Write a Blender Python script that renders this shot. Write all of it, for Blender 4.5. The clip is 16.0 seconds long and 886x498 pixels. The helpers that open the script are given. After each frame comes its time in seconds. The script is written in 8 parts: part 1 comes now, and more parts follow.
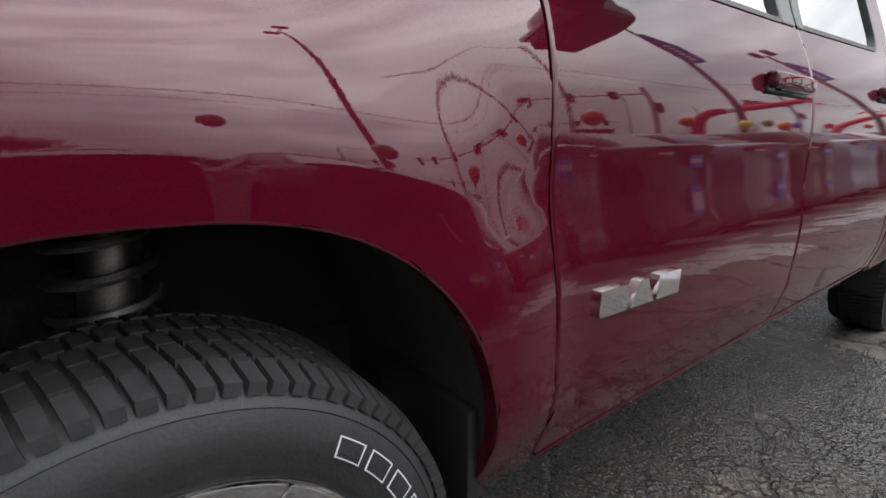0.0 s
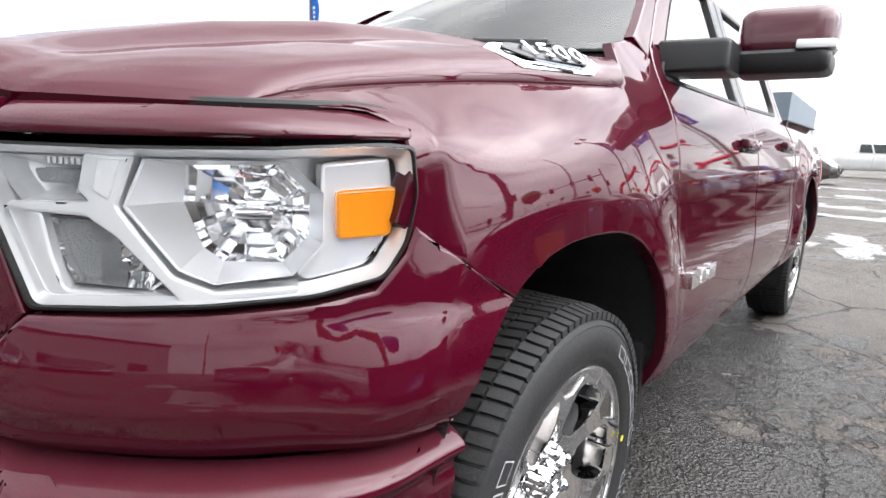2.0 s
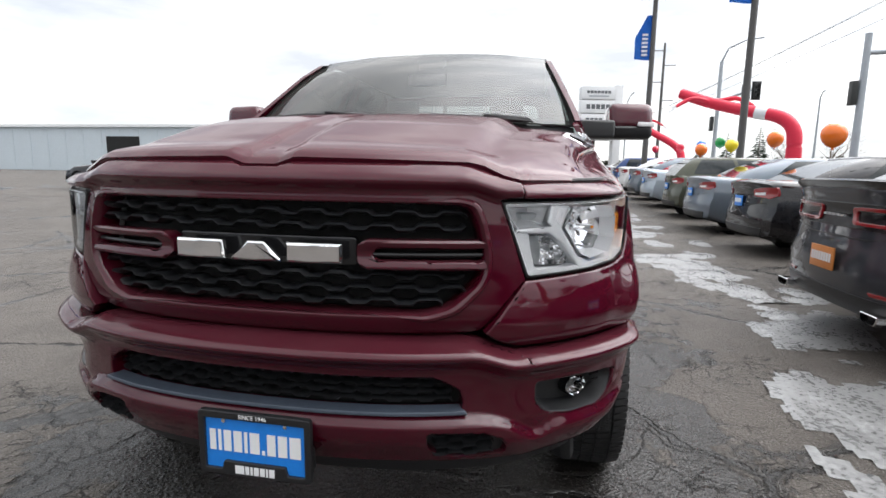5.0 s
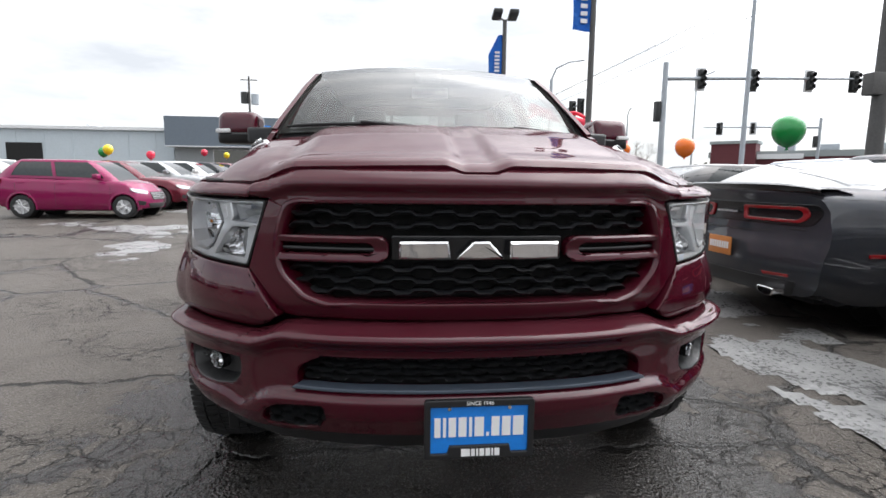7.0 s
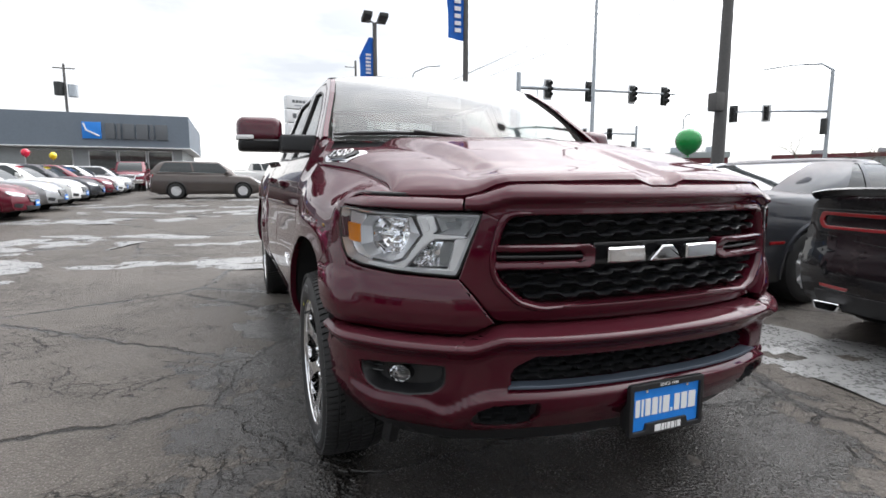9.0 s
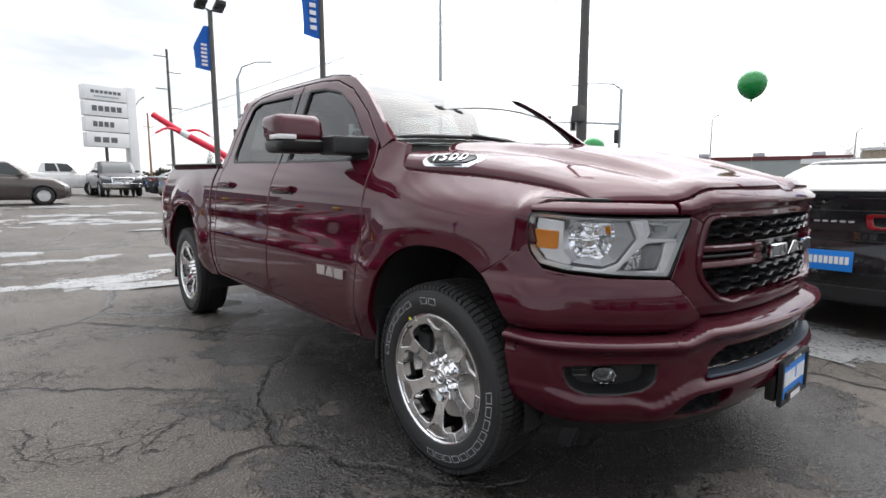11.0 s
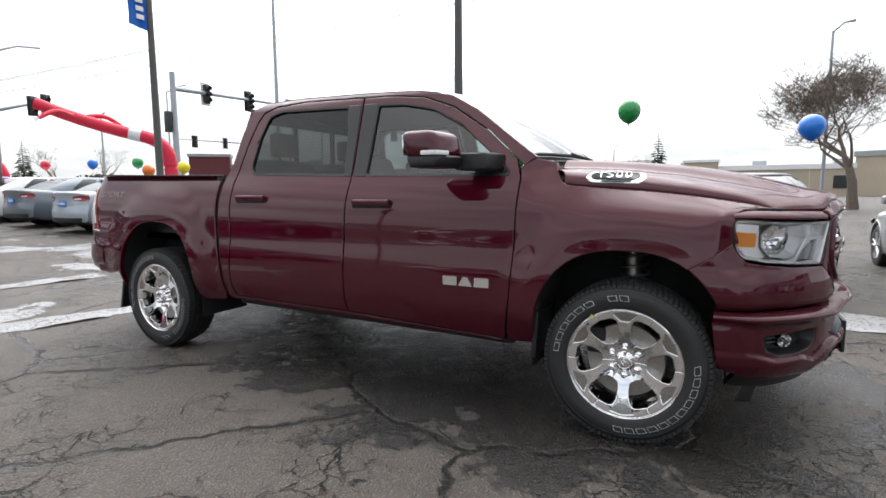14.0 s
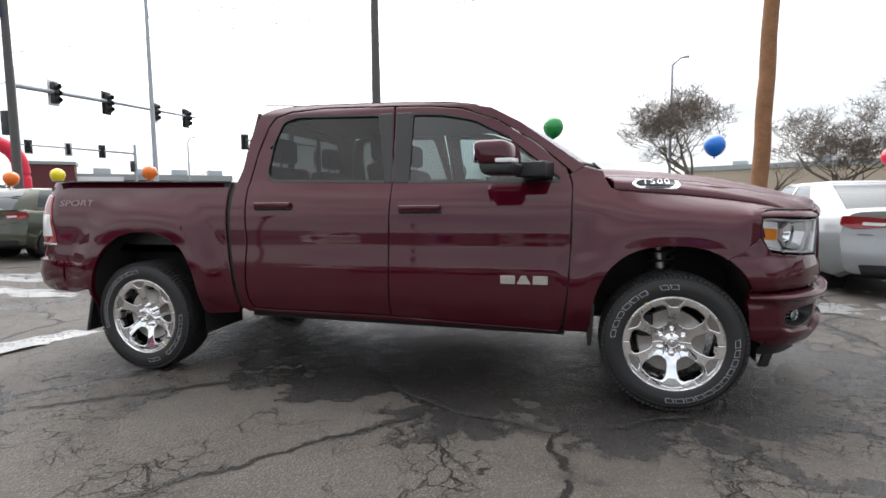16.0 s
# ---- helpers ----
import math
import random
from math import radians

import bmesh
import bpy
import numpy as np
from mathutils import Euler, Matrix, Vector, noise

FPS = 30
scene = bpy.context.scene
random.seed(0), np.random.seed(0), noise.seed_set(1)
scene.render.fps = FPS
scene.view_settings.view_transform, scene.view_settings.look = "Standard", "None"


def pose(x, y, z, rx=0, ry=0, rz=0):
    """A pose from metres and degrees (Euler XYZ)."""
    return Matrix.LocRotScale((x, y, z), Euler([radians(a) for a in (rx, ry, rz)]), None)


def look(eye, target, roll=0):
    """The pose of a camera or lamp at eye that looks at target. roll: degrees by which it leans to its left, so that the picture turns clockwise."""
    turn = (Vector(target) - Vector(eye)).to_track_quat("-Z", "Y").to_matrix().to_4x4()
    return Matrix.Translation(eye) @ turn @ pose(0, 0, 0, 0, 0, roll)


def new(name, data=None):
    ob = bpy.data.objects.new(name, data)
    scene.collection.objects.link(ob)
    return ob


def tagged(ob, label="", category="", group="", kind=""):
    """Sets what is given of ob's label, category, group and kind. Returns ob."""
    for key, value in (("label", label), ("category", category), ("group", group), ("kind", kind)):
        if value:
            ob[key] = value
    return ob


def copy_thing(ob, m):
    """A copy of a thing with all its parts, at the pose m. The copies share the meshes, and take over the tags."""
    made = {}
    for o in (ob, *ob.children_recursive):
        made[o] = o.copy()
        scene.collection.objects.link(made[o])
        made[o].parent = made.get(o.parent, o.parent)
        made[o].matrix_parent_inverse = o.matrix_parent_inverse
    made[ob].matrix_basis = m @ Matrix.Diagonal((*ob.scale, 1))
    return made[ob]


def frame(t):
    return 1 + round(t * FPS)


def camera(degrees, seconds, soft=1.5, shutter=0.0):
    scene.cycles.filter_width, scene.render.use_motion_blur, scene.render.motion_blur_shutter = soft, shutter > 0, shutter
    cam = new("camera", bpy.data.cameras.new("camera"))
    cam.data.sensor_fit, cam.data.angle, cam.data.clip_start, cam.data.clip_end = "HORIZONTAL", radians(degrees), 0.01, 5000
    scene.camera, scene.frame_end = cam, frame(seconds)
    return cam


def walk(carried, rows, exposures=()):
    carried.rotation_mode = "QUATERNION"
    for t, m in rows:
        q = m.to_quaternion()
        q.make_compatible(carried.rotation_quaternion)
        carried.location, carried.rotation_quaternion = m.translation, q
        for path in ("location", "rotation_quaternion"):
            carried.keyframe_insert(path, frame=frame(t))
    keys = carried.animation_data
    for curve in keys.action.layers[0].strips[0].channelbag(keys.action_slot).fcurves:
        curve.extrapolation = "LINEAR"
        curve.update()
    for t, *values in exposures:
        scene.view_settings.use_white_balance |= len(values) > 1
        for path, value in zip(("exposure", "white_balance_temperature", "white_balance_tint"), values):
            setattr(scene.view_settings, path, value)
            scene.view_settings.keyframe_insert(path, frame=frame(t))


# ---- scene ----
cam = camera(80.9, 16.0, soft=1.6)
PATH = [
    (0, (0.08, 1.573, 1.079), (-1.148, 0.078, 0.573), 2.6),
    (0.5, (0.28, 1.57, 1.081), (-1.002, 0.107, 0.618), 2.6),
    (1, (0.536, 1.559, 1.109), (-0.821, 0.151, 0.69), 2.5),
    (1.5, (0.744, 1.525, 1.105), (-0.693, 0.191, 0.711), 2.5),
    (2, (0.977, 1.484, 1.12), (-0.529, 0.221, 0.749), 2.3),
    (2.5, (1.2, 1.431, 1.132), (-0.37, 0.246, 0.771), 2.1),
    (3, (1.432, 1.331, 1.144), (-0.219, 0.258, 0.791), 2.0),
    (3.5, (1.65, 1.22, 1.162), (-0.096, 0.306, 0.82), 1.8),
    (4, (1.873, 1.091, 1.163), (0.042, 0.355, 0.838), 1.5),
    (4.2, (1.956, 1.033, 1.173), (0.097, 0.37, 0.852), 1.3),
    (6.3, (2.468, 0.116, 1.198), (0.486, 0.154, 0.932), 0.8),
    (6.5, (2.481, 0.014, 1.19), (0.5, 0.103, 0.925), 0.7),
    (7, (2.476, -0.263, 1.18), (0.505, -0.059, 0.914), 0.6),
    (7.5, (2.476, -0.527, 1.201), (0.523, -0.192, 0.929), 0.5),
    (8, (2.466, -0.816, 1.203), (0.541, -0.344, 0.936), 0.3),
    (8.5, (2.432, -1.086, 1.216), (0.546, -0.477, 0.953), 0.2),
    (9, (2.333, -1.355, 1.213), (0.494, -0.612, 0.954), 0.1),
    (9.2, (2.285, -1.463, 1.225), (0.469, -0.667, 0.967), -0.0),
    (11.3, (1.533, -2.55, 1.228), (0.087, -1.193, 0.973), 0.0),
    (11.5, (1.463, -2.634, 1.237), (0.049, -1.243, 0.978), 0.0),
    (12, (1.275, -2.867, 1.24), (-0.047, -1.389, 0.984), -0.1),
    (12.5, (1.077, -3.087, 1.249), (-0.147, -1.525, 1.004), -0.2),
    (13, (0.843, -3.279, 1.253), (-0.283, -1.645, 1.008), -0.4),
    (13.5, (0.616, -3.474, 1.267), (-0.408, -1.772, 1.032), -0.2),
    (14, (0.4, -3.67, 1.265), (-0.533, -1.916, 1.042), -0.4),
    (14.5, (0.179, -3.835, 1.268), (-0.649, -2.026, 1.064), -0.4),
    (15, (-0.077, -3.967, 1.239), (-0.796, -2.111, 1.044), -0.5),
    (15.5, (-0.315, -4.085, 1.275), (-0.916, -2.188, 1.072), -0.7),
    (16, (-0.557, -4.216, 1.237), (-1.041, -2.284, 1.054), -0.6),
]
walk(cam, [(t, look(eye, aim, roll)) for t, eye, aim, roll in PATH],
     exposures=[(0.0, -0.05), (0.2, 0.8), (0.5, 1.45), (1.0, 1.4), (1.5, 1.15), (2.0, 0.75), (3.0, 0.45), (4.0, 0.3), (6.5, 0.12), (9.0, 0.12), (12.0, 0.1), (16.0, 0.1)])

# ---- sky and light: thin bright overcast ----
SUN_DIR = Vector((math.cos(radians(54)) * math.cos(radians(118)), math.cos(radians(54)) * math.sin(radians(118)), math.sin(radians(54))))
world = bpy.data.worlds.new("overcast_sky")
scene.world = world
world.use_nodes = True
wn, wl = world.node_tree.nodes, world.node_tree.links
wn.clear()
w_out = wn.new("ShaderNodeOutputWorld")
w_bg = wn.new("ShaderNodeBackground")
w_sky = wn.new("ShaderNodeTexSky")
w_sky.sky_type = "NISHITA"
w_sky.sun_disc = False
w_sky.sun_elevation = radians(54)
w_sky.sun_rotation = radians(-28)
w_dim = wn.new("ShaderNodeVectorMath")
w_dim.operation = "SCALE"
w_dim.inputs[3].default_value = 0.14
w_co = wn.new("ShaderNodeTexCoord")
w_map = wn.new("ShaderNodeMapping")
w_map.inputs["Scale"].default_value = (1.6, 1.6, 6.0)
w_noise = wn.new("ShaderNodeTexNoise")
w_noise.inputs["Scale"].default_value = 1.7
w_noise.inputs["Detail"].default_value = 6
w_noise.inputs["Roughness"].default_value = 0.55
w_ramp = wn.new("ShaderNodeValToRGB")
w_ramp.color_ramp.elements[0].position, w_ramp.color_ramp.elements[0].color = 0.34, (0.82, 0.845, 0.89, 1)
w_ramp.color_ramp.elements[1].position, w_ramp.color_ramp.elements[1].color = 0.64, (1.42, 1.41, 1.40, 1)
w_mix = wn.new("ShaderNodeMixRGB")
w_mix.inputs["Fac"].default_value = 0.82
wl.new(w_sky.outputs[0], w_dim.inputs[0])
wl.new(w_co.outputs["Generated"], w_map.inputs[0])
wl.new(w_map.outputs[0], w_noise.inputs["Vector"])
wl.new(w_noise.outputs["Fac"], w_ramp.inputs[0])
wl.new(w_dim.outputs[0], w_mix.inputs[1])
wl.new(w_ramp.outputs[0], w_mix.inputs[2])
# the veil is brightest round the hidden sun
w_nrm = wn.new("ShaderNodeVectorMath")
w_nrm.operation = "DOT_PRODUCT"
w_nrm.inputs[1].default_value = SUN_DIR
w_glow = wn.new("ShaderNodeMapRange")
w_glow.interpolation_type = "SMOOTHERSTEP"
w_glow.inputs["From Min"].default_value, w_glow.inputs["From Max"].default_value = 0.50, 1.05
w_glow.inputs["To Min"].default_value, w_glow.inputs["To Max"].default_value = 1.0, 3.8
# the veil thins out away from the sun, where the sky is bluer and deeper
w_thin = wn.new("ShaderNodeMapRange")
w_thin.interpolation_type = "SMOOTHSTEP"
w_thin.inputs["From Min"].default_value, w_thin.inputs["From Max"].default_value = -0.35, 0.25
w_thin.inputs["To Min"].default_value, w_thin.inputs["To Max"].default_value = 0.62, 0.88
wl.new(w_nrm.outputs["Value"], w_thin.inputs["Value"])
wl.new(w_thin.outputs[0], w_mix.inputs["Fac"])
w_mul = wn.new("ShaderNodeVectorMath")
w_mul.operation = "SCALE"
wl.new(w_co.outputs["Generated"], w_nrm.inputs[0])
wl.new(w_nrm.outputs["Value"], w_glow.inputs["Value"])
wl.new(w_mix.outputs[0], w_mul.inputs[0])
# an overcast sky is duller towards the horizon
w_sep = wn.new("ShaderNodeSeparateXYZ")
w_rise = wn.new("ShaderNodeMapRange")
w_rise.interpolation_type = "SMOOTHSTEP"
w_rise.inputs["From Min"].default_value, w_rise.inputs["From Max"].default_value = 0.05, 0.75
w_rise.inputs["To Min"].default_value, w_rise.inputs["To Max"].default_value = 0.98, 1.25
w_lift = wn.new("ShaderNodeMath")
w_lift.operation = "MULTIPLY"
wl.new(w_co.outputs["Generated"], w_sep.inputs[0])
wl.new(w_sep.outputs["Z"], w_rise.inputs["Value"])
wl.new(w_rise.outputs[0], w_lift.inputs[0])
wl.new(w_glow.outputs[0], w_lift.inputs[1])
wl.new(w_lift.outputs[0], w_mul.inputs[3])
wl.new(w_mul.outputs[0], w_bg.inputs["Color"])
w_bg.inputs["Strength"].default_value = 1.0
wl.new(w_bg.outputs[0], w_out.inputs[0])

sun = new("sun", bpy.data.lights.new("sun", "SUN"))
sun.data.energy = 0.5
sun.data.angle = radians(60)
sun.data.color = (1.0, 0.96, 0.9)
sun.matrix_world = look(tuple(SUN_DIR * 20), (0, 0, 0))


# ---- materials ----
def mat(name, base, rough=0.5, metal=0.0, vary=0.0, vscale=6.0, bump=0.0, bscale=60.0, coat=0.0, rvary=0.0, ior=1.5, rnd=0.0):
    m = bpy.data.materials.new(name)
    m.use_nodes = True
    n, l = m.node_tree.nodes, m.node_tree.links
    b = n["Principled BSDF"]
    b.inputs["Base Color"].default_value = (*base, 1)
    b.inputs["Roughness"].default_value = rough
    b.inputs["Metallic"].default_value = metal
    b.inputs["IOR"].default_value = ior
    if coat:
        b.inputs["Coat Weight"].default_value = coat
        b.inputs["Coat Roughness"].default_value = 0.03
    co = n.new("ShaderNodeTexCoord")
    if vary or rvary:
        t1 = n.new("ShaderNodeTexNoise")
        t1.inputs["Scale"].default_value = vscale
        t1.inputs["Detail"].default_value = 8
        l.new(co.outputs["Object"], t1.inputs["Vector"])
        t2 = n.new("ShaderNodeTexNoise")
        t2.inputs["Scale"].default_value = vscale * 11
        t2.inputs["Detail"].default_value = 4
        l.new(co.outputs["Object"], t2.inputs["Vector"])
        av = n.new("ShaderNodeMath")
        av.operation = "MULTIPLY_ADD"
        av.inputs[1].default_value = 0.6
        l.new(t1.outputs["Fac"], av.inputs[0])
        l.new(t2.outputs["Fac"], av.inputs[2])
        if vary:
            mr = n.new("ShaderNodeMapRange")
            mr.inputs["From Min"].default_value, mr.inputs["From Max"].default_value = 0.45, 1.15
            mr.inputs["To Min"].default_value, mr.inputs["To Max"].default_value = 1 - vary, 1 + vary
            l.new(av.outputs[0], mr.inputs["Value"])
            sc = n.new("ShaderNodeVectorMath")
            sc.operation = "SCALE"
            sc.inputs[0].default_value = base
            if rnd:
                oi = n.new("ShaderNodeObjectInfo")
                r2 = n.new("ShaderNodeMath")
                r2.operation = "MULTIPLY_ADD"
                r2.inputs[1].default_value = rnd
                l.new(oi.outputs["Random"], r2.inputs[0])
                l.new(mr.outputs[0], r2.inputs[2])
                l.new(r2.outputs[0], sc.inputs[3])
            else:
                l.new(mr.outputs[0], sc.inputs[3])
            l.new(sc.outputs[0], b.inputs["Base Color"])
        if rvary:
            mq = n.new("ShaderNodeMapRange")
            mq.inputs["From Min"].default_value, mq.inputs["From Max"].default_value = 0.5, 1.1
            mq.inputs["To Min"].default_value, mq.inputs["To Max"].default_value = max(0.02, rough - rvary), min(1, rough + rvary)
            l.new(av.outputs[0], mq.inputs["Value"])
            l.new(mq.outputs[0], b.inputs["Roughness"])
    if bump:
        tb = n.new("ShaderNodeTexNoise")
        tb.inputs["Scale"].default_value = bscale
        tb.inputs["Detail"].default_value = 5
        l.new(co.outputs["Object"], tb.inputs["Vector"])
        bp = n.new("ShaderNodeBump")
        bp.inputs["Strength"].default_value = bump
        bp.inputs["Distance"].default_value = 0.01
        l.new(tb.outputs["Fac"], bp.inputs["Height"])
        l.new(bp.outputs[0], b.inputs["Normal"])
    return m


def paint(name, base, metal=0.35, flake=0.25, dirt=0.1, film=0.0):
    """Clear-coated car paint with metal flake and a thin film of road dirt."""
    m = bpy.data.materials.new(name)
    m.use_nodes = True
    n, l = m.node_tree.nodes, m.node_tree.links
    b = n["Principled BSDF"]
    b.inputs["Metallic"].default_value = metal
    b.inputs["Roughness"].default_value = 0.5
    b.inputs["Coat Weight"].default_value = 1.0
    b.inputs["Coat IOR"].default_value = 1.52
    b.inputs["Specular IOR Level"].default_value = 0.0
    co = n.new("ShaderNodeTexCoord")
    v = n.new("ShaderNodeTexVoronoi")
    v.inputs["Scale"].default_value = 900
    l.new(co.outputs["Object"], v.inputs["Vector"])
    hs = n.new("ShaderNodeMixRGB")
    hs.blend_type = "MULTIPLY"
    hs.inputs["Fac"].default_value = flake
    hs.inputs[1].default_value = (*base, 1)
    l.new(v.outputs["Color"], hs.inputs[2])
    d = n.new("ShaderNodeTexNoise")
    d.inputs["Scale"].default_value = 3.5
    d.inputs["Detail"].default_value = 9
    d.inputs["Roughness"].default_value = 0.7
    l.new(co.outputs["Object"], d.inputs["Vector"])
    mr = n.new("ShaderNodeMapRange")
    mr.inputs["From Min"].default_value, mr.inputs["From Max"].default_value = 0.42, 0.75
    mr.inputs["To Min"].default_value, mr.inputs["To Max"].default_value = 0.0, dirt
    l.new(d.outputs["Fac"], mr.inputs["Value"])
    mx = n.new("ShaderNodeMixRGB")
    mx.inputs[2].default_value = (0.13, 0.11, 0.10, 1)
    l.new(hs.outputs[0], mx.inputs[1])
    l.new(mr.outputs[0], mx.inputs["Fac"])
    l.new(mx.outputs[0], b.inputs["Base Color"])
    cr = n.new("ShaderNodeMapRange")
    cr.inputs["From Min"].default_value, cr.inputs["From Max"].default_value = 0.4, 0.8
    cr.inputs["To Min"].default_value, cr.inputs["To Max"].default_value = 0.004, 0.03
    l.new(d.outputs["Fac"], cr.inputs["Value"])
    l.new(cr.outputs[0], b.inputs["Coat Roughness"])
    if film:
        # road film on upward faces, also added to hold down the sky's reflection there
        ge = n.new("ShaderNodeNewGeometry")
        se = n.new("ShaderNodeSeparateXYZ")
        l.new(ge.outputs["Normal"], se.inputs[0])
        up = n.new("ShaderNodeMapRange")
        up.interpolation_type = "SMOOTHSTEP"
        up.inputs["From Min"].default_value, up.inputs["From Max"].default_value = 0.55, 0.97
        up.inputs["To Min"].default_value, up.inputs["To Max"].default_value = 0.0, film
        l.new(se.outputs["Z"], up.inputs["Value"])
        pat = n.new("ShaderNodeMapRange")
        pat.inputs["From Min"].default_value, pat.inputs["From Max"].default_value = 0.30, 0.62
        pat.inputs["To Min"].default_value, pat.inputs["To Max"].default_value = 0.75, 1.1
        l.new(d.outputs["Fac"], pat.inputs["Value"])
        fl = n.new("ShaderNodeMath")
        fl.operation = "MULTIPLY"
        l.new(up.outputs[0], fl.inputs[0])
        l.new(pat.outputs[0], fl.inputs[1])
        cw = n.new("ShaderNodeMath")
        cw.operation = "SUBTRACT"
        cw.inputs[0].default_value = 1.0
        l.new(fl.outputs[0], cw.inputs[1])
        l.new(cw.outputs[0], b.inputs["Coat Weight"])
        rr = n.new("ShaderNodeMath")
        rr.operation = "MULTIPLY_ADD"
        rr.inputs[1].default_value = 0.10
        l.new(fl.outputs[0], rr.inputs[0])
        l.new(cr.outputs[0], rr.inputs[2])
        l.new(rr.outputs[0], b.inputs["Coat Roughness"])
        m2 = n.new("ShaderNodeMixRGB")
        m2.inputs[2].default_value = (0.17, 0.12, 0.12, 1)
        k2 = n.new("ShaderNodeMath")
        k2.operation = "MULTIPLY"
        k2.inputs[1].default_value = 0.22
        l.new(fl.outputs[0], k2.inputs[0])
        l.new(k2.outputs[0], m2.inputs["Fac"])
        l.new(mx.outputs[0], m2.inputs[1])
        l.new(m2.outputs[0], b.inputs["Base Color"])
    w = n.new("ShaderNodeTexNoise")
    w.inputs["Scale"].default_value = 220
    l.new(co.outputs["Object"], w.inputs["Vector"])
    bp = n.new("ShaderNodeBump")
    bp.inputs["Strength"].default_value = 0.006
    bp.inputs["Distance"].default_value = 0.003
    l.new(w.outputs["Fac"], bp.inputs["Height"])
    l.new(bp.outputs[0], b.inputs["Coat Normal"])
    return m


def glass(name, tint=(0.8, 0.85, 0.84), clear=0.75, rough=0.0, ior=1.52, haze=0.0):
    """Thin pane: mostly see-through with a mirror film whose strength follows the viewing angle."""
    m = bpy.data.materials.new(name)
    m.use_nodes = True
    n, l = m.node_tree.nodes, m.node_tree.links
    n.clear()
    o = n.new("ShaderNodeOutputMaterial")
    tr = n.new("ShaderNodeBsdfTransparent")
    tr.inputs[0].default_value = (*[c * clear for c in tint], 1)
    gl = n.new("ShaderNodeBsdfGlossy")
    gl.inputs["Roughness"].default_value = rough
    fr = n.new("ShaderNodeFresnel")
    fr.inputs["IOR"].default_value = ior
    mx = n.new("ShaderNodeMixShader")
    l.new(fr.outputs[0], mx.inputs[0])
    body = tr
    # pale diffuse haze mixed in to stand for the sky's sheen on the pane
    if haze:
        df = n.new("ShaderNodeBsdfDiffuse")
        df.inputs[0].default_value = (0.62, 0.63, 0.60, 1)
        ds = n.new("ShaderNodeTexNoise")
        ds.inputs["Scale"].default_value = 5.0
        ds.inputs["Detail"].default_value = 8
        rg = n.new("ShaderNodeMapRange")
        rg.inputs["From Min"].default_value, rg.inputs["From Max"].default_value = 0.3, 0.8
        rg.inputs["To Min"].default_value, rg.inputs["To Max"].default_value = haze * 0.7, haze * 1.5
        l.new(ds.outputs["Fac"], rg.inputs["Value"])
        body = n.new("ShaderNodeMixShader")
        l.new(rg.outputs[0], body.inputs[0])
        l.new(tr.outputs[0], body.inputs[1])
        l.new(df.outputs[0], body.inputs[2])
    l.new(body.outputs[0], mx.inputs[1])
    l.new(gl.outputs[0], mx.inputs[2])
    l.new(mx.outputs[0], o.inputs[0])
    return m


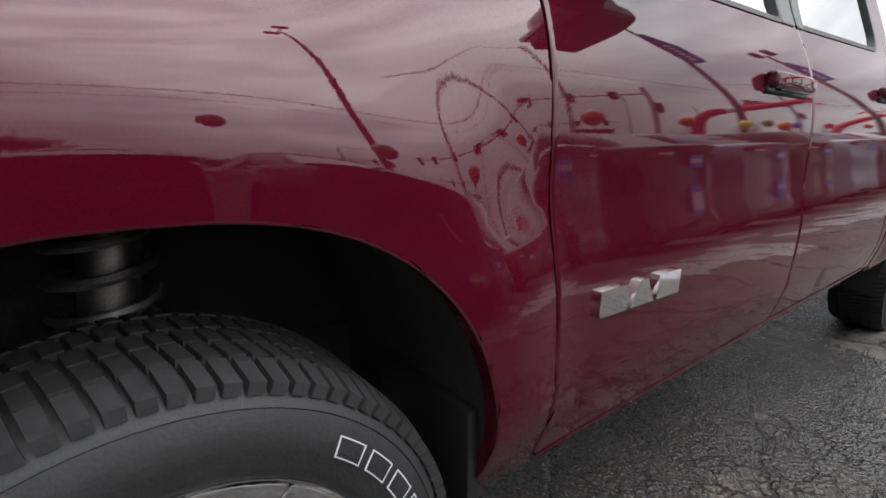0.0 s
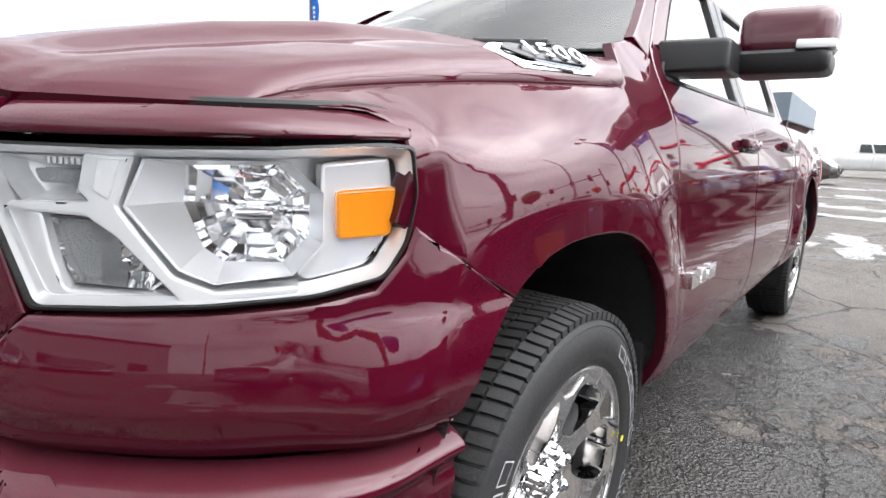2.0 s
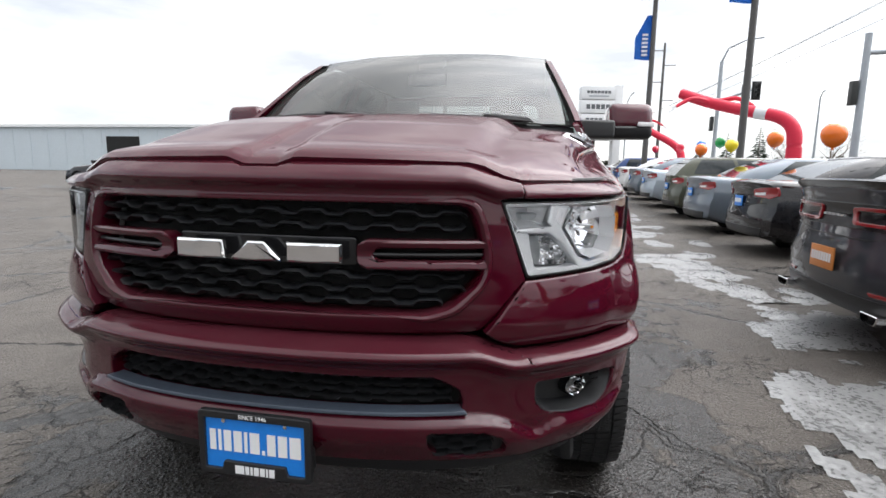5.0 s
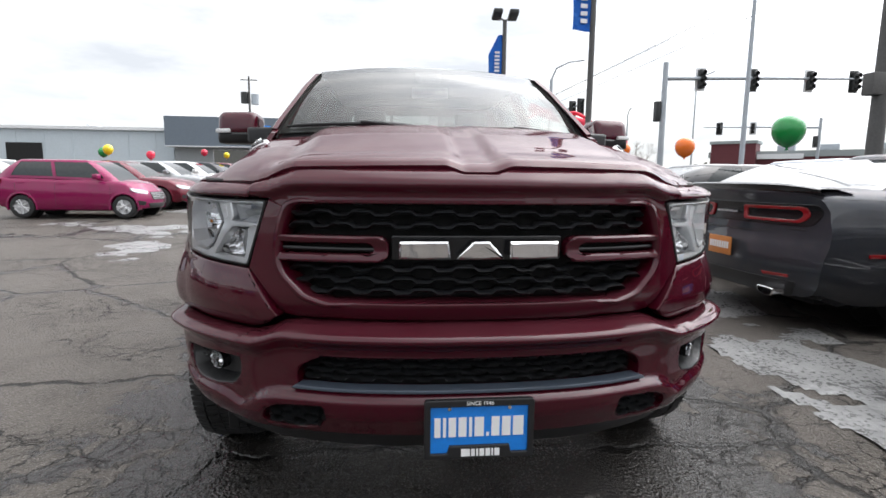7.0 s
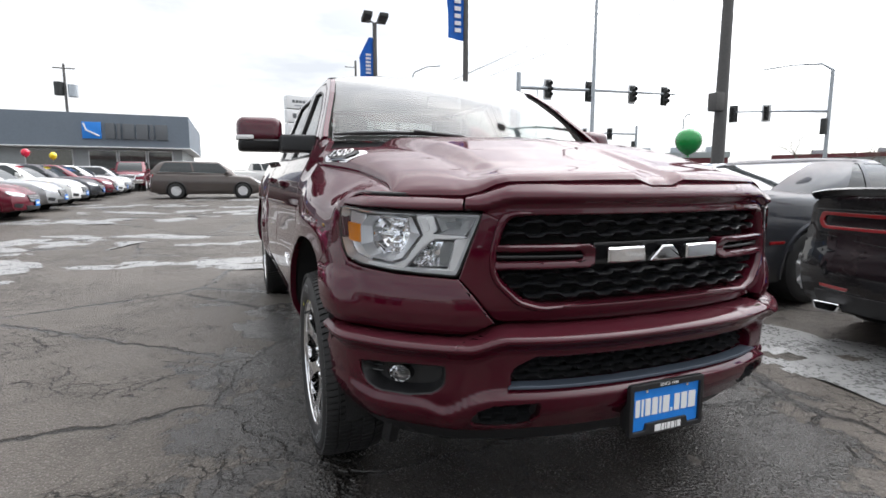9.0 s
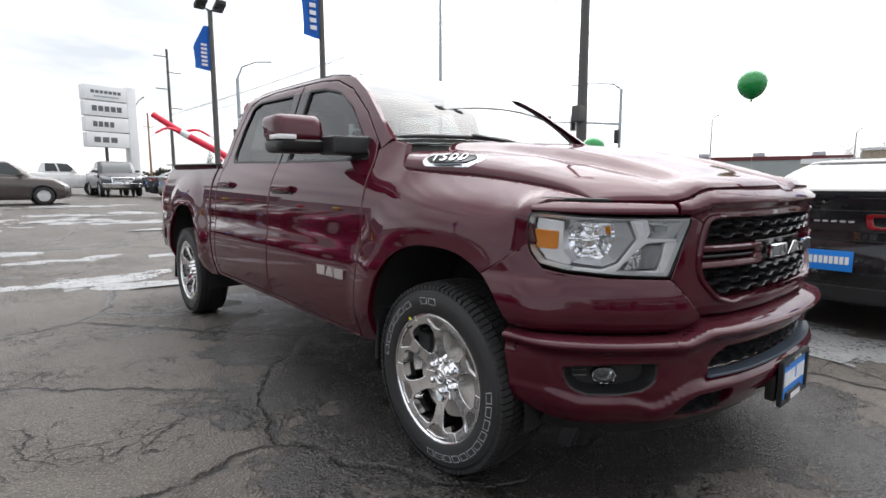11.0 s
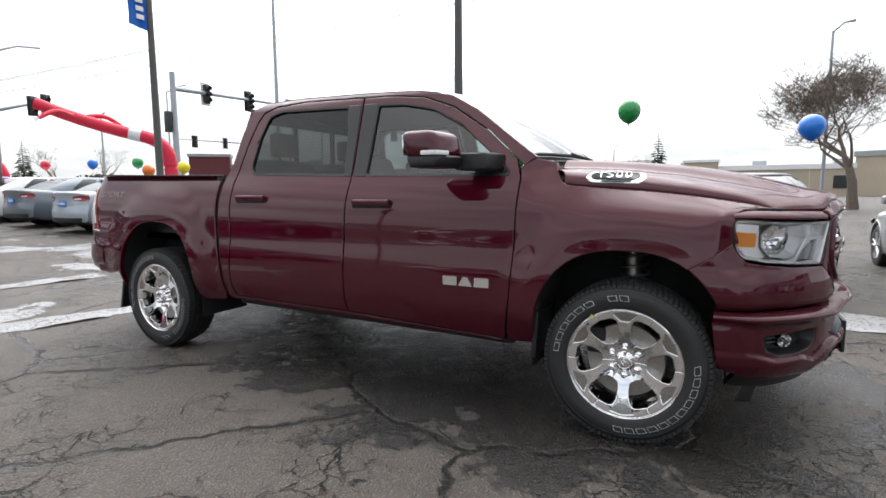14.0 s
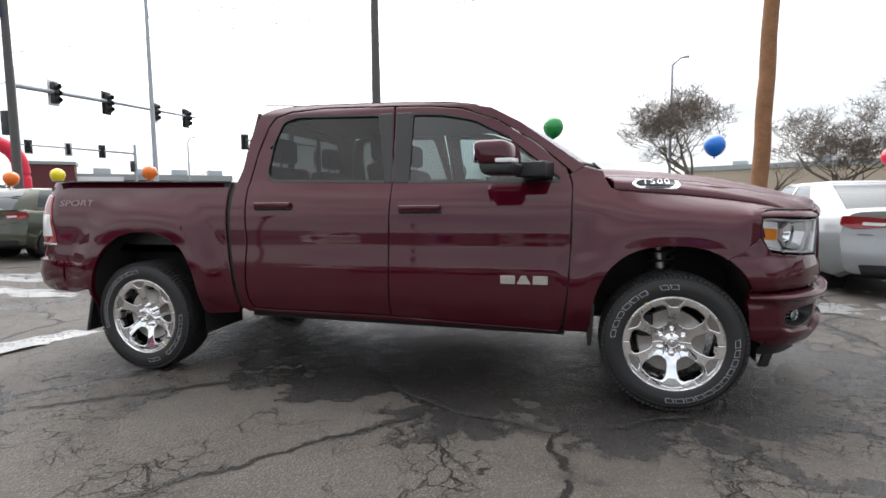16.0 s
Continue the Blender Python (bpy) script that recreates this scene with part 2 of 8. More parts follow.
def ground_material():
    m = bpy.data.materials.new("wet_asphalt")
    m.use_nodes = True
    n, l = m.node_tree.nodes, m.node_tree.links
    b = n["Principled BSDF"]
    co = n.new("ShaderNodeTexCoord")

    def tex(kind, scale, detail=8, rough=0.6, vec=None):
        t = n.new(kind)
        t.inputs["Scale"].default_value = scale
        if kind == "ShaderNodeTexNoise":
            t.inputs["Detail"].default_value = detail
            t.inputs["Roughness"].default_value = rough
        l.new(vec or co.outputs["Object"], t.inputs["Vector"])
        return t

    def ramp(src, a, c, lo=0.0, hi=1.0):
        r = n.new("ShaderNodeMapRange")
        r.interpolation_type = "SMOOTHSTEP"
        r.inputs["From Min"].default_value, r.inputs["From Max"].default_value = a, c
        r.inputs["To Min"].default_value, r.inputs["To Max"].default_value = lo, hi
        l.new(src, r.inputs["Value"])
        return r.outputs[0]

    def mul(p, q, op="MULTIPLY"):
        k = n.new("ShaderNodeMath")
        k.operation = op
        for i, s in enumerate((p, q)):
            if isinstance(s, (int, float)):
                k.inputs[i].default_value = s
            else:
                l.new(s, k.inputs[i])
        return k.outputs[0]

    def mix(f, c1, c2):
        k = n.new("ShaderNodeMixRGB")
        l.new(f, k.inputs["Fac"])
        for i, s in ((1, c1), (2, c2)):
            if isinstance(s, tuple):
                k.inputs[i].default_value = (*s, 1)
            else:
                l.new(s, k.inputs[i])
        return k.outputs[0]

    warp = tex("ShaderNodeTexNoise", 2.2, 5)
    wv = n.new("ShaderNodeVectorMath")
    wv.operation = "MULTIPLY_ADD"
    wv.inputs[1].default_value = (0.35, 0.35, 0.0)
    l.new(warp.outputs["Color"], wv.inputs[0])
    l.new(co.outputs["Object"], wv.inputs[2])
    big = tex("ShaderNodeTexNoise", 0.33, 7, 0.55)
    mid = tex("ShaderNodeTexNoise", 1.5, 8, 0.65)
    fine = tex("ShaderNodeTexNoise", 95, 3, 0.7)
    grit = tex("ShaderNodeTexVoronoi", 75)
    # long cracks and alligator cracks
    def crack(scale, width, vec):
        v = n.new("ShaderNodeTexVoronoi")
        v.feature = "DISTANCE_TO_EDGE"
        v.inputs["Scale"].default_value = scale
        l.new(vec, v.inputs["Vector"])
        return ramp(v.outputs["Distance"], width * 0.3, width, 1.0, 0.0)
    c_long = mul(crack(0.42, 0.011, wv.outputs[0]), ramp(mid.outputs["Fac"], 0.36, 0.44))
    c_small = mul(crack(8.5, 0.034, wv.outputs[0]), ramp(tex("ShaderNodeTexNoise", 0.55, 4).outputs["Fac"], 0.475, 0.53))
    c_mid = mul(crack(2.1, 0.013, wv.outputs[0]), ramp(tex("ShaderNodeTexNoise", 0.6, 4, vec=wv.outputs[0]).outputs["Fac"], 0.47, 0.53))
    broken = ramp(tex("ShaderNodeTexNoise", 5.5, 5, 0.7).outputs["Fac"], 0.40, 0.50)
    c_long = mul(c_long, ramp(tex("ShaderNodeTexNoise", 3.0, 5, 0.7).outputs["Fac"], 0.36, 0.42))
    cracks = mul(c_long, mul(mul(c_small, c_mid, "MAXIMUM"), broken), "MAXIMUM")
    # short ragged pits strung along the broken cracks
    pitn = n.new("ShaderNodeMapping")
    pitn.inputs["Rotation"].default_value = (0, 0, 0.5)
    pitn.inputs["Scale"].default_value = (5.0, 15.0, 1.0)
    l.new(wv.outputs[0], pitn.inputs[0])
    pits = mul(ramp(tex("ShaderNodeTexNoise", 1.0, 6, 0.7, pitn.outputs[0]).outputs["Fac"], 0.655, 0.685), ramp(tex("ShaderNodeTexNoise", 0.7, 4).outputs["Fac"], 0.46, 0.56))
    cracks = mul(cracks, mul(pits, 0.85), "MAXIMUM")
    speck = tex("ShaderNodeTexNoise", 38, 4, 0.75)
    col = mix(ramp(mid.outputs["Fac"], 0.30, 0.72), (0.080, 0.070, 0.060), (0.130, 0.115, 0.100))
    # dark damp seams that follow the long cracks, with ragged edges
    worn = ramp(mul(mid.outputs["Fac"], mul(speck.outputs["Fac"], 0.16), "ADD"), 0.640, 0.665)
    col = mix(mul(worn, 0.35), col, (0.095, 0.086, 0.078))
    v_seam = n.new("ShaderNodeTexVoronoi")
    v_seam.feature = "DISTANCE_TO_EDGE"
    v_seam.inputs["Scale"].default_value = 0.42
    l.new(wv.outputs[0], v_seam.inputs["Vector"])
    ragged = mul(v_seam.outputs["Distance"], mul(tex("ShaderNodeTexNoise", 9.0, 6, 0.75).outputs["Fac"], 0.11), "ADD")
    seam = mul(ramp(ragged, 0.070, 0.078, 1.0, 0.0), ramp(tex("ShaderNodeTexNoise", 0.9, 3).outputs["Fac"], 0.44, 0.52))
    col = mix(ramp(grit.outputs["Distance"], 0.05, 0.40, 0.5, 0.0), col, (0.38, 0.35, 0.33))
    col = mix(ramp(speck.outputs["Fac"], 0.52, 0.70, 0.0, 0.65), col, (0.060, 0.054, 0.049))
    # dark wet asphalt in a ragged oval round and under the truck, and damp hollows elsewhere
    px_ = n.new("ShaderNodeMapping")
    px_.inputs["Location"].default_value = (0.33, -0.17, 0.0)
    px_.inputs["Scale"].default_value = (0.34, 0.62, 1.0)
    l.new(wv.outputs[0], px_.inputs[0])
    ln = n.new("ShaderNodeVectorMath")
    ln.operation = "LENGTH"
    l.new(px_.outputs[0], ln.inputs[0])
    wet_oval = ramp(mul(ln.outputs["Value"], mul(mid.outputs["Fac"], 2.6), "ADD"), 2.22, 2.33, 1.0, 0.0)
    damp = ramp(mul(big.outputs["Fac"], mul(mid.outputs["Fac"], 0.45), "ADD"), 0.87, 0.89)
    wet = mul(mul(wet_oval, damp, "MAXIMUM"), mul(seam, 0.72), "MAXIMUM")
    col = mix(mul(wet, 0.90), col, (0.016, 0.0145, 0.0135))
    l.new(ramp(wet, 0.0, 1.0, 0.25, 0.5), b.inputs["Specular IOR Level"])
    col = mix(mul(wet, ramp(grit.outputs["Distance"], 0.05, 0.32, 0.30, 0.0)), col, (0.16, 0.15, 0.14))
    col = mix(mul(cracks, 0.92), col, (0.012, 0.011, 0.010))
    l.new(col, b.inputs["Base Color"])
    rough = mul(ramp(fine.outputs["Fac"], 0.3, 0.7, 0.44, 0.66), mul(wet, ramp(mid.outputs["Fac"], 0.35, 0.65, 0.30, 0.42)), "SUBTRACT")
    l.new(rough, b.inputs["Roughness"])
    h = mul(mul(fine.outputs["Fac"], 0.6), mul(grit.outputs["Distance"], 1.1), "ADD")
    h = mul(h, mul(speck.outputs["Fac"], 1.3), "ADD")
    h = mul(h, mul(worn, -0.5), "ADD")
    h = mul(h, mul(cracks, -2.4), "ADD")
    h = mul(h, ramp(wet, 0.0, 1.0, 1.0, 0.55))
    bp = n.new("ShaderNodeBump")
    bp.inputs["Strength"].default_value = 1.0
    bp.inputs["Distance"].default_value = 0.010
    l.new(h, bp.inputs["Height"])
    l.new(bp.outputs[0], b.inputs["Normal"])
    return m


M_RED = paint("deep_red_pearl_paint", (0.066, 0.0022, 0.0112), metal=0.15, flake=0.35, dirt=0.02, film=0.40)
M_BLACK = mat("satin_black_plastic", (0.012, 0.012, 0.013), 0.42, bump=0.12, bscale=400, vary=0.3, vscale=8)
M_GLOSSBLACK = mat("gloss_black_plastic", (0.010, 0.010, 0.011), 0.16, vary=0.2)
M_MESH = mat("dark_grille_plastic", (0.014, 0.0145, 0.016), 0.33, vary=0.25, vscale=10)
M_DARK = mat("underbody_dark", (0.008, 0.008, 0.008), 0.8, bump=0.4, bscale=40, vary=0.4)
M_LINER = mat("fibre_wheel_liner", (0.012, 0.012, 0.012), 0.95, bump=0.8, bscale=160, vary=0.5, vscale=14)
M_SEAL = mat("rubber_seal", (0.010, 0.010, 0.010), 0.55)
M_TYRE = mat("tyre_rubber", (0.018, 0.018, 0.0185), 0.62, vary=0.35, vscale=9, bump=0.15, bscale=180, rvary=0.12)
M_CHROME = mat("polished_chrome", (0.82, 0.82, 0.83), 0.05, 1.0, rvary=0.025, vscale=12)
M_ALLOY = mat("bright_machined_alloy", (0.88, 0.88, 0.89), 0.045, 1.0, vary=0.04, vscale=14, rvary=0.02)
M_ALLOYG = mat("grey_alloy", (0.42, 0.41, 0.40), 0.2, 1.0, vary=0.1, vscale=14)
M_REFL = mat("lamp_reflector_chrome", (0.95, 0.95, 0.96), 0.06, 1.0)
M_SATIN = mat("satin_silver_lamp_trim", (0.95, 0.96, 0.97), 0.26, 0.55, vary=0.04)
M_SCREEN = glass("hazed_windscreen_glass", (0.86, 0.93, 0.89), 0.72, ior=1.62, haze=0.05)
M_GLASS = glass("clear_car_glass", (0.80, 0.95, 0.95), 0.50, ior=1.8)
M_TINT = glass("privacy_tinted_glass", (0.55, 0.60, 0.60), 0.36)
M_LENS = glass("clear_lamp_lens", (0.99, 0.995, 1.0), 0.99)
M_AMBER = mat("amber_lens", (0.85, 0.28, 0.015), 0.12, coat=1.0)
M_REDLENS = mat("red_tail_lens", (0.24, 0.005, 0.008), 0.12, coat=1.0)
M_WHITELENS = mat("white_lens", (0.72, 0.72, 0.72), 0.15, coat=1.0)
M_WHITE = mat("white_print", (0.78, 0.78, 0.78), 0.5)
M_BLUE = mat("plate_blue", (0.012, 0.20, 0.66), 0.38, vary=0.08)
M_INTERIOR = mat("dark_cabin_trim", (0.030, 0.029, 0.028), 0.75, bump=0.2, bscale=200, vary=0.2)
M_DISC = mat("brake_disc_steel", (0.32, 0.30, 0.28), 0.4, 0.9, vary=0.3, vscale=20)
M_GREY = mat("blue_grey_strip", (0.06, 0.075, 0.10), 0.4, vary=0.15)
M_GROUND = ground_material()


# ---- small builders ----
def finish(name, bm, material, parent=None, label="", angle=35.0, smooth=True):
    me = bpy.data.meshes.new(name)
    bm.to_mesh(me)
    bm.free()
    if smooth:
        me.polygons.foreach_set("use_smooth", [True] * len(me.polygons))
        me.set_sharp_from_angle(angle=radians(angle))
    if "skin" in me.attributes:
        vals = np.zeros(len(me.vertices) * 3, dtype=np.float32)
        me.attributes["skin"].data.foreach_get("vector", vals)
        vals = vals.reshape(-1, 3)
        idx = np.zeros(len(me.loops), dtype=np.int32)
        me.loops.foreach_get("vertex_index", idx)
        me.normals_split_custom_set(vals[idx].tolist())
        me.attributes.remove(me.attributes["skin"])
    for m in (material if isinstance(material, (list, tuple)) else (material,)):
        me.materials.append(m)
    ob = new(name, me)
    if parent:
        ob.parent = parent
    if label:
        ob["label"] = label
    return ob


def part(name, bm, material, parent, label="", angle=35.0):
    return finish(name, bm, material, parent, label, angle)


def thing(name, label, category, m=None, group="", kind=""):
    ob = new(name)
    ob.empty_display_size = 0.2
    if m is not None:
        ob.matrix_basis = m
    return tagged(ob, label, category, group, kind)


def box(bm, lo, hi, bevel=0.0, seg=2):
    r = bmesh.ops.create_cube(bm, size=1.0)
    for v in r["verts"]:
        for i in range(3):
            v.co[i] = lo[i] + (v.co[i] + 0.5) * (hi[i] - lo[i])
    if bevel:
        es = {e for v in r["verts"] for e in v.link_edges}
        bmesh.ops.bevel(bm, geom=list(es), offset=bevel, segments=seg, profile=0.6, affect="EDGES")
    return bm


def tube(bm, pts, radii, n=12, cap=True):
    """A round tube along points."""
    pts = [Vector(p) for p in pts]
    if not isinstance(radii, (list, tuple)):
        radii = [radii] * len(pts)
    rings = []
    up = Vector((0, 0, 1))
    for i, p in enumerate(pts):
        d = (pts[min(i + 1, len(pts) - 1)] - pts[max(i - 1, 0)]).normalized()
        a = d.cross(up)
        if a.length < 0.05:
            a = d.cross(Vector((1, 0, 0)))
        a.normalize()
        c = d.cross(a).normalized()
        rings.append([bm.verts.new(p + radii[i] * (math.cos(2 * math.pi * k / n) * a + math.sin(2 * math.pi * k / n) * c)) for k in range(n)])
    for r, s in zip(rings, rings[1:]):
        for k in range(n):
            bm.faces.new((r[k], r[(k + 1) % n], s[(k + 1) % n], s[k]))
    if cap:
        bm.faces.new(rings[0][::-1])
        bm.faces.new(rings[-1])
    return bm


def lathe(bm, prof, n=48, axis="y", closed=False):
    """Turns a profile of (radius, along) about an axis."""
    rings = []
    for k in range(n):
        a = 2 * math.pi * k / n
        ring = []
        for r, h in prof:
            c = (r * math.cos(a), h, r * math.sin(a)) if axis == "y" else (r * math.cos(a), r * math.sin(a), h)
            ring.append(bm.verts.new(c))
        rings.append(ring)
    for k in range(n):
        p, q = rings[k], rings[(k + 1) % n]
        for i in range(len(prof) - 1):
            bm.faces.new((p[i], p[i + 1], q[i + 1], q[i]))
    bmesh.ops.recalc_face_normals(bm, faces=bm.faces[:])
    return bm


def spline(pts, n=8, closed=False):
    """Catmull-Rom through 2-D or 3-D points."""
    P = [Vector((*p, 0)) if len(p) == 2 else Vector(p) for p in pts]
    out = []
    m = len(P)
    for i in range(m if closed else m - 1):
        p0, p1, p2, p3 = (P[(i + k - 1) % m] if closed else P[min(max(i + k - 1, 0), m - 1)] for k in range(4))
        for j in range(n):
            t = j / n
            out.append(0.5 * (2 * p1 + (p2 - p0) * t + (2 * p0 - 5 * p1 + 4 * p2 - p3) * t * t + (3 * p1 - p0 - 3 * p2 + p3) * t ** 3))
    if not closed:
        out.append(P[-1])
    return [(v.x, v.y) if len(pts[0]) == 2 else (v.x, v.y, v.z) for v in out]


def rounded(pts, r=0.02, n=4):
    """Rounds the corners of a polygon."""
    out = []
    m = len(pts)
    for i in range(m):
        a, b, c = Vector(pts[i - 1]), Vector(pts[i]), Vector(pts[(i + 1) % m])
        da, dc = (a - b), (c - b)
        k = min(r, da.length * 0.45, dc.length * 0.45)
        s, e = b + da.normalized() * k, b + dc.normalized() * k
        for j in range(n + 1):
            t = j / n
            out.append(tuple((1 - t) ** 2 * s + 2 * t * (1 - t) * b + t * t * e))
    return out


def sheet(outline, fn, du=0.05, dv=0.05, edge=0.007, drop=0.004, flange=0.025, hole=None):
    """A bent body panel: a flat outline in (u, v) is cut into a net, its edge is rounded and turned in, and fn(u, v, depth) gives the place."""
    pts = list(outline)
    area = sum(pts[i - 1][0] * pts[i][1] - pts[i][0] * pts[i - 1][1] for i in range(len(pts)))
    if area < 0:
        pts.reverse()
    for h in (hole or ()):
        h = list(h)
        ha = sum(h[i - 1][0] * h[i][1] - h[i][0] * h[i - 1][1] for i in range(len(h)))
        if ha > 0:
            h.reverse()
        _, i, j = min(((Vector(p) - Vector(q)).length, i, j) for i, p in enumerate(pts) for j, q in enumerate(h))
        p, q = Vector(pts[i]), Vector(h[j])
        d = (q - p).normalized()
        s = Vector((-d.y, d.x)) * 0.0002
        pts = pts[:i] + [tuple(p + s)] + [tuple(q + s)] + h[j + 1:] + h[:j] + [tuple(q - s)] + [tuple(p - s)] + pts[i + 1:]
    bm = bmesh.new()
    lay = bm.verts.layers.float_vector.new("skin")
    bm.faces.new([bm.verts.new((u, v, 0)) for u, v in pts])
    us, vs = [p[0] for p in pts], [p[1] for p in pts]
    for lo, hi, step, ax in ((min(us), max(us), du, 0), (min(vs), max(vs), dv, 1)):
        k = max(1, round((hi - lo) / step))
        for i in range(1, k):
            co = [0, 0, 0]
            co[ax] = lo + (hi - lo) * i / k + 1e-5
            no = [0, 0, 0]
            no[ax] = 1
            bmesh.ops.bisect_plane(bm, geom=bm.verts[:] + bm.edges[:] + bm.faces[:], dist=1e-6, plane_co=co, plane_no=no)
    if hole:
        bmesh.ops.remove_doubles(bm, verts=bm.verts[:], dist=0.0007)
    if edge:
        bmesh.ops.inset_region(bm, faces=bm.faces[:], thickness=edge, use_even_offset=False, use_boundary=True)
    rim = [e for e in bm.edges if e.is_boundary]
    low = {v for e in rim for v in e.verts}
    ext = bmesh.ops.extrude_edge_only(bm, edges=rim)
    deep = {v for v in ext["geom"] if isinstance(v, bmesh.types.BMVert)}
    uv = {}
    for v in bm.verts:
        d = flange if v in deep else drop if v in low else 0.0
        uv[v] = None if d else (v.co.x, v.co.y)
        v.co = fn(v.co.x, v.co.y, d)
    # true surface normals, so that reflections run cleanly over the net
    bm.normal_update()
    e = 0.012
    for v in bm.verts:
        if uv[v]:
            u, w = uv[v]
            n = (fn(u + e, w, 0.0) - fn(u - e, w, 0.0)).cross(fn(u, w + e, 0.0) - fn(u, w - e, 0.0)).normalized()
            c = n.dot(v.normal)
            if abs(c) > 0.85:
                v[lay] = n if c > 0 else -n
    return bm


def text_bm(s, size, depth=0.002):
    """Letters in the built-in font as a mesh in the x-y plane, centred."""
    cu = bpy.data.curves.new("letters", "FONT")
    cu.body, cu.size, cu.extrude = s, size, depth
    cu.align_x, cu.align_y = "CENTER", "CENTER"
    ob = bpy.data.objects.new("letters", cu)
    me = ob.to_mesh()
    bm = bmesh.new()
    bm.from_mesh(me)
    ob.to_mesh_clear()
    bpy.data.objects.remove(ob)
    bpy.data.curves.remove(cu)
    return bm


def smooth01(a, b, x):
    t = min(1.0, max(0.0, (x - a) / (b - a)))
    return t * t * (3 - 2 * t)


# ---- ground: one sheet to the horizon, the lot rises gently away from the truck ----
def soft(x):
    return x if x > 30 else math.log1p(math.exp(x))


def lot_height(x, y):
    a = 0.035 * soft((-x - 9.0) * 0.7) / 0.7
    b = 0.030 * soft((y - 4.0) * 1.0)
    return max(0.0, 0.6 * math.tanh((a + 0.6 * math.tanh(b / 0.6) * 0.6) / 0.6) - 0.004)


def build_ground():
    bm = bmesh.new()
    xs = [-1600, -700, -300, -150, -100, -80, -60] + [-60 + 2 * i for i in range(1, 29)] + [-2, 0, 2, 4, 8, 15, 30, 60, 150, 400, 1200]
    ys = [-1400, -600, -250, -100, -50, -25, -12, -6, -3, 0, 2, 3, 4, 5, 6, 8, 10, 12, 14, 16, 18, 20, 25, 30, 40, 60, 90, 150, 300, 700, 1500]
    vs = [[bm.verts.new((x, y, lot_height(x, y))) for y in ys] for x in xs]
    for i in range(len(xs) - 1):
        for j in range(len(ys) - 1):
            bm.faces.new((vs[i][j], vs[i + 1][j], vs[i + 1][j + 1], vs[i][j + 1]))
    ob = finish("ground", bm, M_GROUND)
    tagged(ob, "wet dark cracked asphalt of the car lot", "ground", kind="structure")


build_ground()

# ---- the pickup: x forward from the front axle, y to its left, z up ----
truck = thing("pickup_truck", "deep red crew-cab pickup truck with chrome wheels on wet asphalt", "pickup truck")
PROFILE = ((0.25, 0.97), (0.43, 1.012), (0.50, 1.038), (0.585, 1.058), (0.605, 1.064), (0.70, 1.0665), (0.78, 1.066), (0.82, 1.0635), (0.88, 1.056), (0.935, 1.047), (0.955, 1.0455),
           (1.05, 1.043), (1.14, 1.034), (1.22, 1.015), (1.29, 0.985), (1.34, 0.958), (1.38, 0.932), (1.90, 0.722), (2.0, 0.60))
PZ = [0.25 + 0.005 * k for k in range(351)]
RAW = [float(np.interp(z, [p[0] for p in PROFILE], [p[1] for p in PROFILE])) for z in PZ]
KERN = [math.exp(-(k / 5.0) ** 2 / 2) for k in range(-14, 15)]
PY = [sum(w * RAW[min(max(i + k - 14, 0), 350)] for k, w in enumerate(KERN)) / sum(KERN) for i in range(351)]
FLARE = 0.032
ARCHES = ((0.0, 0.45, 0.452, 0.520), (-3.62, 0.45, 0.475, 0.585))


def arch_q(x, z, k):
    cx, cz, a, b = ARCHES[k]
    return ((abs(x - cx) / a) ** 2.4 + (max(0.0, z - cz) / b) ** 2.4) ** (1 / 2.4)


def side_y(x, z):
    y = float(np.interp(z, PZ, PY))
    if z < 1.60:
        y -= 0.036 * smooth01(-0.15, 0.5, x)
        y -= 0.045 * smooth01(1.15, 1.34, z) * smooth01(-0.6, -0.1, x)
        for k in (0, 1):
            q = arch_q(x, z, k)
            y += FLARE * (1 - smooth01(1.10, 1.56, q)) * smooth01(0.40, 0.6, z)
    return y


def side(s):
    def fn(x, z, d=0.0):
        y = side_y(x, z) - d
        if x < -4.42:
            a = min((-4.42 - x) / 0.32, 1.45)
            return Vector((-4.42 - 0.29 * math.sin(a) + d * math.sin(a) * 0.6, s * (y - 0.20 * (1 - math.cos(a))), z))
        return Vector((x, s * y, z))
    return fn


NOSE = spline([(0.985, 0.0), (0.978, 0.2), (0.945, 0.42), (0.868, 0.64), (0.790, 0.765), (0.700, 0.872), (0.595, 0.953), (0.470, 0.998), (0.33, 1.016), (0.18, 1.030)], 10)
NU = [0.0]
for p_, q_ in zip(NOSE, NOSE[1:]):
    NU.append(NU[-1] + math.hypot(q_[0] - p_[0], q_[1] - p_[1]))
NX, NY = [p[0] for p in NOSE], [p[1] for p in NOSE]


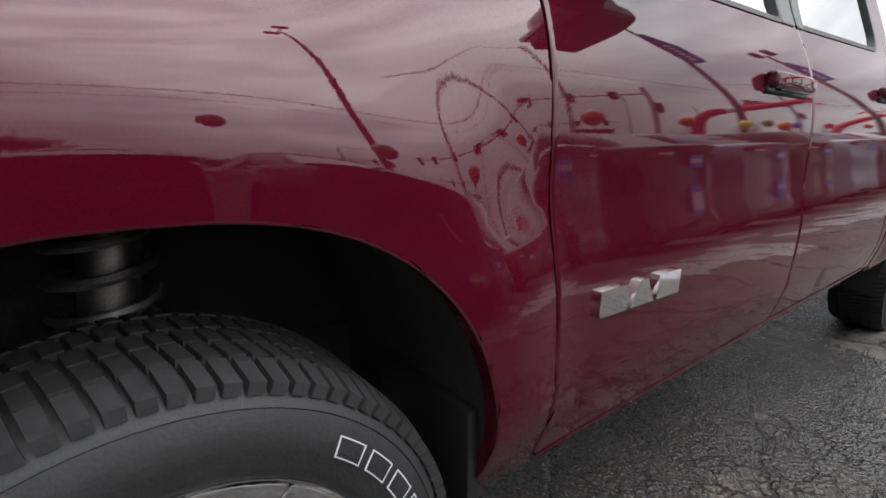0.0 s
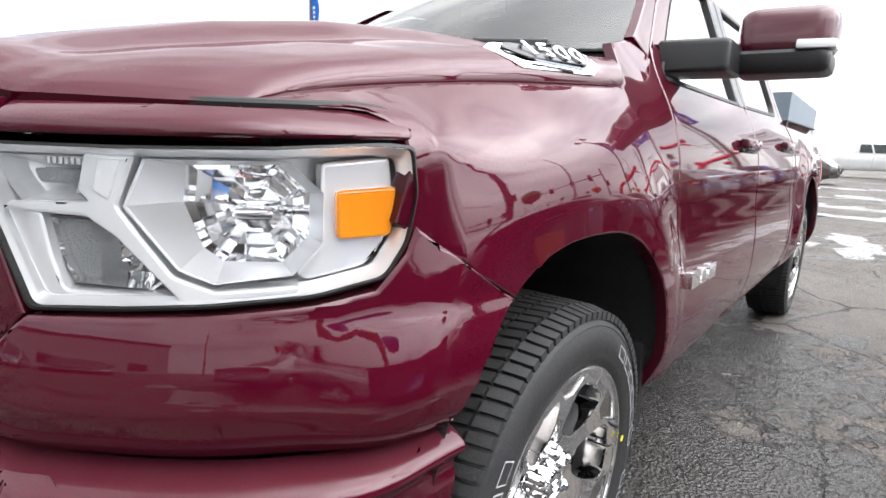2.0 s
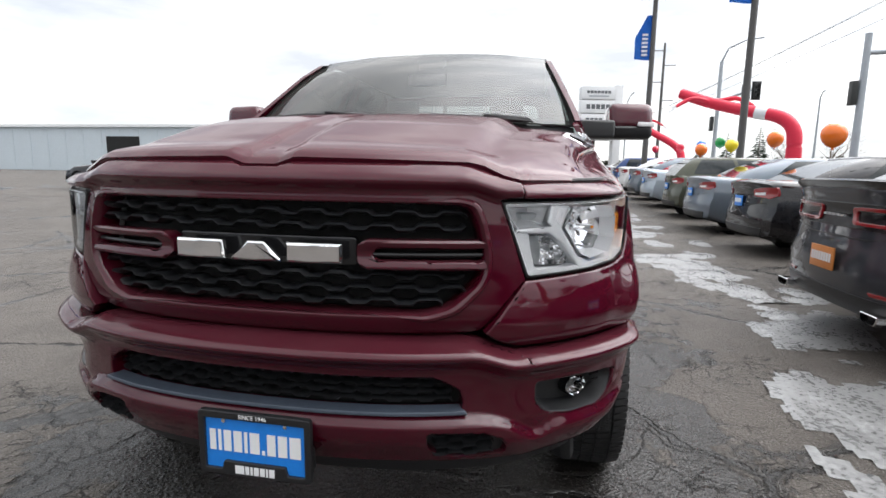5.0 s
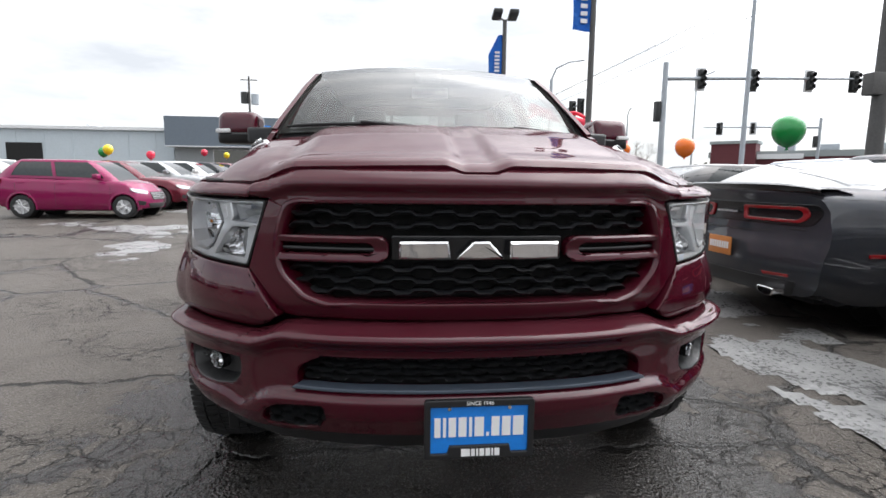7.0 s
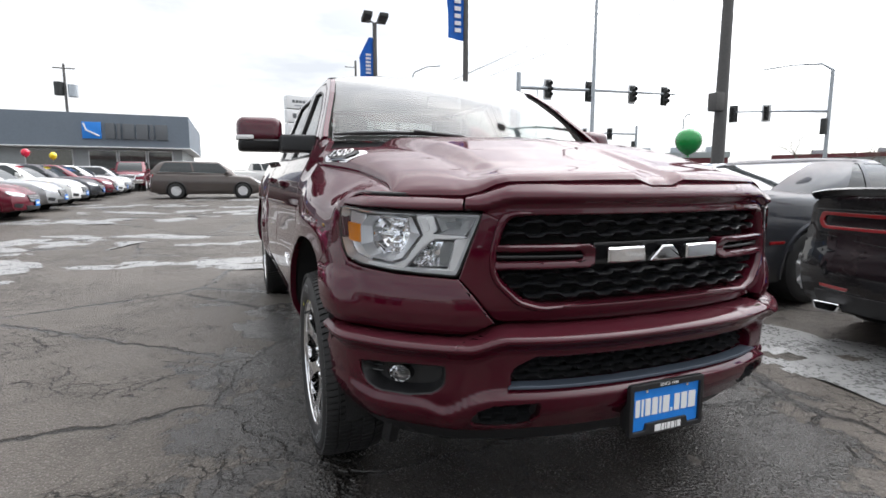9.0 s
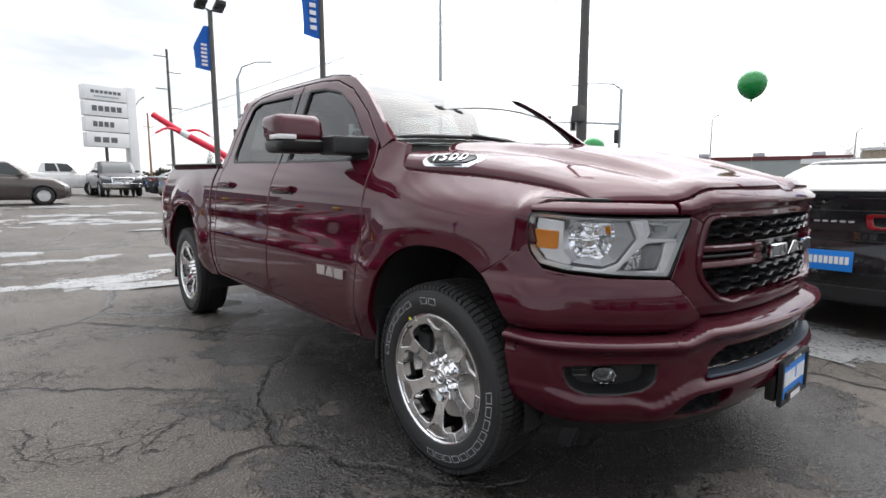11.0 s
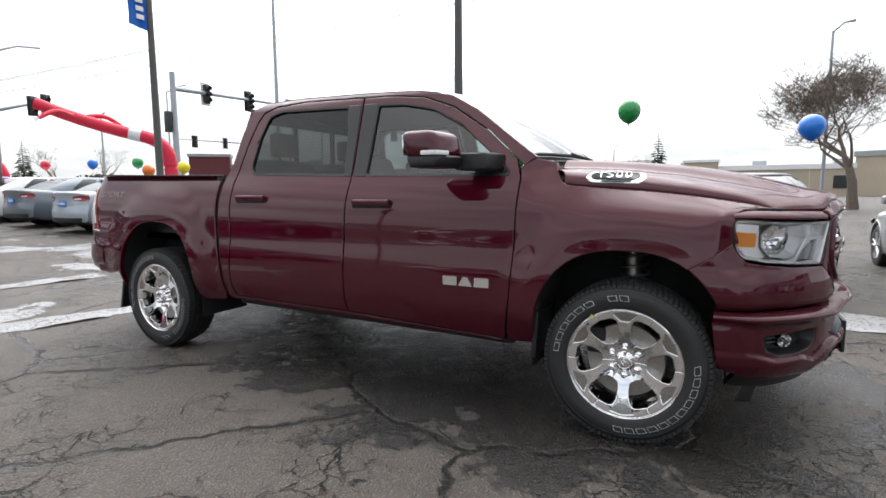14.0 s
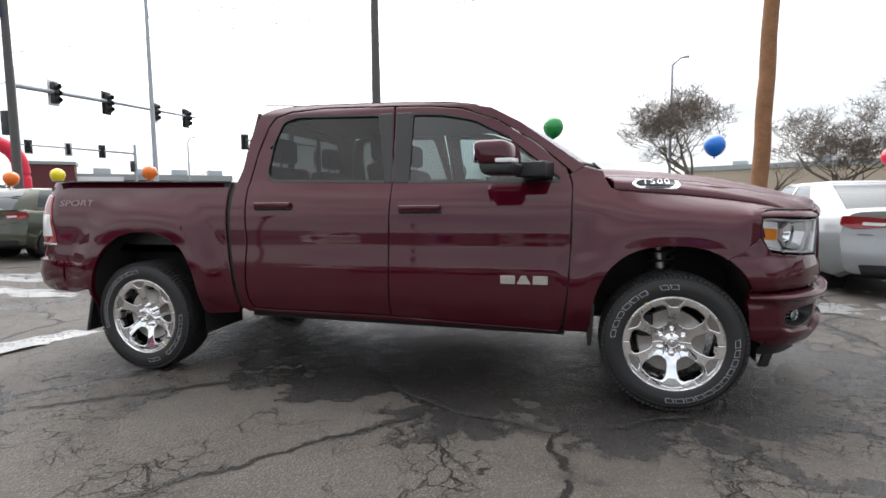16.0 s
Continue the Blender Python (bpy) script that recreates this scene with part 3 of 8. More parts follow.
def nose(off, flare=0.0):
    """Wraps (arc length round the front, height) on to the front of the truck; off gives how far it stands out at each height."""
    oz, oo = [p[0] for p in off], [p[1] for p in off]

    def fn(u, z, d=0.0):
        s, a = (1 if u >= 0 else -1), abs(u)
        x, y = float(np.interp(a, NU, NX)), float(np.interp(a, NU, NY))
        e = 0.04
        dx = float(np.interp(a + e, NU, NX)) - float(np.interp(max(a - e, 0), NU, NX))
        dy = float(np.interp(a + e, NU, NY)) - float(np.interp(max(a - e, 0), NU, NY))
        ln = math.hypot(dx, dy)
        nx, ny = dy / ln, -dx / ln
        if a < 0.03:
            nx, ny = 1.0, 0.0
        o = float(np.interp(z, oz, oo)) - d
        if flare and x < 0.75:
            o += flare * (1 - smooth01(1.16, 1.46, arch_q(x, z, 0))) * smooth01(0.40, 0.6, z)
        return Vector((x + nx * o, s * (y + ny * o), z))
    return fn


def mirror_u(half):
    """Full outline from a half that runs from the centre line round and back to it."""
    return list(half) + [(-u, v) for u, v in reversed(half) if abs(u) > 1e-6]


def arch_curve(k, a0, a1, n=26, grow=1.0):
    cx, cz, a, b = ARCHES[k]
    out = []
    for i in range(n + 1):
        t = a0 + (a1 - a0) * i / n
        c, sn = math.cos(t), math.sin(t)
        out.append((cx + a * grow * math.copysign(abs(c) ** (2 / 2.4), c), cz + b * grow * math.copysign(abs(sn) ** (2 / 2.4), sn)))
    return out


def arch_u(z):
    """Arc length round the front at which the wheel arch stands at a height."""
    cx, cz, a, b = ARCHES[0]
    x = cx + a * (1 - ((z - cz) / b) ** 2.4) ** (1 / 2.4)
    return float(np.interp(-x, [-q for q in NX], NU))


SHELL_OFF = ((0.74, -0.035), (0.775, -0.012), (0.80, 0.0), (0.83, 0.004), (1.0, 0.0), (1.12, -0.006), (1.142, -0.010), (1.151, 0.008), (1.158, 0.013), (1.172, 0.011), (1.190, -0.004), (1.205, -0.022), (1.225, -0.06))
BUMP_OFF = ((0.30, -0.09), (0.36, -0.055), (0.40, -0.022), (0.45, 0.0), (0.52, 0.012), (0.60, 0.016), (0.635, 0.020), (0.655, 0.034), (0.668, 0.054), (0.680, 0.065), (0.688, 0.066), (0.697, 0.055), (0.708, 0.030), (0.722, -0.02))
CHEEK_OFF = ((0.70, -0.03), (0.722, 0.000), (0.745, 0.018), (0.79, 0.027), (0.84, 0.022), (0.885, 0.010), (0.905, 0.002), (1.0, 0.0), (1.2, 0.0))
RIDGE_U, RIDGE_Z = (0.0, 0.55, 0.60, 0.640, 0.685, 0.725, 0.755, 0.785, 0.82, 0.86, 1.02, 1.06, 1.12, 1.30), (0.545, 0.543, 0.540, 0.533, 0.515, 0.488, 0.470, 0.472, 0.488, 0.495, 0.492, 0.505, 0.520, 0.52)

GRILLE_HALF = [(0.535, 1.108), (0.570, 1.098), (0.588, 1.060), (0.603, 1.0), (0.607, 0.965), (0.604, 0.925), (0.588, 0.893), (0.522, 0.832), (0.455, 0.812)]
GRILLE_HOLE = rounded(GRILLE_HALF + [(-u, z) for u, z in reversed(GRILLE_HALF)], 0.022)
FLAT_NOSE = nose(((0.0, 0.0), (2.0, 0.0)))


def on_nose(off):
    """The front's plain wrap, set out by a constant."""
    return lambda u, z, d=0.0: FLAT_NOSE(u, z, d - off)


def shell_fn(u, z, d=0.0):
    zz = z + 0.026 * smooth01(0.54, 0.66, abs(u)) * smooth01(1.05, 1.11, z)
    return FLAT_NOSE(u, z, d - float(np.interp(zz, [p[0] for p in SHELL_OFF], [p[1] for p in SHELL_OFF])))


BUMP_NOSE = nose(((0.0, 0.0), (2.0, 0.0)), 0.018)


def bump_fn(u, z, d=0.0):
    a = abs(u)
    zz = z - 0.032 * (1 - smooth01(0.56, 0.69, a)) * smooth01(0.60, 0.66, z)
    o = float(np.interp(zz, [p[0] for p in BUMP_OFF], [p[1] for p in BUMP_OFF]))
    rz = float(np.interp(a, RIDGE_U, RIDGE_Z))
    o += (0.030 - 0.012 * smooth01(0.62, 0.80, a) - 0.010 * smooth01(1.06, 1.2, a)) * smooth01(0.0, 0.020, rz - z) * (1 - 0.7 * smooth01(0.05, 0.14, rz - z))
    o -= 0.030 * smooth01(1.08, 1.27, a) * smooth01(0.62, 0.67, z)
    return BUMP_NOSE(u, z, d - o)


def build_front():
    # shell round the grille
    half = [(0.0, 1.195), (0.050, 1.195), (0.098, 1.214), (0.30, 1.211), (0.56, 1.206), (0.605, 1.198), (0.652, 1.174), (0.70, 1.161), (0.703, 1.122), (0.646, 1.117), (0.720, 0.903), (0.706, 0.890), (0.662, 0.842), (0.603, 0.766), (0.57, 0.758), (0.0, 0.755)]
    f = shell_fn
    part("grille_surround", sheet(mirror_u(half), f, 0.03, 0.010, 0.005, 0.004, 0.05, [GRILLE_HOLE]), M_RED, truck, "body-coloured grille frame")
    # raised lip of the opening
    bm = bmesh.new()
    ring = GRILLE_HOLE
    n = len(ring)
    rows_ = []
    for k, (g, dep) in enumerate(((1.040, 0.004), (1.036, -0.006), (1.026, -0.011), (1.010, -0.012), (0.995, -0.006), (0.985, 0.006), (0.98, 0.06))):
        cz = 0.965
        rows_.append([bm.verts.new(f(u * (1 + (g - 1) * 0.8), cz + (z - cz) * (1 + (g - 1) * 2.6), dep)) for u, z in ring])
    for a, b in zip(rows_, rows_[1:]):
        for i in range(n):
            bm.faces.new((a[i], a[(i + 1) % n], b[(i + 1) % n], b[i]))
    bmesh.ops.recalc_face_normals(bm, faces=bm.faces[:])
    part("grille_lip", bm, M_RED, truck)
    for s in (1, -1):
        # brow strip above each lamp, the black gap over it and the dark panel behind
        out = [(s * u, z) for u, z in [(0.709, 1.160), (0.85, 1.161), (1.0, 1.162), (1.10, 1.165), (1.17, 1.169), (1.212, 1.163), (1.226, 1.146), (1.218, 1.133), (1.05, 1.127), (0.85, 1.123), (0.709, 1.122)]]
        part("headlight_brow", sheet(out, lambda u, z, d: nose(((1.1, 0.000), (1.125, 0.005), (1.136, 0.008), (1.146, 0.000), (1.160, -0.024), (1.175, -0.050)))(u, z, d + 0.020 * smooth01(0.98, 1.2, abs(u))), 0.03, 0.008, 0.005, 0.004, 0.05), M_RED, truck)
        gap = [(0.72, 1.166), (0.84, 1.168), (0.92, 1.169), (1.0, 1.170), (1.10, 1.172), (1.17, 1.174), (1.215, 1.166), (1.234, 1.146), (1.241, 1.105), (1.238, 1.07)]
        part("lamp_gap", tube(bmesh.new(), spline([tuple(on_nose(-0.068 + 0.014 * smooth01(1.20, 1.235, u))(s * u, z)) for u, z in gap], 4), 0.0070, 8), M_SEAL, truck)
        part("lamp_inner_panel", sheet([(s * u, z) for u, z in [(0.66, 1.14), (1.24, 1.14), (1.24, 1.172), (0.66, 1.166)]], on_nose(-0.070), 0.05, 0.03, 0, 0, 0.01), M_SEAL, truck)
        # cheek below each lamp
        out = [(0.722, 0.900), (0.80, 0.903), (0.95, 0.909), (1.08, 0.919), (1.16, 0.932), (1.205, 0.980), (1.222, 1.016), (1.252, 0.992), (1.33, 0.938)] + [(arch_u(0.893 - 0.0116 * k), 0.893 - 0.0116 * k) for k in range(16)] + [(1.29, 0.716), (0.80, 0.712), (0.705, 0.718), (0.655, 0.736), (0.608, 0.766), (0.665, 0.840), (0.709, 0.888)]
        part("front_corner_panel", sheet([(s * u, z) for u, z in out], nose(CHEEK_OFF, FLARE), 0.025, 0.012, 0.006, 0.005, 0.04), M_RED, truck)
    # bumper
    half = [(0.0, 0.752), (0.56, 0.750), (0.61, 0.742), (0.66, 0.722), (0.71, 0.708), (1.0, 0.706), (1.15, 0.706), (1.22, 0.708), (1.285, 0.708), (1.292, 0.67), (1.285, 0.60), (1.270, 0.47), (1.255, 0.435), (1.15, 0.395), (1.07, 0.378), (0.89, 0.378), (0.70, 0.376), (0.55, 0.386), (0.45, 0.392), (0.0, 0.392)]
    low = rounded([(0.47, 0.650), (0.535, 0.618), (0.552, 0.590), (0.550, 0.553), (-0.550, 0.553), (-0.552, 0.590), (-0.535, 0.618), (-0.47, 0.650)], 0.014)
    holes = [low]
    fog, corner = [], []
    for s in (1, -1):
        fog.append(rounded([(s * u, z) for u, z in [(0.758, 0.616), (0.92, 0.611), (1.075, 0.597), (1.078, 0.560), (1.050, 0.518), (1.0, 0.500), (0.88, 0.503), (0.80, 0.518), (0.762, 0.550)]], 0.018))
        corner.append(rounded([(s * u, z) for u, z in [(0.455, 0.500), (0.60, 0.495), (0.655, 0.472), (0.682, 0.430), (0.672, 0.412), (0.59, 0.404), (0.50, 0.416), (0.455, 0.450)]], 0.016))
    part("front_bumper", sheet(mirror_u(half), bump_fn, 0.022, 0.0075, 0.006, 0.005, 0.05, [low, *fog, *corner]), M_RED, truck, "body-coloured painted front bumper")
    # lower intake: backing, honeycomb rows, blue-grey strip
    part("lower_grille_backing", sheet([(u * 1.02, 0.6 + (z - 0.6) * 1.1) for u, z in low], on_nose(-0.055), 0.06, 0.05, 0, 0, 0.01), M_DARK, truck)
    wave_rows("lower_grille_bar", [0.568, 0.590, 0.612, 0.634], 0.545, 0.088, 0.0065, on_nose(-0.018), taper=lambda z: 0.548 - max(0, z - 0.60) * 1.5)
    part("lower_grille_strip", sheet(rounded([(0.552, 0.558), (0.562, 0.547), (-0.562, 0.547), (-0.552, 0.558)], 0.004), on_nose(0.030), 0.04, 0.02, 0.003, 0.003, 0.05), M_GREY, truck, "blue-grey plastic strip")
    for s, cn in zip((1, -1), corner):
        part("tow_hook_cover", sheet(cn, nose(((0.3, -0.03), (0.7, -0.005))), 0.03, 0.03, 0, 0, 0.01), M_BLACK, truck)
        wave_rows("corner_grille_bar", [0.424, 0.441, 0.458, 0.475, 0.490], 0.0, 0.08, 0.005, nose(((0.3, 0.0), (0.45, 0.010), (0.7, 0.016))), span=(s * 0.470, s * 0.660))
    # fog lamp pockets
    for s, fg in zip((1, -1), fog):
        pocket = part("fog_lamp", sheet(fg, on_nose(-0.045), 0.03, 0.03, 0, 0, 0.01), M_BLACK, truck, "black fog lamp pocket with clear lamp")
        bm = bmesh.new()
        n = len(fg)
        cu, cz = sum(p[0] for p in fg) / n, sum(p[1] for p in fg) / n
        rws = []
        for sc, sz, o in ((1.0, 1.0, 0.010), (0.97, 0.93, 0.008), (0.93, 0.84, -0.004), (0.84, 0.62, -0.045)):
            rws.append([bm.verts.new(on_nose(o)(cu + (u - cu) * sc, cz + (z - cz) * sz)) for u, z in fg])
        for A, B in zip(rws, rws[1:]):
            for i in range(n):
                bm.faces.new((A[i], A[(i + 1) % n], B[(i + 1) % n], B[i]))
        bmesh.ops.recalc_face_normals(bm, faces=bm.faces[:])
        part("bezel", bm, M_BLACK, pocket)
        c = on_nose(-0.022)(s * 0.935, 0.562)
        dr = (c - on_nose(-0.1)(s * 0.935, 0.562)).normalized()
        q = dr.to_track_quat("Y", "Z").to_matrix().to_4x4()
        q.translation = c
        bm = bmesh.new()
        N_ = 20
        prev = None
        for r_, h_ in ((0.0405, 0.006), (0.037, 0.004), (0.032, -0.010), (0.022, -0.024), (0.008, -0.030)):
            row = [bm.verts.new((r_ * math.cos(2 * math.pi * k / N_), h_ - (0.004 if k % 2 else 0.0), r_ * 0.72 * math.sin(2 * math.pi * k / N_))) for k in range(N_)]
            if prev:
                for k in range(N_):
                    bm.faces.new((prev[k], prev[(k + 1) % N_], row[(k + 1) % N_], row[k]))
            prev = row
        bm.faces.new(prev)
        bm.transform(q)
        part("reflector", bm, M_REFL, pocket, "", 8)
        bm = bmesh.new()
        tube(bm, [(0, -0.04, 0), (0, 0.004, 0)], 0.044, 24, False)
        bm.transform(q @ Matrix.Diagonal((1, 1, 0.74, 1)))
        part("lamp_collar", bm, M_GLOSSBLACK, pocket)
        bm = lathe(bmesh.new(), [(0.0, 0.014), (0.02, 0.012), (0.040, 0.004)], 28)
        bm.transform(q @ Matrix.Diagonal((1, 1, 0.72, 1)))
        lens_ = part("lens", bm, M_LENS, pocket)
        lens_.visible_shadow = False
        for z in (0.582, 0.562):
            part("fin", tube(bmesh.new(), [on_nose(-0.016)(s * u, z - (u - 1.0) * 0.08) for u in (0.998, 1.02, 1.045)], 0.0035, 6), M_GLOSSBLACK, pocket)
    # chin and air dams
    part("chin_valance", sheet(mirror_u([(0.0, 0.395), (0.5, 0.395), (0.9, 0.382), (1.15, 0.40), (1.2, 0.33), (0.9, 0.315), (0.0, 0.325)]), nose(((0.3, -0.10), (0.40, -0.055))), 0.06, 0.04, 0.004, 0.003, 0.05), M_BLACK, truck)
    for s in (1, -1):
        bm = bmesh.new()
        box(bm, (0.52, -0.018, 0.245), (0.575, 0.018, 0.44), 0.008)
        for v in bm.verts:
            v.co.x += (v.co.z - 0.27) * 0.35
            v.co.y = s * (0.86 + v.co.y - (v.co.x - 0.5) * 0.25)
        part("air_deflector", bm, M_BLACK, truck)
    # upper and lower main grille
    part("grille_backing", sheet([(u * 1.0, z) for u, z in GRILLE_HOLE], on_nose(-0.085), 0.08, 0.06, 0, 0, 0.01), M_DARK, truck)
    g = on_nose(-0.014)
    wave_rows("grille_bar", [1.108, 1.072, 1.036], 0.62, 0.124, 0.0085, g, taper=lambda z: 0.598 - max(0, z - 1.05) * 0.9)
    wave_rows("grille_bar", [0.908, 0.873, 0.840], 0.52, 0.124, 0.0085, g, taper=lambda z: 0.604 - max(0, 0.915 - z) * 1.0)
    # red nostril loops and the black carrier of the badge
    for s in (1, -1):
        loop = rounded([(s * 0.615, 1.012), (s * 0.290, 1.013), (s * 0.268, 0.995), (s * 0.268, 0.955), (s * 0.290, 0.937), (s * 0.615, 0.934)], 0.012)
        slot = rounded([(s * 0.600, 0.988), (s * 0.325, 0.990), (s * 0.311, 0.980), (s * 0.311, 0.968), (s * 0.325, 0.960), (s * 0.600, 0.958)], 0.008)
        part("grille_loop", sheet(loop, lambda u, z, d: on_nose(0.010 - 0.010 * smooth01(0.010, 0.030, min(abs(z - 1.013), abs(z - 0.936))))(u, z, d), 0.03, 0.006, 0.006, 0.006, 0.05, [slot]), M_RED, truck, "body-coloured grille loop")
        part("slot_bar", tube(bmesh.new(), [g(s * u, 0.973) for u in (0.30, 0.38, 0.46, 0.54, 0.60)], 0.006, 8), M_MESH, truck)
    part("badge_carrier", sheet(rounded([(0.262, 1.014), (0.262, 0.940), (-0.262, 0.940), (-0.262, 1.014)], 0.010), on_nose(-0.026), 0.04, 0.03, 0.005, 0.004, 0.03), M_GLOSSBLACK, truck)
    badge("grille_badge", on_nose(0.004), 0.0, 0.976, 0.470, 0.050, 0.018, 1)


def wave_rows(name, zs, half, pitch, thick, fn, taper=None, span=None):
    """Honeycomb-like grille bars: each row steps up and down; alternate rows are shifted by half a step."""
    for r, z in enumerate(zs):
        lo, hi = (min(span), max(span)) if span else (-(taper(z) if taper else half), (taper(z) if taper else half))
        bm = bmesh.new()
        pts = []
        k0 = math.floor(lo / pitch) - 1
        u = (k0 + (0.5 if r % 2 else 0.0)) * pitch
        while u < hi + pitch:
            for du, dz in ((0.0, 0.0), (0.34, 0.0), (0.46, 1.0), (0.88, 1.0)):
                pts.append((u + du * pitch, z + dz * pitch * 0.09))
            u += pitch
        pts = [p for p in pts if lo <= p[0] <= hi]
        rings = []
        for u, zz in pts:
            c = [(thick * 0.75, 0.004), (thick * 0.1, -0.004), (-thick * 0.75, 0.010), (-thick * 0.75, 0.045), (thick * 0.75, 0.045)]
            rings.append([bm.verts.new(fn(u, zz + a, d)) for a, d in c])
        for a, b in zip(rings, rings[1:]):
            m = len(a)
            for i in range(m):
                bm.faces.new((a[i], a[(i + 1) % m], b[(i + 1) % m], b[i]))
        bmesh.ops.recalc_face_normals(bm, faces=bm.faces[:])
        part(name, bm, M_MESH, truck)


def badge(name, fn, cu, cz, w, h, proud, flip):
    """Maker's badge as three plain chrome blocks, the middle one a wedge."""
    shapes = ([(0.0, 0.0), (0.0, 1.0), (0.30, 1.0), (0.315, 0.0)], [(0.35, 0.0), (0.455, 1.0), (0.555, 1.0), (0.655, 0.0)], [(0.685, 0.0), (0.685, 1.0), (1.0, 1.0), (1.0, 0.0)])
    for sh in shapes:
        out = rounded([(cu + flip * ((p - 0.5) * w), cz - h / 2 + q * h) for p, q in sh], 0.004, 2)
        part(name, sheet(out, lambda u, z, d: fn(u, z, d - proud), 0.06, 0.05, h * 0.12, proud * 0.35, proud), M_CHROME, truck, "chrome maker's badge block", 20)


M_LAMPBACK = mat("lamp_inner_silver", (0.86, 0.87, 0.88), 0.25, 0.35, vary=0.1)
M_FROST = mat("ribbed_lamp_lens", (0.52, 0.54, 0.55), 0.30, 0.6, bump=0.9, bscale=330)


def headlight(s):
    """Wrap-round lamp: silver tub, large fluted bowl, low-beam and parking chambers parted by a bright Y, amber corner, clear cover."""
    def flip(pts):
        return [(s * u, z) for u, z in pts]
    out = rounded(flip([(0.650, 1.109), (0.85, 1.109), (1.03, 1.114), (1.17, 1.124), (1.214, 1.122), (1.222, 1.06), (1.208, 0.995), (1.176, 0.950), (1.08, 0.932), (0.95, 0.922), (0.85, 0.916), (0.728, 0.911)]), 0.012)
    n = len(out)
    hl = part("headlight", sheet(out, on_nose(-0.105), 0.04, 0.04, 0, 0, 0.01), M_LAMPBACK, truck, "clear halogen headlight with amber corner")

    def ring(name, rings, material, poly, angle=35):
        """Skin between scaled copies of an outline; rings of (scale u, scale z, depth)."""
        bm = bmesh.new()
        m = len(poly)
        pu, pz = sum(p[0] for p in poly) / m, sum(p[1] for p in poly) / m
        rws = [[bm.verts.new(FLAT_NOSE(pu + (u - pu) * a, pz + (z - pz) * b, d)) for u, z in poly] for a, b, d in rings]
        for A, B in zip(rws, rws[1:]):
            for i in range(m):
                bm.faces.new((A[i], A[(i + 1) % m], B[(i + 1) % m], B[i]))
        bmesh.ops.recalc_face_normals(bm, faces=bm.faces[:])
        return part(name, bm, material, hl, "", angle)
    ring("lamp_seal", ((1.012, 1.03, 0.012), (1.012, 1.03, 0.001), (0.996, 0.99, -0.001), (0.996, 0.99, 0.02)), M_SEAL, out)
    ring("lamp_wall", ((1.0, 1.0, 0.002), (1.0, 1.0, 0.105)), M_SATIN, out)
    ring("lamp_rim", ((0.992, 0.98, 0.006), (0.982, 0.95, 0.010), (0.965, 0.89, 0.016), (0.955, 0.86, 0.036)), M_SATIN, out)

    def bowl(name, poly, depth, front, mat_, ridge=0.006, pitch=0.012, to=None):
        """A faceted reflector bowl inside an outline."""
        bm = bmesh.new()
        fine = []
        for i_, p_ in enumerate(poly):
            q_ = poly[(i_ + 1) % len(poly)]
            cuts = max(1, round(math.hypot(q_[0] - p_[0], q_[1] - p_[1]) / pitch))
            fine += [(p_[0] + (q_[0] - p_[0]) * c_ / cuts, p_[1] + (q_[1] - p_[1]) * c_ / cuts) for c_ in range(cuts)]
        n_ = len(fine)
        pu, pz = sum(p[0] for p in fine) / n_, sum(p[1] for p in fine) / n_
        rng = random.Random(n_)
        prev = None
        for k, (sc, dp) in enumerate(((1.05, front + 0.004), (1.0, front), (0.90, front + depth * 0.30), (0.72, front + depth * 0.62), (0.48, front + depth * 0.88), (0.2, front + depth))):
            cu_, cz_ = (pu, pz) if to is None else (pu + (to[0] - pu) * (1 - sc), pz + (to[1] - pz) * (1 - sc))
            row = [bm.verts.new(FLAT_NOSE(cu_ + (u - pu) * sc, cz_ + (z - pz) * sc, dp + (ridge * rng.uniform(-1, 1) if 1 < k < 5 else 0.0))) for u, z in fine]
            if prev:
                for i in range(n_):
                    bm.faces.new((prev[i], prev[(i + 1) % n_], row[(i + 1) % n_], row[i]))
            prev = row
        bm.faces.new(prev)
        bmesh.ops.recalc_face_normals(bm, faces=bm.faces[:])
        return part(name, bm, mat_, hl, "", 8)

    def plate_(name, pts, depth, material, r=0.006, edge=0.004, label=""):
        return part(name, sheet(rounded(flip(pts), r, 2), on_nose(-depth), 0.03, 0.03, edge, edge, 0.04), material, hl, label)

    # main bowl: a sloping silver wall down to the fluted reflector
    hexa = flip([(0.880, 1.097), (1.050, 1.099), (1.092, 1.062), (1.090, 0.998), (1.052, 0.958), (0.957, 0.947), (0.914, 0.964), (0.852, 1.040)])
    cup = flip([(0.912, 1.090), (1.035, 1.094), (1.080, 1.058), (1.078, 1.002), (1.038, 0.966), (0.957, 0.968), (0.930, 0.985), (0.905, 1.044)])
    bm = bmesh.new()
    A, B, C = ([bm.verts.new(FLAT_NOSE(u, z, d)) for u, z in pl] for pl, d in ((hexa, 0.010), (hexa, 0.018), (cup, 0.055)))
    for P, Q in ((A, B), (B, C)):
        for i in range(8):
            bm.faces.new((P[i], P[(i + 1) % 8], Q[(i + 1) % 8], Q[i]))
    bmesh.ops.recalc_face_normals(bm, faces=bm.faces[:])
    part("high_beam_wall", bm, M_SATIN, hl, "", 20)
    bowl("high_beam_reflector", cup, 0.045, 0.055, M_REFL, 0.0010, 0.020)
    c = on_nose(-0.062)(s * 1.000, 1.030)
    d_ = (FLAT_NOSE(s * 1.0, 1.03) - c).normalized()
    side_v = d_.cross(Vector((0, 0, 1))).normalized()
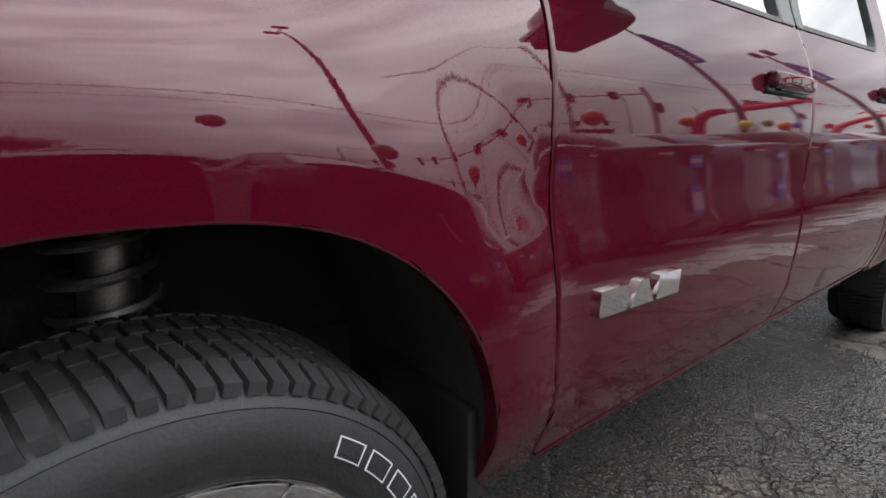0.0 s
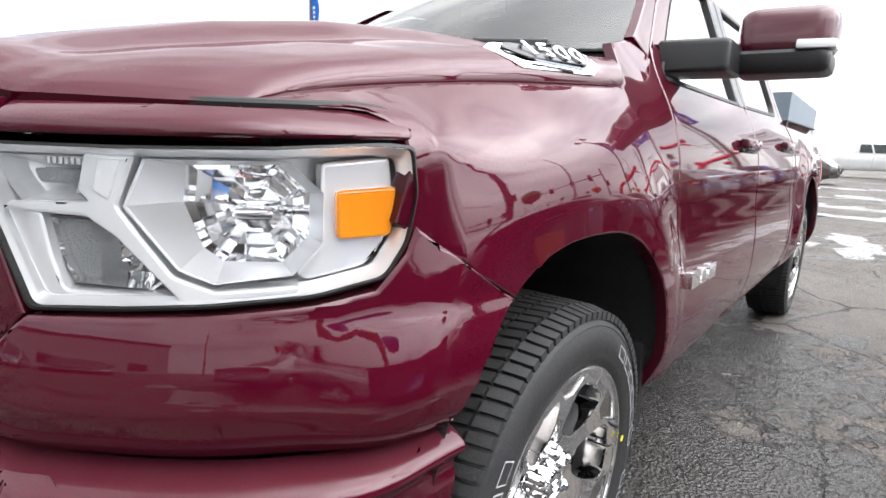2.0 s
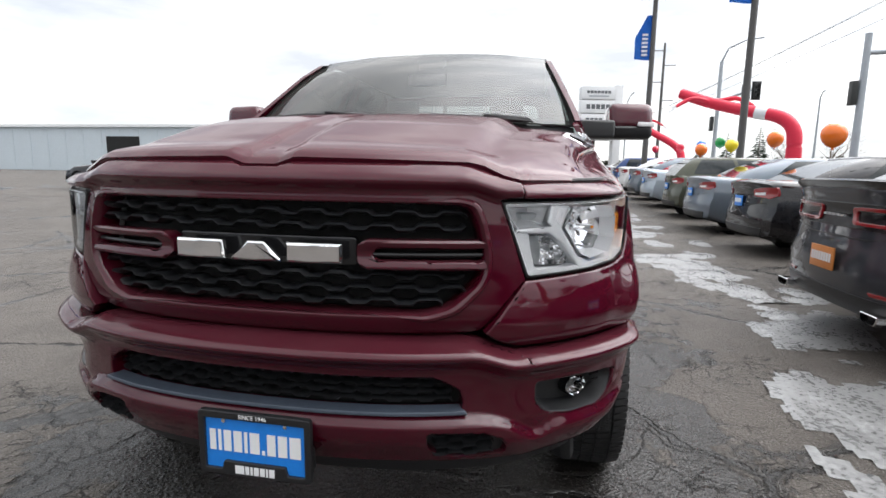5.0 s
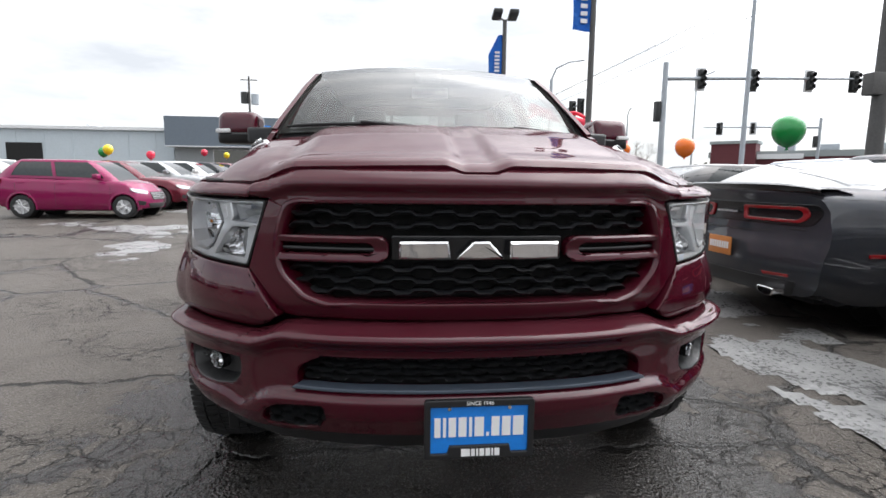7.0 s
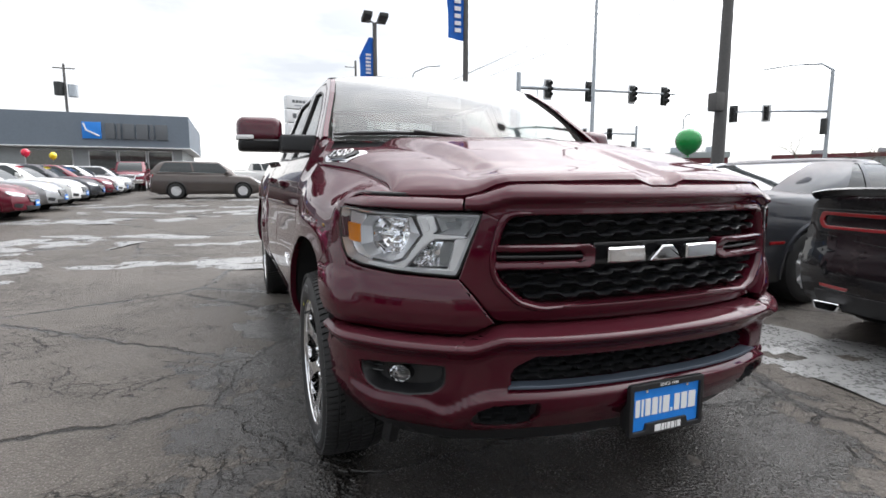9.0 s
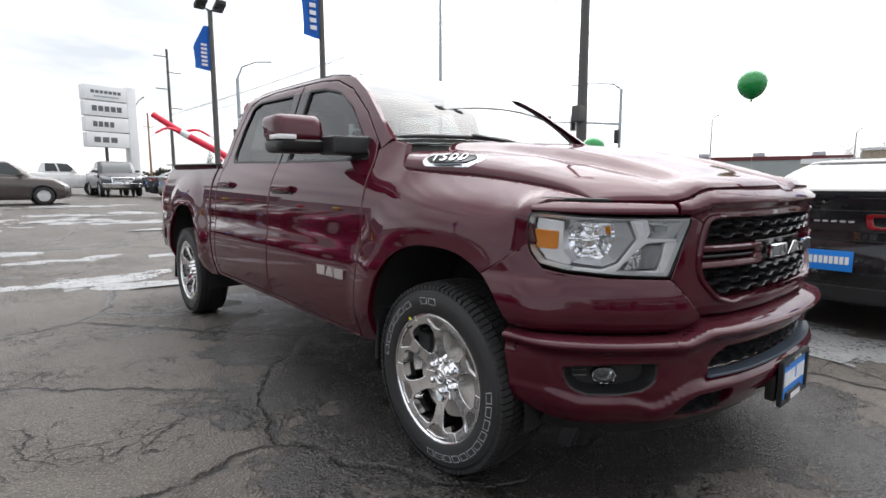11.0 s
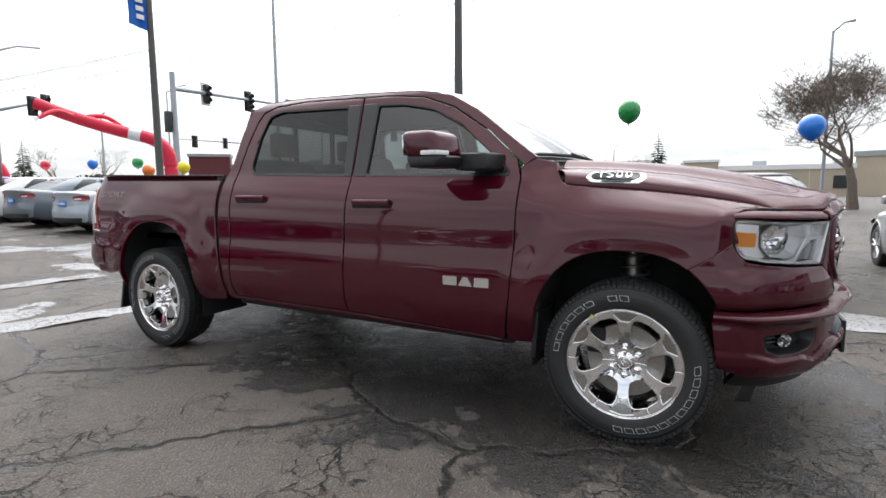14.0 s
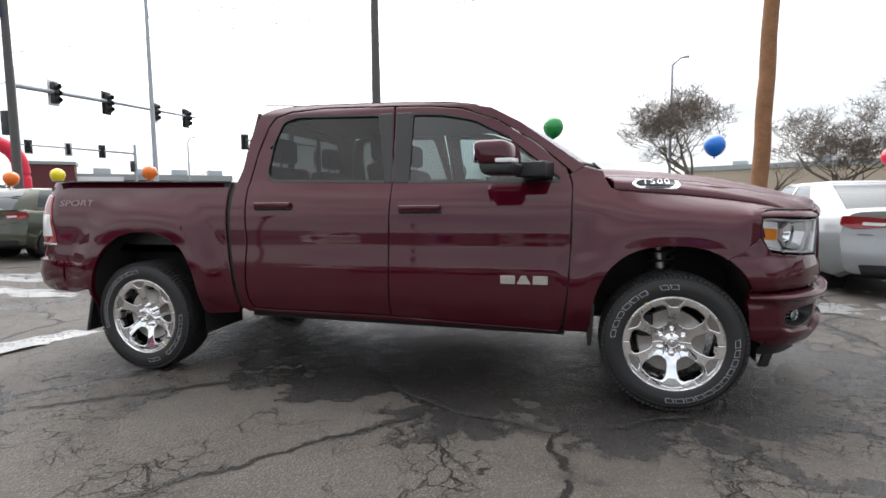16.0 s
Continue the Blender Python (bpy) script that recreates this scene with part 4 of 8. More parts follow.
    bm = box(bmesh.new(), (-0.026, -0.030, -0.008), (0.026, 0.014, 0.008), 0.006, 3)
    bm.transform(Matrix.Translation(c) @ Matrix((side_v, d_, Vector((0, 0, 1)))).transposed().to_4x4())
    part("bulb_shield", bm, M_CHROME, hl)
    # low beam: ribbed pane and reflector
    low = flip([(0.742, 1.020), (0.826, 1.018), (0.848, 0.998), (0.886, 0.948), (0.866, 0.934), (0.768, 0.938), (0.752, 0.972)])
    bowl("low_beam_reflector", low, 0.055, 0.030, M_REFL, 0.005, 0.016)
    plate_("low_beam_pane", [(0.745, 1.016), (0.782, 1.016), (0.796, 0.975), (0.792, 0.940), (0.770, 0.941), (0.755, 0.972)], 0.040, M_FROST)
    plate_("low_beam_surround", [(0.668, 1.036), (0.738, 1.027), (0.748, 0.972), (0.762, 0.931), (0.876, 0.929), (0.900, 0.920), (0.733, 0.914)], 0.018, M_SATIN)
    c = on_nose(-0.070)(s * 0.832, 0.978)
    d_ = (FLAT_NOSE(s * 0.832, 0.978) - c).normalized()
    part("bulb_shield", tube(bmesh.new(), [c - d_ * 0.03, c, c + d_ * 0.022, c + d_ * 0.03], [0.013, 0.013, 0.012, 0.006], 14), M_CHROME, hl)
    # parking lamp
    park = flip([(0.668, 1.096), (0.800, 1.096), (0.782, 1.052), (0.800, 1.040), (0.706, 1.040), (0.686, 1.062)])
    bowl("park_lamp_reflector", park, 0.04, 0.026, M_LAMPBACK, 0.003, 0.02)
    plate_("park_lamp_bar", [(0.716, 1.080), (0.776, 1.080), (0.766, 1.062), (0.724, 1.062)], 0.034, M_FROST)
    for k in range(7):
        part("park_lamp_flute", tube(bmesh.new(), [on_nose(-0.036)(s * (0.742 + 0.008 * k), 1.086), on_nose(-0.036)(s * (0.742 + 0.008 * k), 1.096)], 0.0028, 6), M_SATIN, hl)
    # the bright Y between the chambers
    plate_("lamp_divider", [(0.806, 1.102), (0.794, 1.056), (0.808, 1.044), (0.700, 1.040), (0.690, 1.030), (0.802, 1.026), (0.838, 1.002), (0.908, 0.930), (0.912, 0.921), (1.06, 0.932), (1.060, 0.945), (0.957, 0.938), (0.906, 0.957), (0.843, 1.040), (0.868, 1.100)], 0.010, M_SATIN, 0.005, 0.005)
    plate_("divider_facet", [(0.826, 1.096), (0.816, 1.058), (0.836, 1.046), (0.856, 1.096)], 0.0075, M_LAMPBACK, 0.004, 0.003)
    # outer chamber and the amber block
    plate_("corner_reflector", [(1.094, 1.098), (1.198, 1.110), (1.206, 1.05), (1.190, 0.992), (1.160, 0.960), (1.07, 0.944), (1.056, 0.955), (1.094, 0.997)], 0.034, M_SATIN, 0.008, 0.006)
    plate_("turn_signal", [(1.112, 1.064), (1.204, 1.070), (1.196, 1.002), (1.114, 1.000)], 0.022, M_AMBER, 0.008, 0.005, "amber turn signal")
    cover = part("lamp_cover", sheet(out, on_nose(0.003), 0.03, 0.03, 0.004, 0.004, 0.006), M_LENS, hl)
    cover.visible_shadow = False


# line where hood and fender meet: station, half width, height
SEAM = ((-0.40, 0.962, 1.345), (-0.35, 0.960, 1.318), (-0.30, 0.957, 1.294), (-0.24, 0.950, 1.287), (-0.10, 0.921, 1.276), (0.07, 0.887, 1.262), (0.20, 0.864, 1.248), (0.35, 0.850, 1.228), (0.44, 0.845, 1.214), (0.50, 0.845, 1.204), (0.56, 0.848, 1.192), (0.60, 0.853, 1.180), (0.625, 0.856, 1.170))
HOOD_SX, HOOD_SY, HOOD_SZ = zip(*SEAM)
HOOD_G, HOOD_Z = (0.0, 0.015, 0.04, 0.08, 0.21, 0.40, 0.63, 0.9, 1.14, 1.37), (1.206, 1.222, 1.235, 1.25, 1.292, 1.345, 1.391, 1.424, 1.444, 1.456)
EDGE_Y, EDGE_Z = (0.0, 0.045, 0.098, 0.30, 0.545, 0.580, 0.630, 0.675, 0.80, 0.955), (1.202, 1.202, 1.221, 1.218, 1.213, 1.205, 1.181, 1.169, 1.168, 1.170)


def front_x(t):
    return float(np.interp(t, NY, NX)) - 0.024 + 0.012 * smooth01(0.58, 0.70, t) - 0.078 * smooth01(0.60, 0.88, t)


def hood_ye(x):
    """Half width of the hood skin."""
    return float(np.interp(x, HOOD_SX, HOOD_SY)) - 0.004


def fender_skin(s):
    """Outer skin of the fender: the body side, rolling inwards to the hood line and forwards over the lamp."""
    base = side(s)
    def fn(x, z, d=0.0):
        y = side_y(x, z)
        zs = float(np.interp(x, HOOD_SX, HOOD_SZ)) if x > -0.30 else 1.294
        ys = float(np.interp(x, HOOD_SX, HOOD_SY)) if x > -0.30 else 0.957
        if x > 0.40:
            u_in = 0.030 + 0.030 * smooth01(0.50, 0.62, x)
            y = min(y, float(np.interp(-x - u_in * 0.7, [-q for q in NX], NY)) - u_in * 0.7 * smooth01(0.40, 0.47, x) * smooth01(1.10, 1.16, z))
        lo = zs - 0.15 + (1.150 - zs + 0.15) * smooth01(0.25, 0.52, x)
        k = min(1.0, max(0.0, (z - lo) / max(0.02, zs - lo))) ** 1.8
        move = (ys - side_y(x, zs) if x <= 0.40 else ys - y) * k
        if x < -0.30:
            if z > zs:
                move = float(np.interp(z, (1.294, 1.345, 1.388, 1.44), (0.957, 0.926, 0.900, 0.872))) - y
            move *= smooth01(-0.60, -0.36, x)
        return base(x, z, d) + Vector((0, s * move, 0)) + Vector((0, s * (y - side_y(x, z)), 0))
    return fn


def hood_form(g, t):
    """Hood height at a distance g behind the front edge and t from the centre line, before the flanks turn down."""
    d = float(np.interp(g, HOOD_G, HOOD_Z))
    w = 0.020 + 0.022 * smooth01(0.0, 0.5, g) + 0.008 * smooth01(0.9, 1.3, g)
    crease = 0.49 + 0.03 * smooth01(0.0, 0.8, g)
    z = d - w * smooth01(crease, crease + 0.115, t) - 0.010 * (t / 0.5) ** 2 * (t < 0.5) - 0.010 * (t >= 0.5)
    z -= (0.016 - 0.011 * smooth01(0.0, 1.0, g)) * (1 - smooth01(0.035, 0.080 - 0.01 * g, t))
    return z


def hood_z(x, t):
    """Height of the hood skin."""
    zs = float(np.interp(x, HOOD_SX, HOOD_SZ))
    ye = hood_ye(x)
    g = max(0.0, front_x(min(t, 0.853)) - x)
    z = hood_form(g, t)
    if g < 0.16:
        z += (float(np.interp(t, EDGE_Y, EDGE_Z)) - hood_form(0.0, t)) * (1 - smooth01(0.0, 0.16, g))
    if t > 0.66:
        k = min(1.0, (t - 0.66) / max(0.05, ye - 0.66))
        z += (zs - z) * (0.05 * k * k + 0.95 * (1 - max(0.0, 1 - k ** 6.5) ** 0.5))
    return z


def hood():
    bm = bmesh.new()
    NXs, NYs = 64, 190
    grid = []
    for i in range(NXs + 1):
        v = 1 - (1 - i / NXs) ** 1.5
        row = []
        for j in range(NYs + 1):
            f = -1 + 2 * j / NYs
            t0 = 1 - (1 - abs(f)) ** 1.35
            t = t0 * 0.853
            xr = -0.42 + (0.10 * smooth01(0.84, 1.0, t0))
            x = xr + (front_x(t) - xr) * v
            y = t0 * hood_ye(x)
            row.append(bm.verts.new((x, math.copysign(y, f), hood_z(x, y))))
        grid.append(row)
    for i in range(NXs):
        for j in range(NYs):
            bm.faces.new((grid[i][j], grid[i + 1][j], grid[i + 1][j + 1], grid[i][j + 1]))
    lip = [grid[-1][j].co + Vector((-0.016, 0, -0.007)) for j in range(0, NYs + 1) if abs(grid[-1][j].co.y) < 0.835]
    flanks = [[grid[i][j].co + Vector((0, 0.003 if j == 0 else -0.003, -0.006)) for i in range(4, NXs + 1)] for j in (0, NYs)]
    rim = [e for e in bm.edges if e.is_boundary]
    ext = bmesh.ops.extrude_edge_only(bm, edges=rim)
    for v in ext["geom"]:
        if isinstance(v, bmesh.types.BMVert):
            v.co.z -= 0.03
            v.co.x -= 0.016 * (1 if v.co.x > 0.4 else 0)
            v.co.y *= 0.985
    bmesh.ops.recalc_face_normals(bm, faces=bm.faces[:])
    hd = part("hood", bm, M_RED, truck, "sculpted hood with raised centre")
    # black tube draws the shaded gap under the hood's front edge
    part("hood_front_seal", tube(bmesh.new(), lip, 0.0060, 6), M_SEAL, hd)
    for f_ in flanks:
        part("hood_side_gap", tube(bmesh.new(), f_, 0.0036, 6), M_SEAL, hd)


def doors(s):
    f = side(s)
    # fender
    out = [(-0.610, 0.440), (-0.581, 0.674), (-0.562, 0.980), (-0.558, 1.325), (-0.572, 1.392), (-0.50, 1.440), (-0.385, 1.412), (-0.362, 1.345), (-0.335, 1.305), (-0.300, 1.290), (-0.24, 1.283), (-0.1, 1.272), (0.07, 1.258), (0.20, 1.244), (0.35, 1.224), (0.44, 1.210), (0.50, 1.200), (0.56, 1.188), (0.60, 1.178), (0.612, 1.172)]
    out += [(0.59, 1.169), (0.53, 1.170), (0.50, 1.168), (0.478, 1.158), (0.465, 1.138), (0.462, 1.10), (0.484, 1.022), (0.440, 0.991), (0.36, 0.939)]
    arc = arch_curve(0, 0.97, math.pi)
    out += arc + [(-0.452, 0.44)]
    part("fender", sheet(out, fender_skin(s), 0.025, 0.014, 0.005, 0.004, 0.03), M_RED, truck)
    # doors with their window frames
    fd = [(-0.566, 1.33), (-0.603, 1.436), (-0.807, 1.610), (-1.060, 1.770), (-1.284, 1.852), (-1.50, 1.880), (-1.758, 1.893), (-1.712, 1.336), (-1.712, 0.545), (-1.70, 0.49), (-0.625, 0.445), (-0.588, 0.674), (-0.570, 0.98)]
    wf = rounded([(-1.628, 1.834), (-1.42, 1.822), (-1.195, 1.772), (-0.990, 1.660), (-0.797, 1.505), (-0.640, 1.375), (-0.635, 1.352), (-1.610, 1.366)], 0.02)
    rd = [(-1.770, 1.893), (-2.295, 1.912), (-2.560, 1.893), (-2.680, 1.850), (-2.722, 1.78), (-2.765, 1.60), (-2.792, 1.345), (-2.758, 0.963), (-2.770, 0.689), (-2.755, 0.560), (-2.72, 0.505), (-1.71, 0.492), (-1.720, 0.545), (-1.720, 1.336)]
    wr = rounded([(-1.868, 1.838), (-2.50, 1.858), (-2.61, 1.825), (-2.655, 1.666), (-2.662, 1.440), (-2.62, 1.394), (-1.76, 1.370)], 0.03)
    for name, o, w, gm in (("front_door", fd, wf, M_GLASS), ("rear_door", rd, wr, M_TINT)):
        d = part(name, sheet(o, f, 0.045, 0.03, 0.007, 0.005, 0.03, [w]), M_RED, truck)
        p = part("window_pane", sheet(w, lambda x, z, e: f(x, z, e + 0.012), 0.06, 0.05, 0, 0, 0.004), gm, d, "side window glass" if gm is M_GLASS else "dark tinted side window glass")
        p.visible_shadow = False
        bm = bmesh.new()
        n = len(w)
        cx, cz = sum(q[0] for q in w) / n, sum(q[1] for q in w) / n
        ro = [[bm.verts.new(f(cx + (x - cx) * a, cz + (z - cz) * b, e)) for x, z in w] for a, b, e in ((1.010, 1.028, 0.0), (1.010, 1.028, -0.003), (0.986, 0.966, -0.002), (0.986, 0.966, 0.014))]
        for a, b in zip(ro, ro[1:]):
            for i in range(n):
                bm.faces.new((a[i], a[(i + 1) % n], b[(i + 1) % n], b[i]))
        bmesh.ops.recalc_face_normals(bm, faces=bm.faces[:])
        part("window_seal", bm, M_SEAL, d)
    # black pillar covers between the windows
    for a in ([(-1.632, 1.842), (-1.745, 1.845), (-1.705, 1.362), (-1.607, 1.360)], [(-1.772, 1.845), (-1.872, 1.845), (-1.775, 1.362), (-1.722, 1.362)]):
        part("pillar_cover", sheet(rounded(a, 0.008), lambda x, z, e: f(x, z, e - 0.006), 0.05, 0.05, 0.004, 0.003, 0.01), M_GLOSSBLACK, truck)
    # frame of the cab: pillars, roof rail and sill
    cf = [(-0.555, 1.40), (-0.491, 1.446), (-0.70, 1.60), (-0.897, 1.746), (-1.087, 1.852), (-1.359, 1.905), (-1.784, 1.930), (-2.395, 1.948), (-2.72, 1.938), (-2.815, 1.89), (-2.862, 1.692), (-2.872, 1.481), (-2.905, 1.36), (-2.893, 0.96), (-2.818, 0.50), (-2.78, 0.478)]
    cf += [(-0.64, 0.432), (-0.64, 0.440), (-1.70, 0.484), (-2.73, 0.498), (-2.764, 0.555), (-2.779, 0.689), (-2.767, 0.963), (-2.801, 1.345), (-2.774, 1.61), (-2.730, 1.79), (-2.686, 1.862), (-2.565, 1.903), (-2.295, 1.920), (-1.766, 1.901), (-1.50, 1.888), (-1.280, 1.860), (-1.055, 1.778), (-0.801, 1.616), (-0.597, 1.440)]
    part("cab_frame", sheet(cf, f, 0.05, 0.04, 0.005, 0.004, 0.03), M_RED, truck)
    # bed side
    bs = [(-2.945, 1.393), (-2.948, 1.32), (-2.925, 0.962), (-2.850, 0.500), (-2.87, 0.462), (-3.10, 0.440)]
    bs += arch_curve(1, 0.0, math.pi) + [(-4.12, 0.60), (-4.30, 0.565), (-4.45, 0.58), (-4.52, 0.83), (-4.80, 0.86), (-4.86, 0.93), (-4.86, 1.425)]
    part("bed_side", sheet(bs, f, 0.05, 0.035, 0.008, 0.006, 0.035), M_RED, truck)
    bm = bmesh.new()
    for x0, x1 in ((-2.95, -4.55),):
        box(bm, (x1, s * 0.965 - 0.035, 1.384), (x0, s * 0.965 + 0.020, 1.3945), 0.004)
        for v in bm.verts:
            v.co.z += 0.034 * (x0 - v.co.x) / (x0 - x1)
            v.co.y -= s * 0.03
    part("bed_rail_cap", bm, M_BLACK, truck)
    # tail lamp
    tl = rounded([(-4.545, 1.312), (-4.84, 1.330), (-4.84, 0.945), (-4.435, 0.945), (-4.44, 0.985)], 0.012)
    t = part("tail_lamp", sheet(tl, lambda x, z, e: f(x, z, e - 0.008), 0.04, 0.04, 0.006, 0.004, 0.03), M_REDLENS, truck, "red tail lamp with clear reversing section")
    part("reversing_light", sheet(rounded([(-4.52, 1.165), (-4.66, 1.17), (-4.66, 0.995), (-4.47, 1.0)], 0.01), lambda x, z, e: f(x, z, e - 0.011), 0.04, 0.04, 0.004, 0.003, 0.01), M_WHITELENS, t)
    part("lamp_trim", sheet([(-4.43, 0.944), (-4.84, 0.944), (-4.84, 0.932), (-4.425, 0.932)], lambda x, z, e: f(x, z, e - 0.010), 0.05, 0.05, 0.002, 0.002, 0.02), M_CHROME, t)
    # handles
    for x0, x1, z in ((-2.700, -2.424, 1.222), (-1.645, -1.368, 1.195)):
        bm = bmesh.new()
        box(bm, (x0, -0.012, z - 0.021), (x1, 0.022, z + 0.020), 0.012, 3)
        for v in bm.verts:
            v.co.y = s * (side_y(v.co.x, z) + v.co.y + 0.010)
        bmesh.ops.recalc_face_normals(bm, faces=bm.faces[:])
        h = part("door_handle", bm, M_RED, truck)
        # black strip stands for the shade in the hollow below the handle
        bm = bmesh.new()
        box(bm, (x0 - 0.004, -0.006, z - 0.034), (x1 + 0.004, 0.008, z - 0.014), 0.004)
        for v in bm.verts:
            v.co.y = s * (side_y(v.co.x, z - 0.03) + v.co.y)
        part("handle_recess", bm, M_GLOSSBLACK, h)
        bm = bmesh.new()
        box(bm, (x0 + 0.012, -0.004, z - 0.0255), (x1 - 0.05, 0.0045, z - 0.0185), 0.002)
        for v in bm.verts:
            v.co.y = s * (side_y(v.co.x, z) + v.co.y + 0.020)
        part("handle_grip", bm, M_GLOSSBLACK, h)
    # door badge
    badge("door_badge", lambda x, z, d: f(x, z, d), -0.842, 0.757, 0.285, 0.052, 0.010, s if s < 0 else 1)
    # rocker and mud flaps
    bm = bmesh.new()
    box(bm, (-2.80, s * 0.90 - 0.05, 0.425), (-0.60, s * 0.90 + 0.045, 0.475), 0.015)
    for v in bm.verts:
        v.co.z -= 0.03 * smooth01(-2.8, -0.6, v.co.x)
    part("rocker", bm, M_DARK, truck)
    for x0, z0, z1, lean in ((-0.47, 0.365, 0.62, -0.10), (-4.10, 0.265, 0.80, -0.28)):
        bm = bmesh.new()
        box(bm, (x0 - 0.014, s * 0.905 - 0.135, z0), (x0 + 0.014, s * 0.905 + 0.135, z1), 0.007)
        for v in bm.verts:
            v.co.x += lean * (z1 - v.co.z) * (0.9 if x0 < -1 else 0.55) + 0.03
        part("mud_flap", bm, M_BLACK, truck, "black moulded mud flap")
    # wheel liners
    for k in (0, 1):
        cx, cz, a, b = ARCHES[k]
        bm = bmesh.new()
        prev = None
        for p in arch_curve(k, -0.12, math.pi + 0.12, 30, 1.02):
            row = [bm.verts.new((p[0], s * y, p[1] - (0.0 if p[1] > cz else 0.05))) for y in (side_y(p[0], max(0.5, p[1])) - 0.022, 0.85, 0.60)]
            if prev:
                for i in range(2):
                    bm.faces.new((prev[i], prev[i + 1], row[i + 1], row[i]))
            prev = row
        part("wheel_liner", bm, M_LINER, truck, "rough black fibre wheel-arch liner")
    # bonnet number badge plate
    bd = rounded([(-0.222, 1.334), (-0.19, 1.362), (0.055, 1.352), (0.068, 1.326), (0.038, 1.298), (-0.19, 1.308)], 0.014)

    def flank_y(x, z):
        lo, hi = 0.62, hood_ye(x)
        for k in range(18):
            y = (lo + hi) / 2
            lo, hi = (y, hi) if hood_z(x, y) > z else (lo, y)
        return lo

    def hb(x, z, d):
        z -= 0.006
        y = max(flank_y(x, z), flank_y(x, 1.332) - 0.8 * (z - 1.332))
        return Vector((x, s * (y + (0.005 - d) * 0.86), z + (0.005 - d) * 0.5))
    b = part("number_badge", sheet(bd, hb, 0.01, 0.006, 0.004, 0.003, 0.02), M_CHROME, truck, "chrome and black number badge with the number 1500")
    part("badge_field", sheet([(-0.080 + (x + 0.080) * 0.82, 1.337 + (z - 1.331) * 0.58) for x, z in bd], lambda x, z, d: hb(x, z, d - 0.006), 0.01, 0.006, 0, 0, 0.004), M_GLOSSBLACK, b)
    for k, ch in enumerate("1500"):
        tb = text_bm(ch, 0.044, 0.0015)
        for v in tb.verts:
            x, z, d = (v.co.x + (k - 1.5) * 0.0275) * 1.55, v.co.y, v.co.z
            v.co = hb(-0.080 + (x if s < 0 else -x), 1.339 + z, -0.0095 - d)
        bmesh.ops.recalc_face_normals(tb, faces=tb.faces[:])
        part("badge_digit", tb, M_CHROME, b)
    bm = bmesh.new()
    box(bm, (-0.14, -0.001, 1.3075), (0.0, 0.001, 1.3140), 0.0)
    for v in bm.verts:
        v.co = hb(v.co.x, v.co.z, -0.0065 - v.co.y)
    part("badge_bar", bm, M_GREY, b)
    # outlined word on the bed side
    tb = text_bm("SPORT", 0.062, 0.0006)
    for v in tb.verts:
        x, z, d = v.co.x * 1.75, v.co.y, v.co.z
        v.co = f(-4.265 + (x if s < 0 else -x), 1.250 + z, -0.0015 - d)
    part("side_lettering", tb, mat("faded_silver_print", (0.22, 0.17, 0.17), 0.4), truck, "thin silver-outlined word on the bed side")
    mirror(s)


def mirror(s):
    bm = bmesh.new()
    box(bm, (-1.075, 1.065, 1.435), (-0.845, 1.315, 1.580), 0.055, 5)
    for v in bm.verts:
        k = (v.co.z - 1.435) / 0.14
        v.co.x -= 0.03 * k + 0.05 * ((v.co.y - 1.07) / 0.25) ** 2 * (1 if v.co.x > -0.95 else 0.3)
        v.co.y = s * v.co.y
    bmesh.ops.recalc_face_normals(bm, faces=bm.faces[:])
    mr = part("door_mirror", bm, M_RED, truck, "body-coloured door mirror with black base")
    bm = bmesh.new()
    box(bm, (-1.07, 1.06, 1.385), (-0.84, 1.310, 1.452), 0.026, 3)
    for v in bm.verts:
        k = (1.452 - v.co.z) / 0.067
        v.co.x -= 0.05 * ((v.co.y - 1.07) / 0.25) ** 2 * (1 if v.co.x > -0.95 else 0.3)
        v.co.x = -0.955 + (v.co.x + 0.955) * (1 - 0.18 * k)
        v.co.y = s * v.co.y
    bmesh.ops.recalc_face_normals(bm, faces=bm.faces[:])
    part("mirror_base", bm, M_BLACK, mr)
    bm = bmesh.new()
    box(bm, (-0.93, 1.225, 1.448), (-0.838, 1.320, 1.474), 0.008)
    for v in bm.verts:
        v.co.x -= 0.052 * ((v.co.y - 1.07) / 0.25) ** 2
        v.co.y = s * v.co.y
    bmesh.ops.recalc_face_normals(bm, faces=bm.faces[:])
    part("mirror_turn_signal", bm, M_WHITELENS, mr, "clear turn signal lens")
    bm = bmesh.new()
    box(bm, (-0.90, 0.90, 1.375), (-0.72, 1.09, 1.470), 0.018, 3)
    for v in bm.verts:
        v.co.x += 0.05 * (1.09 - v.co.y) / 0.19
        v.co.y = s * v.co.y
    bmesh.ops.recalc_face_normals(bm, faces=bm.faces[:])
    part("mirror_arm", bm, M_BLACK, mr)
    bm = bmesh.new()
    box(bm, (-1.108, 1.085, 1.455), (-1.100, 1.29, 1.56), 0.003)
    for v in bm.verts:
        v.co.y = s * v.co.y
    part("mirror_glass", bm, M_CHROME, mr)


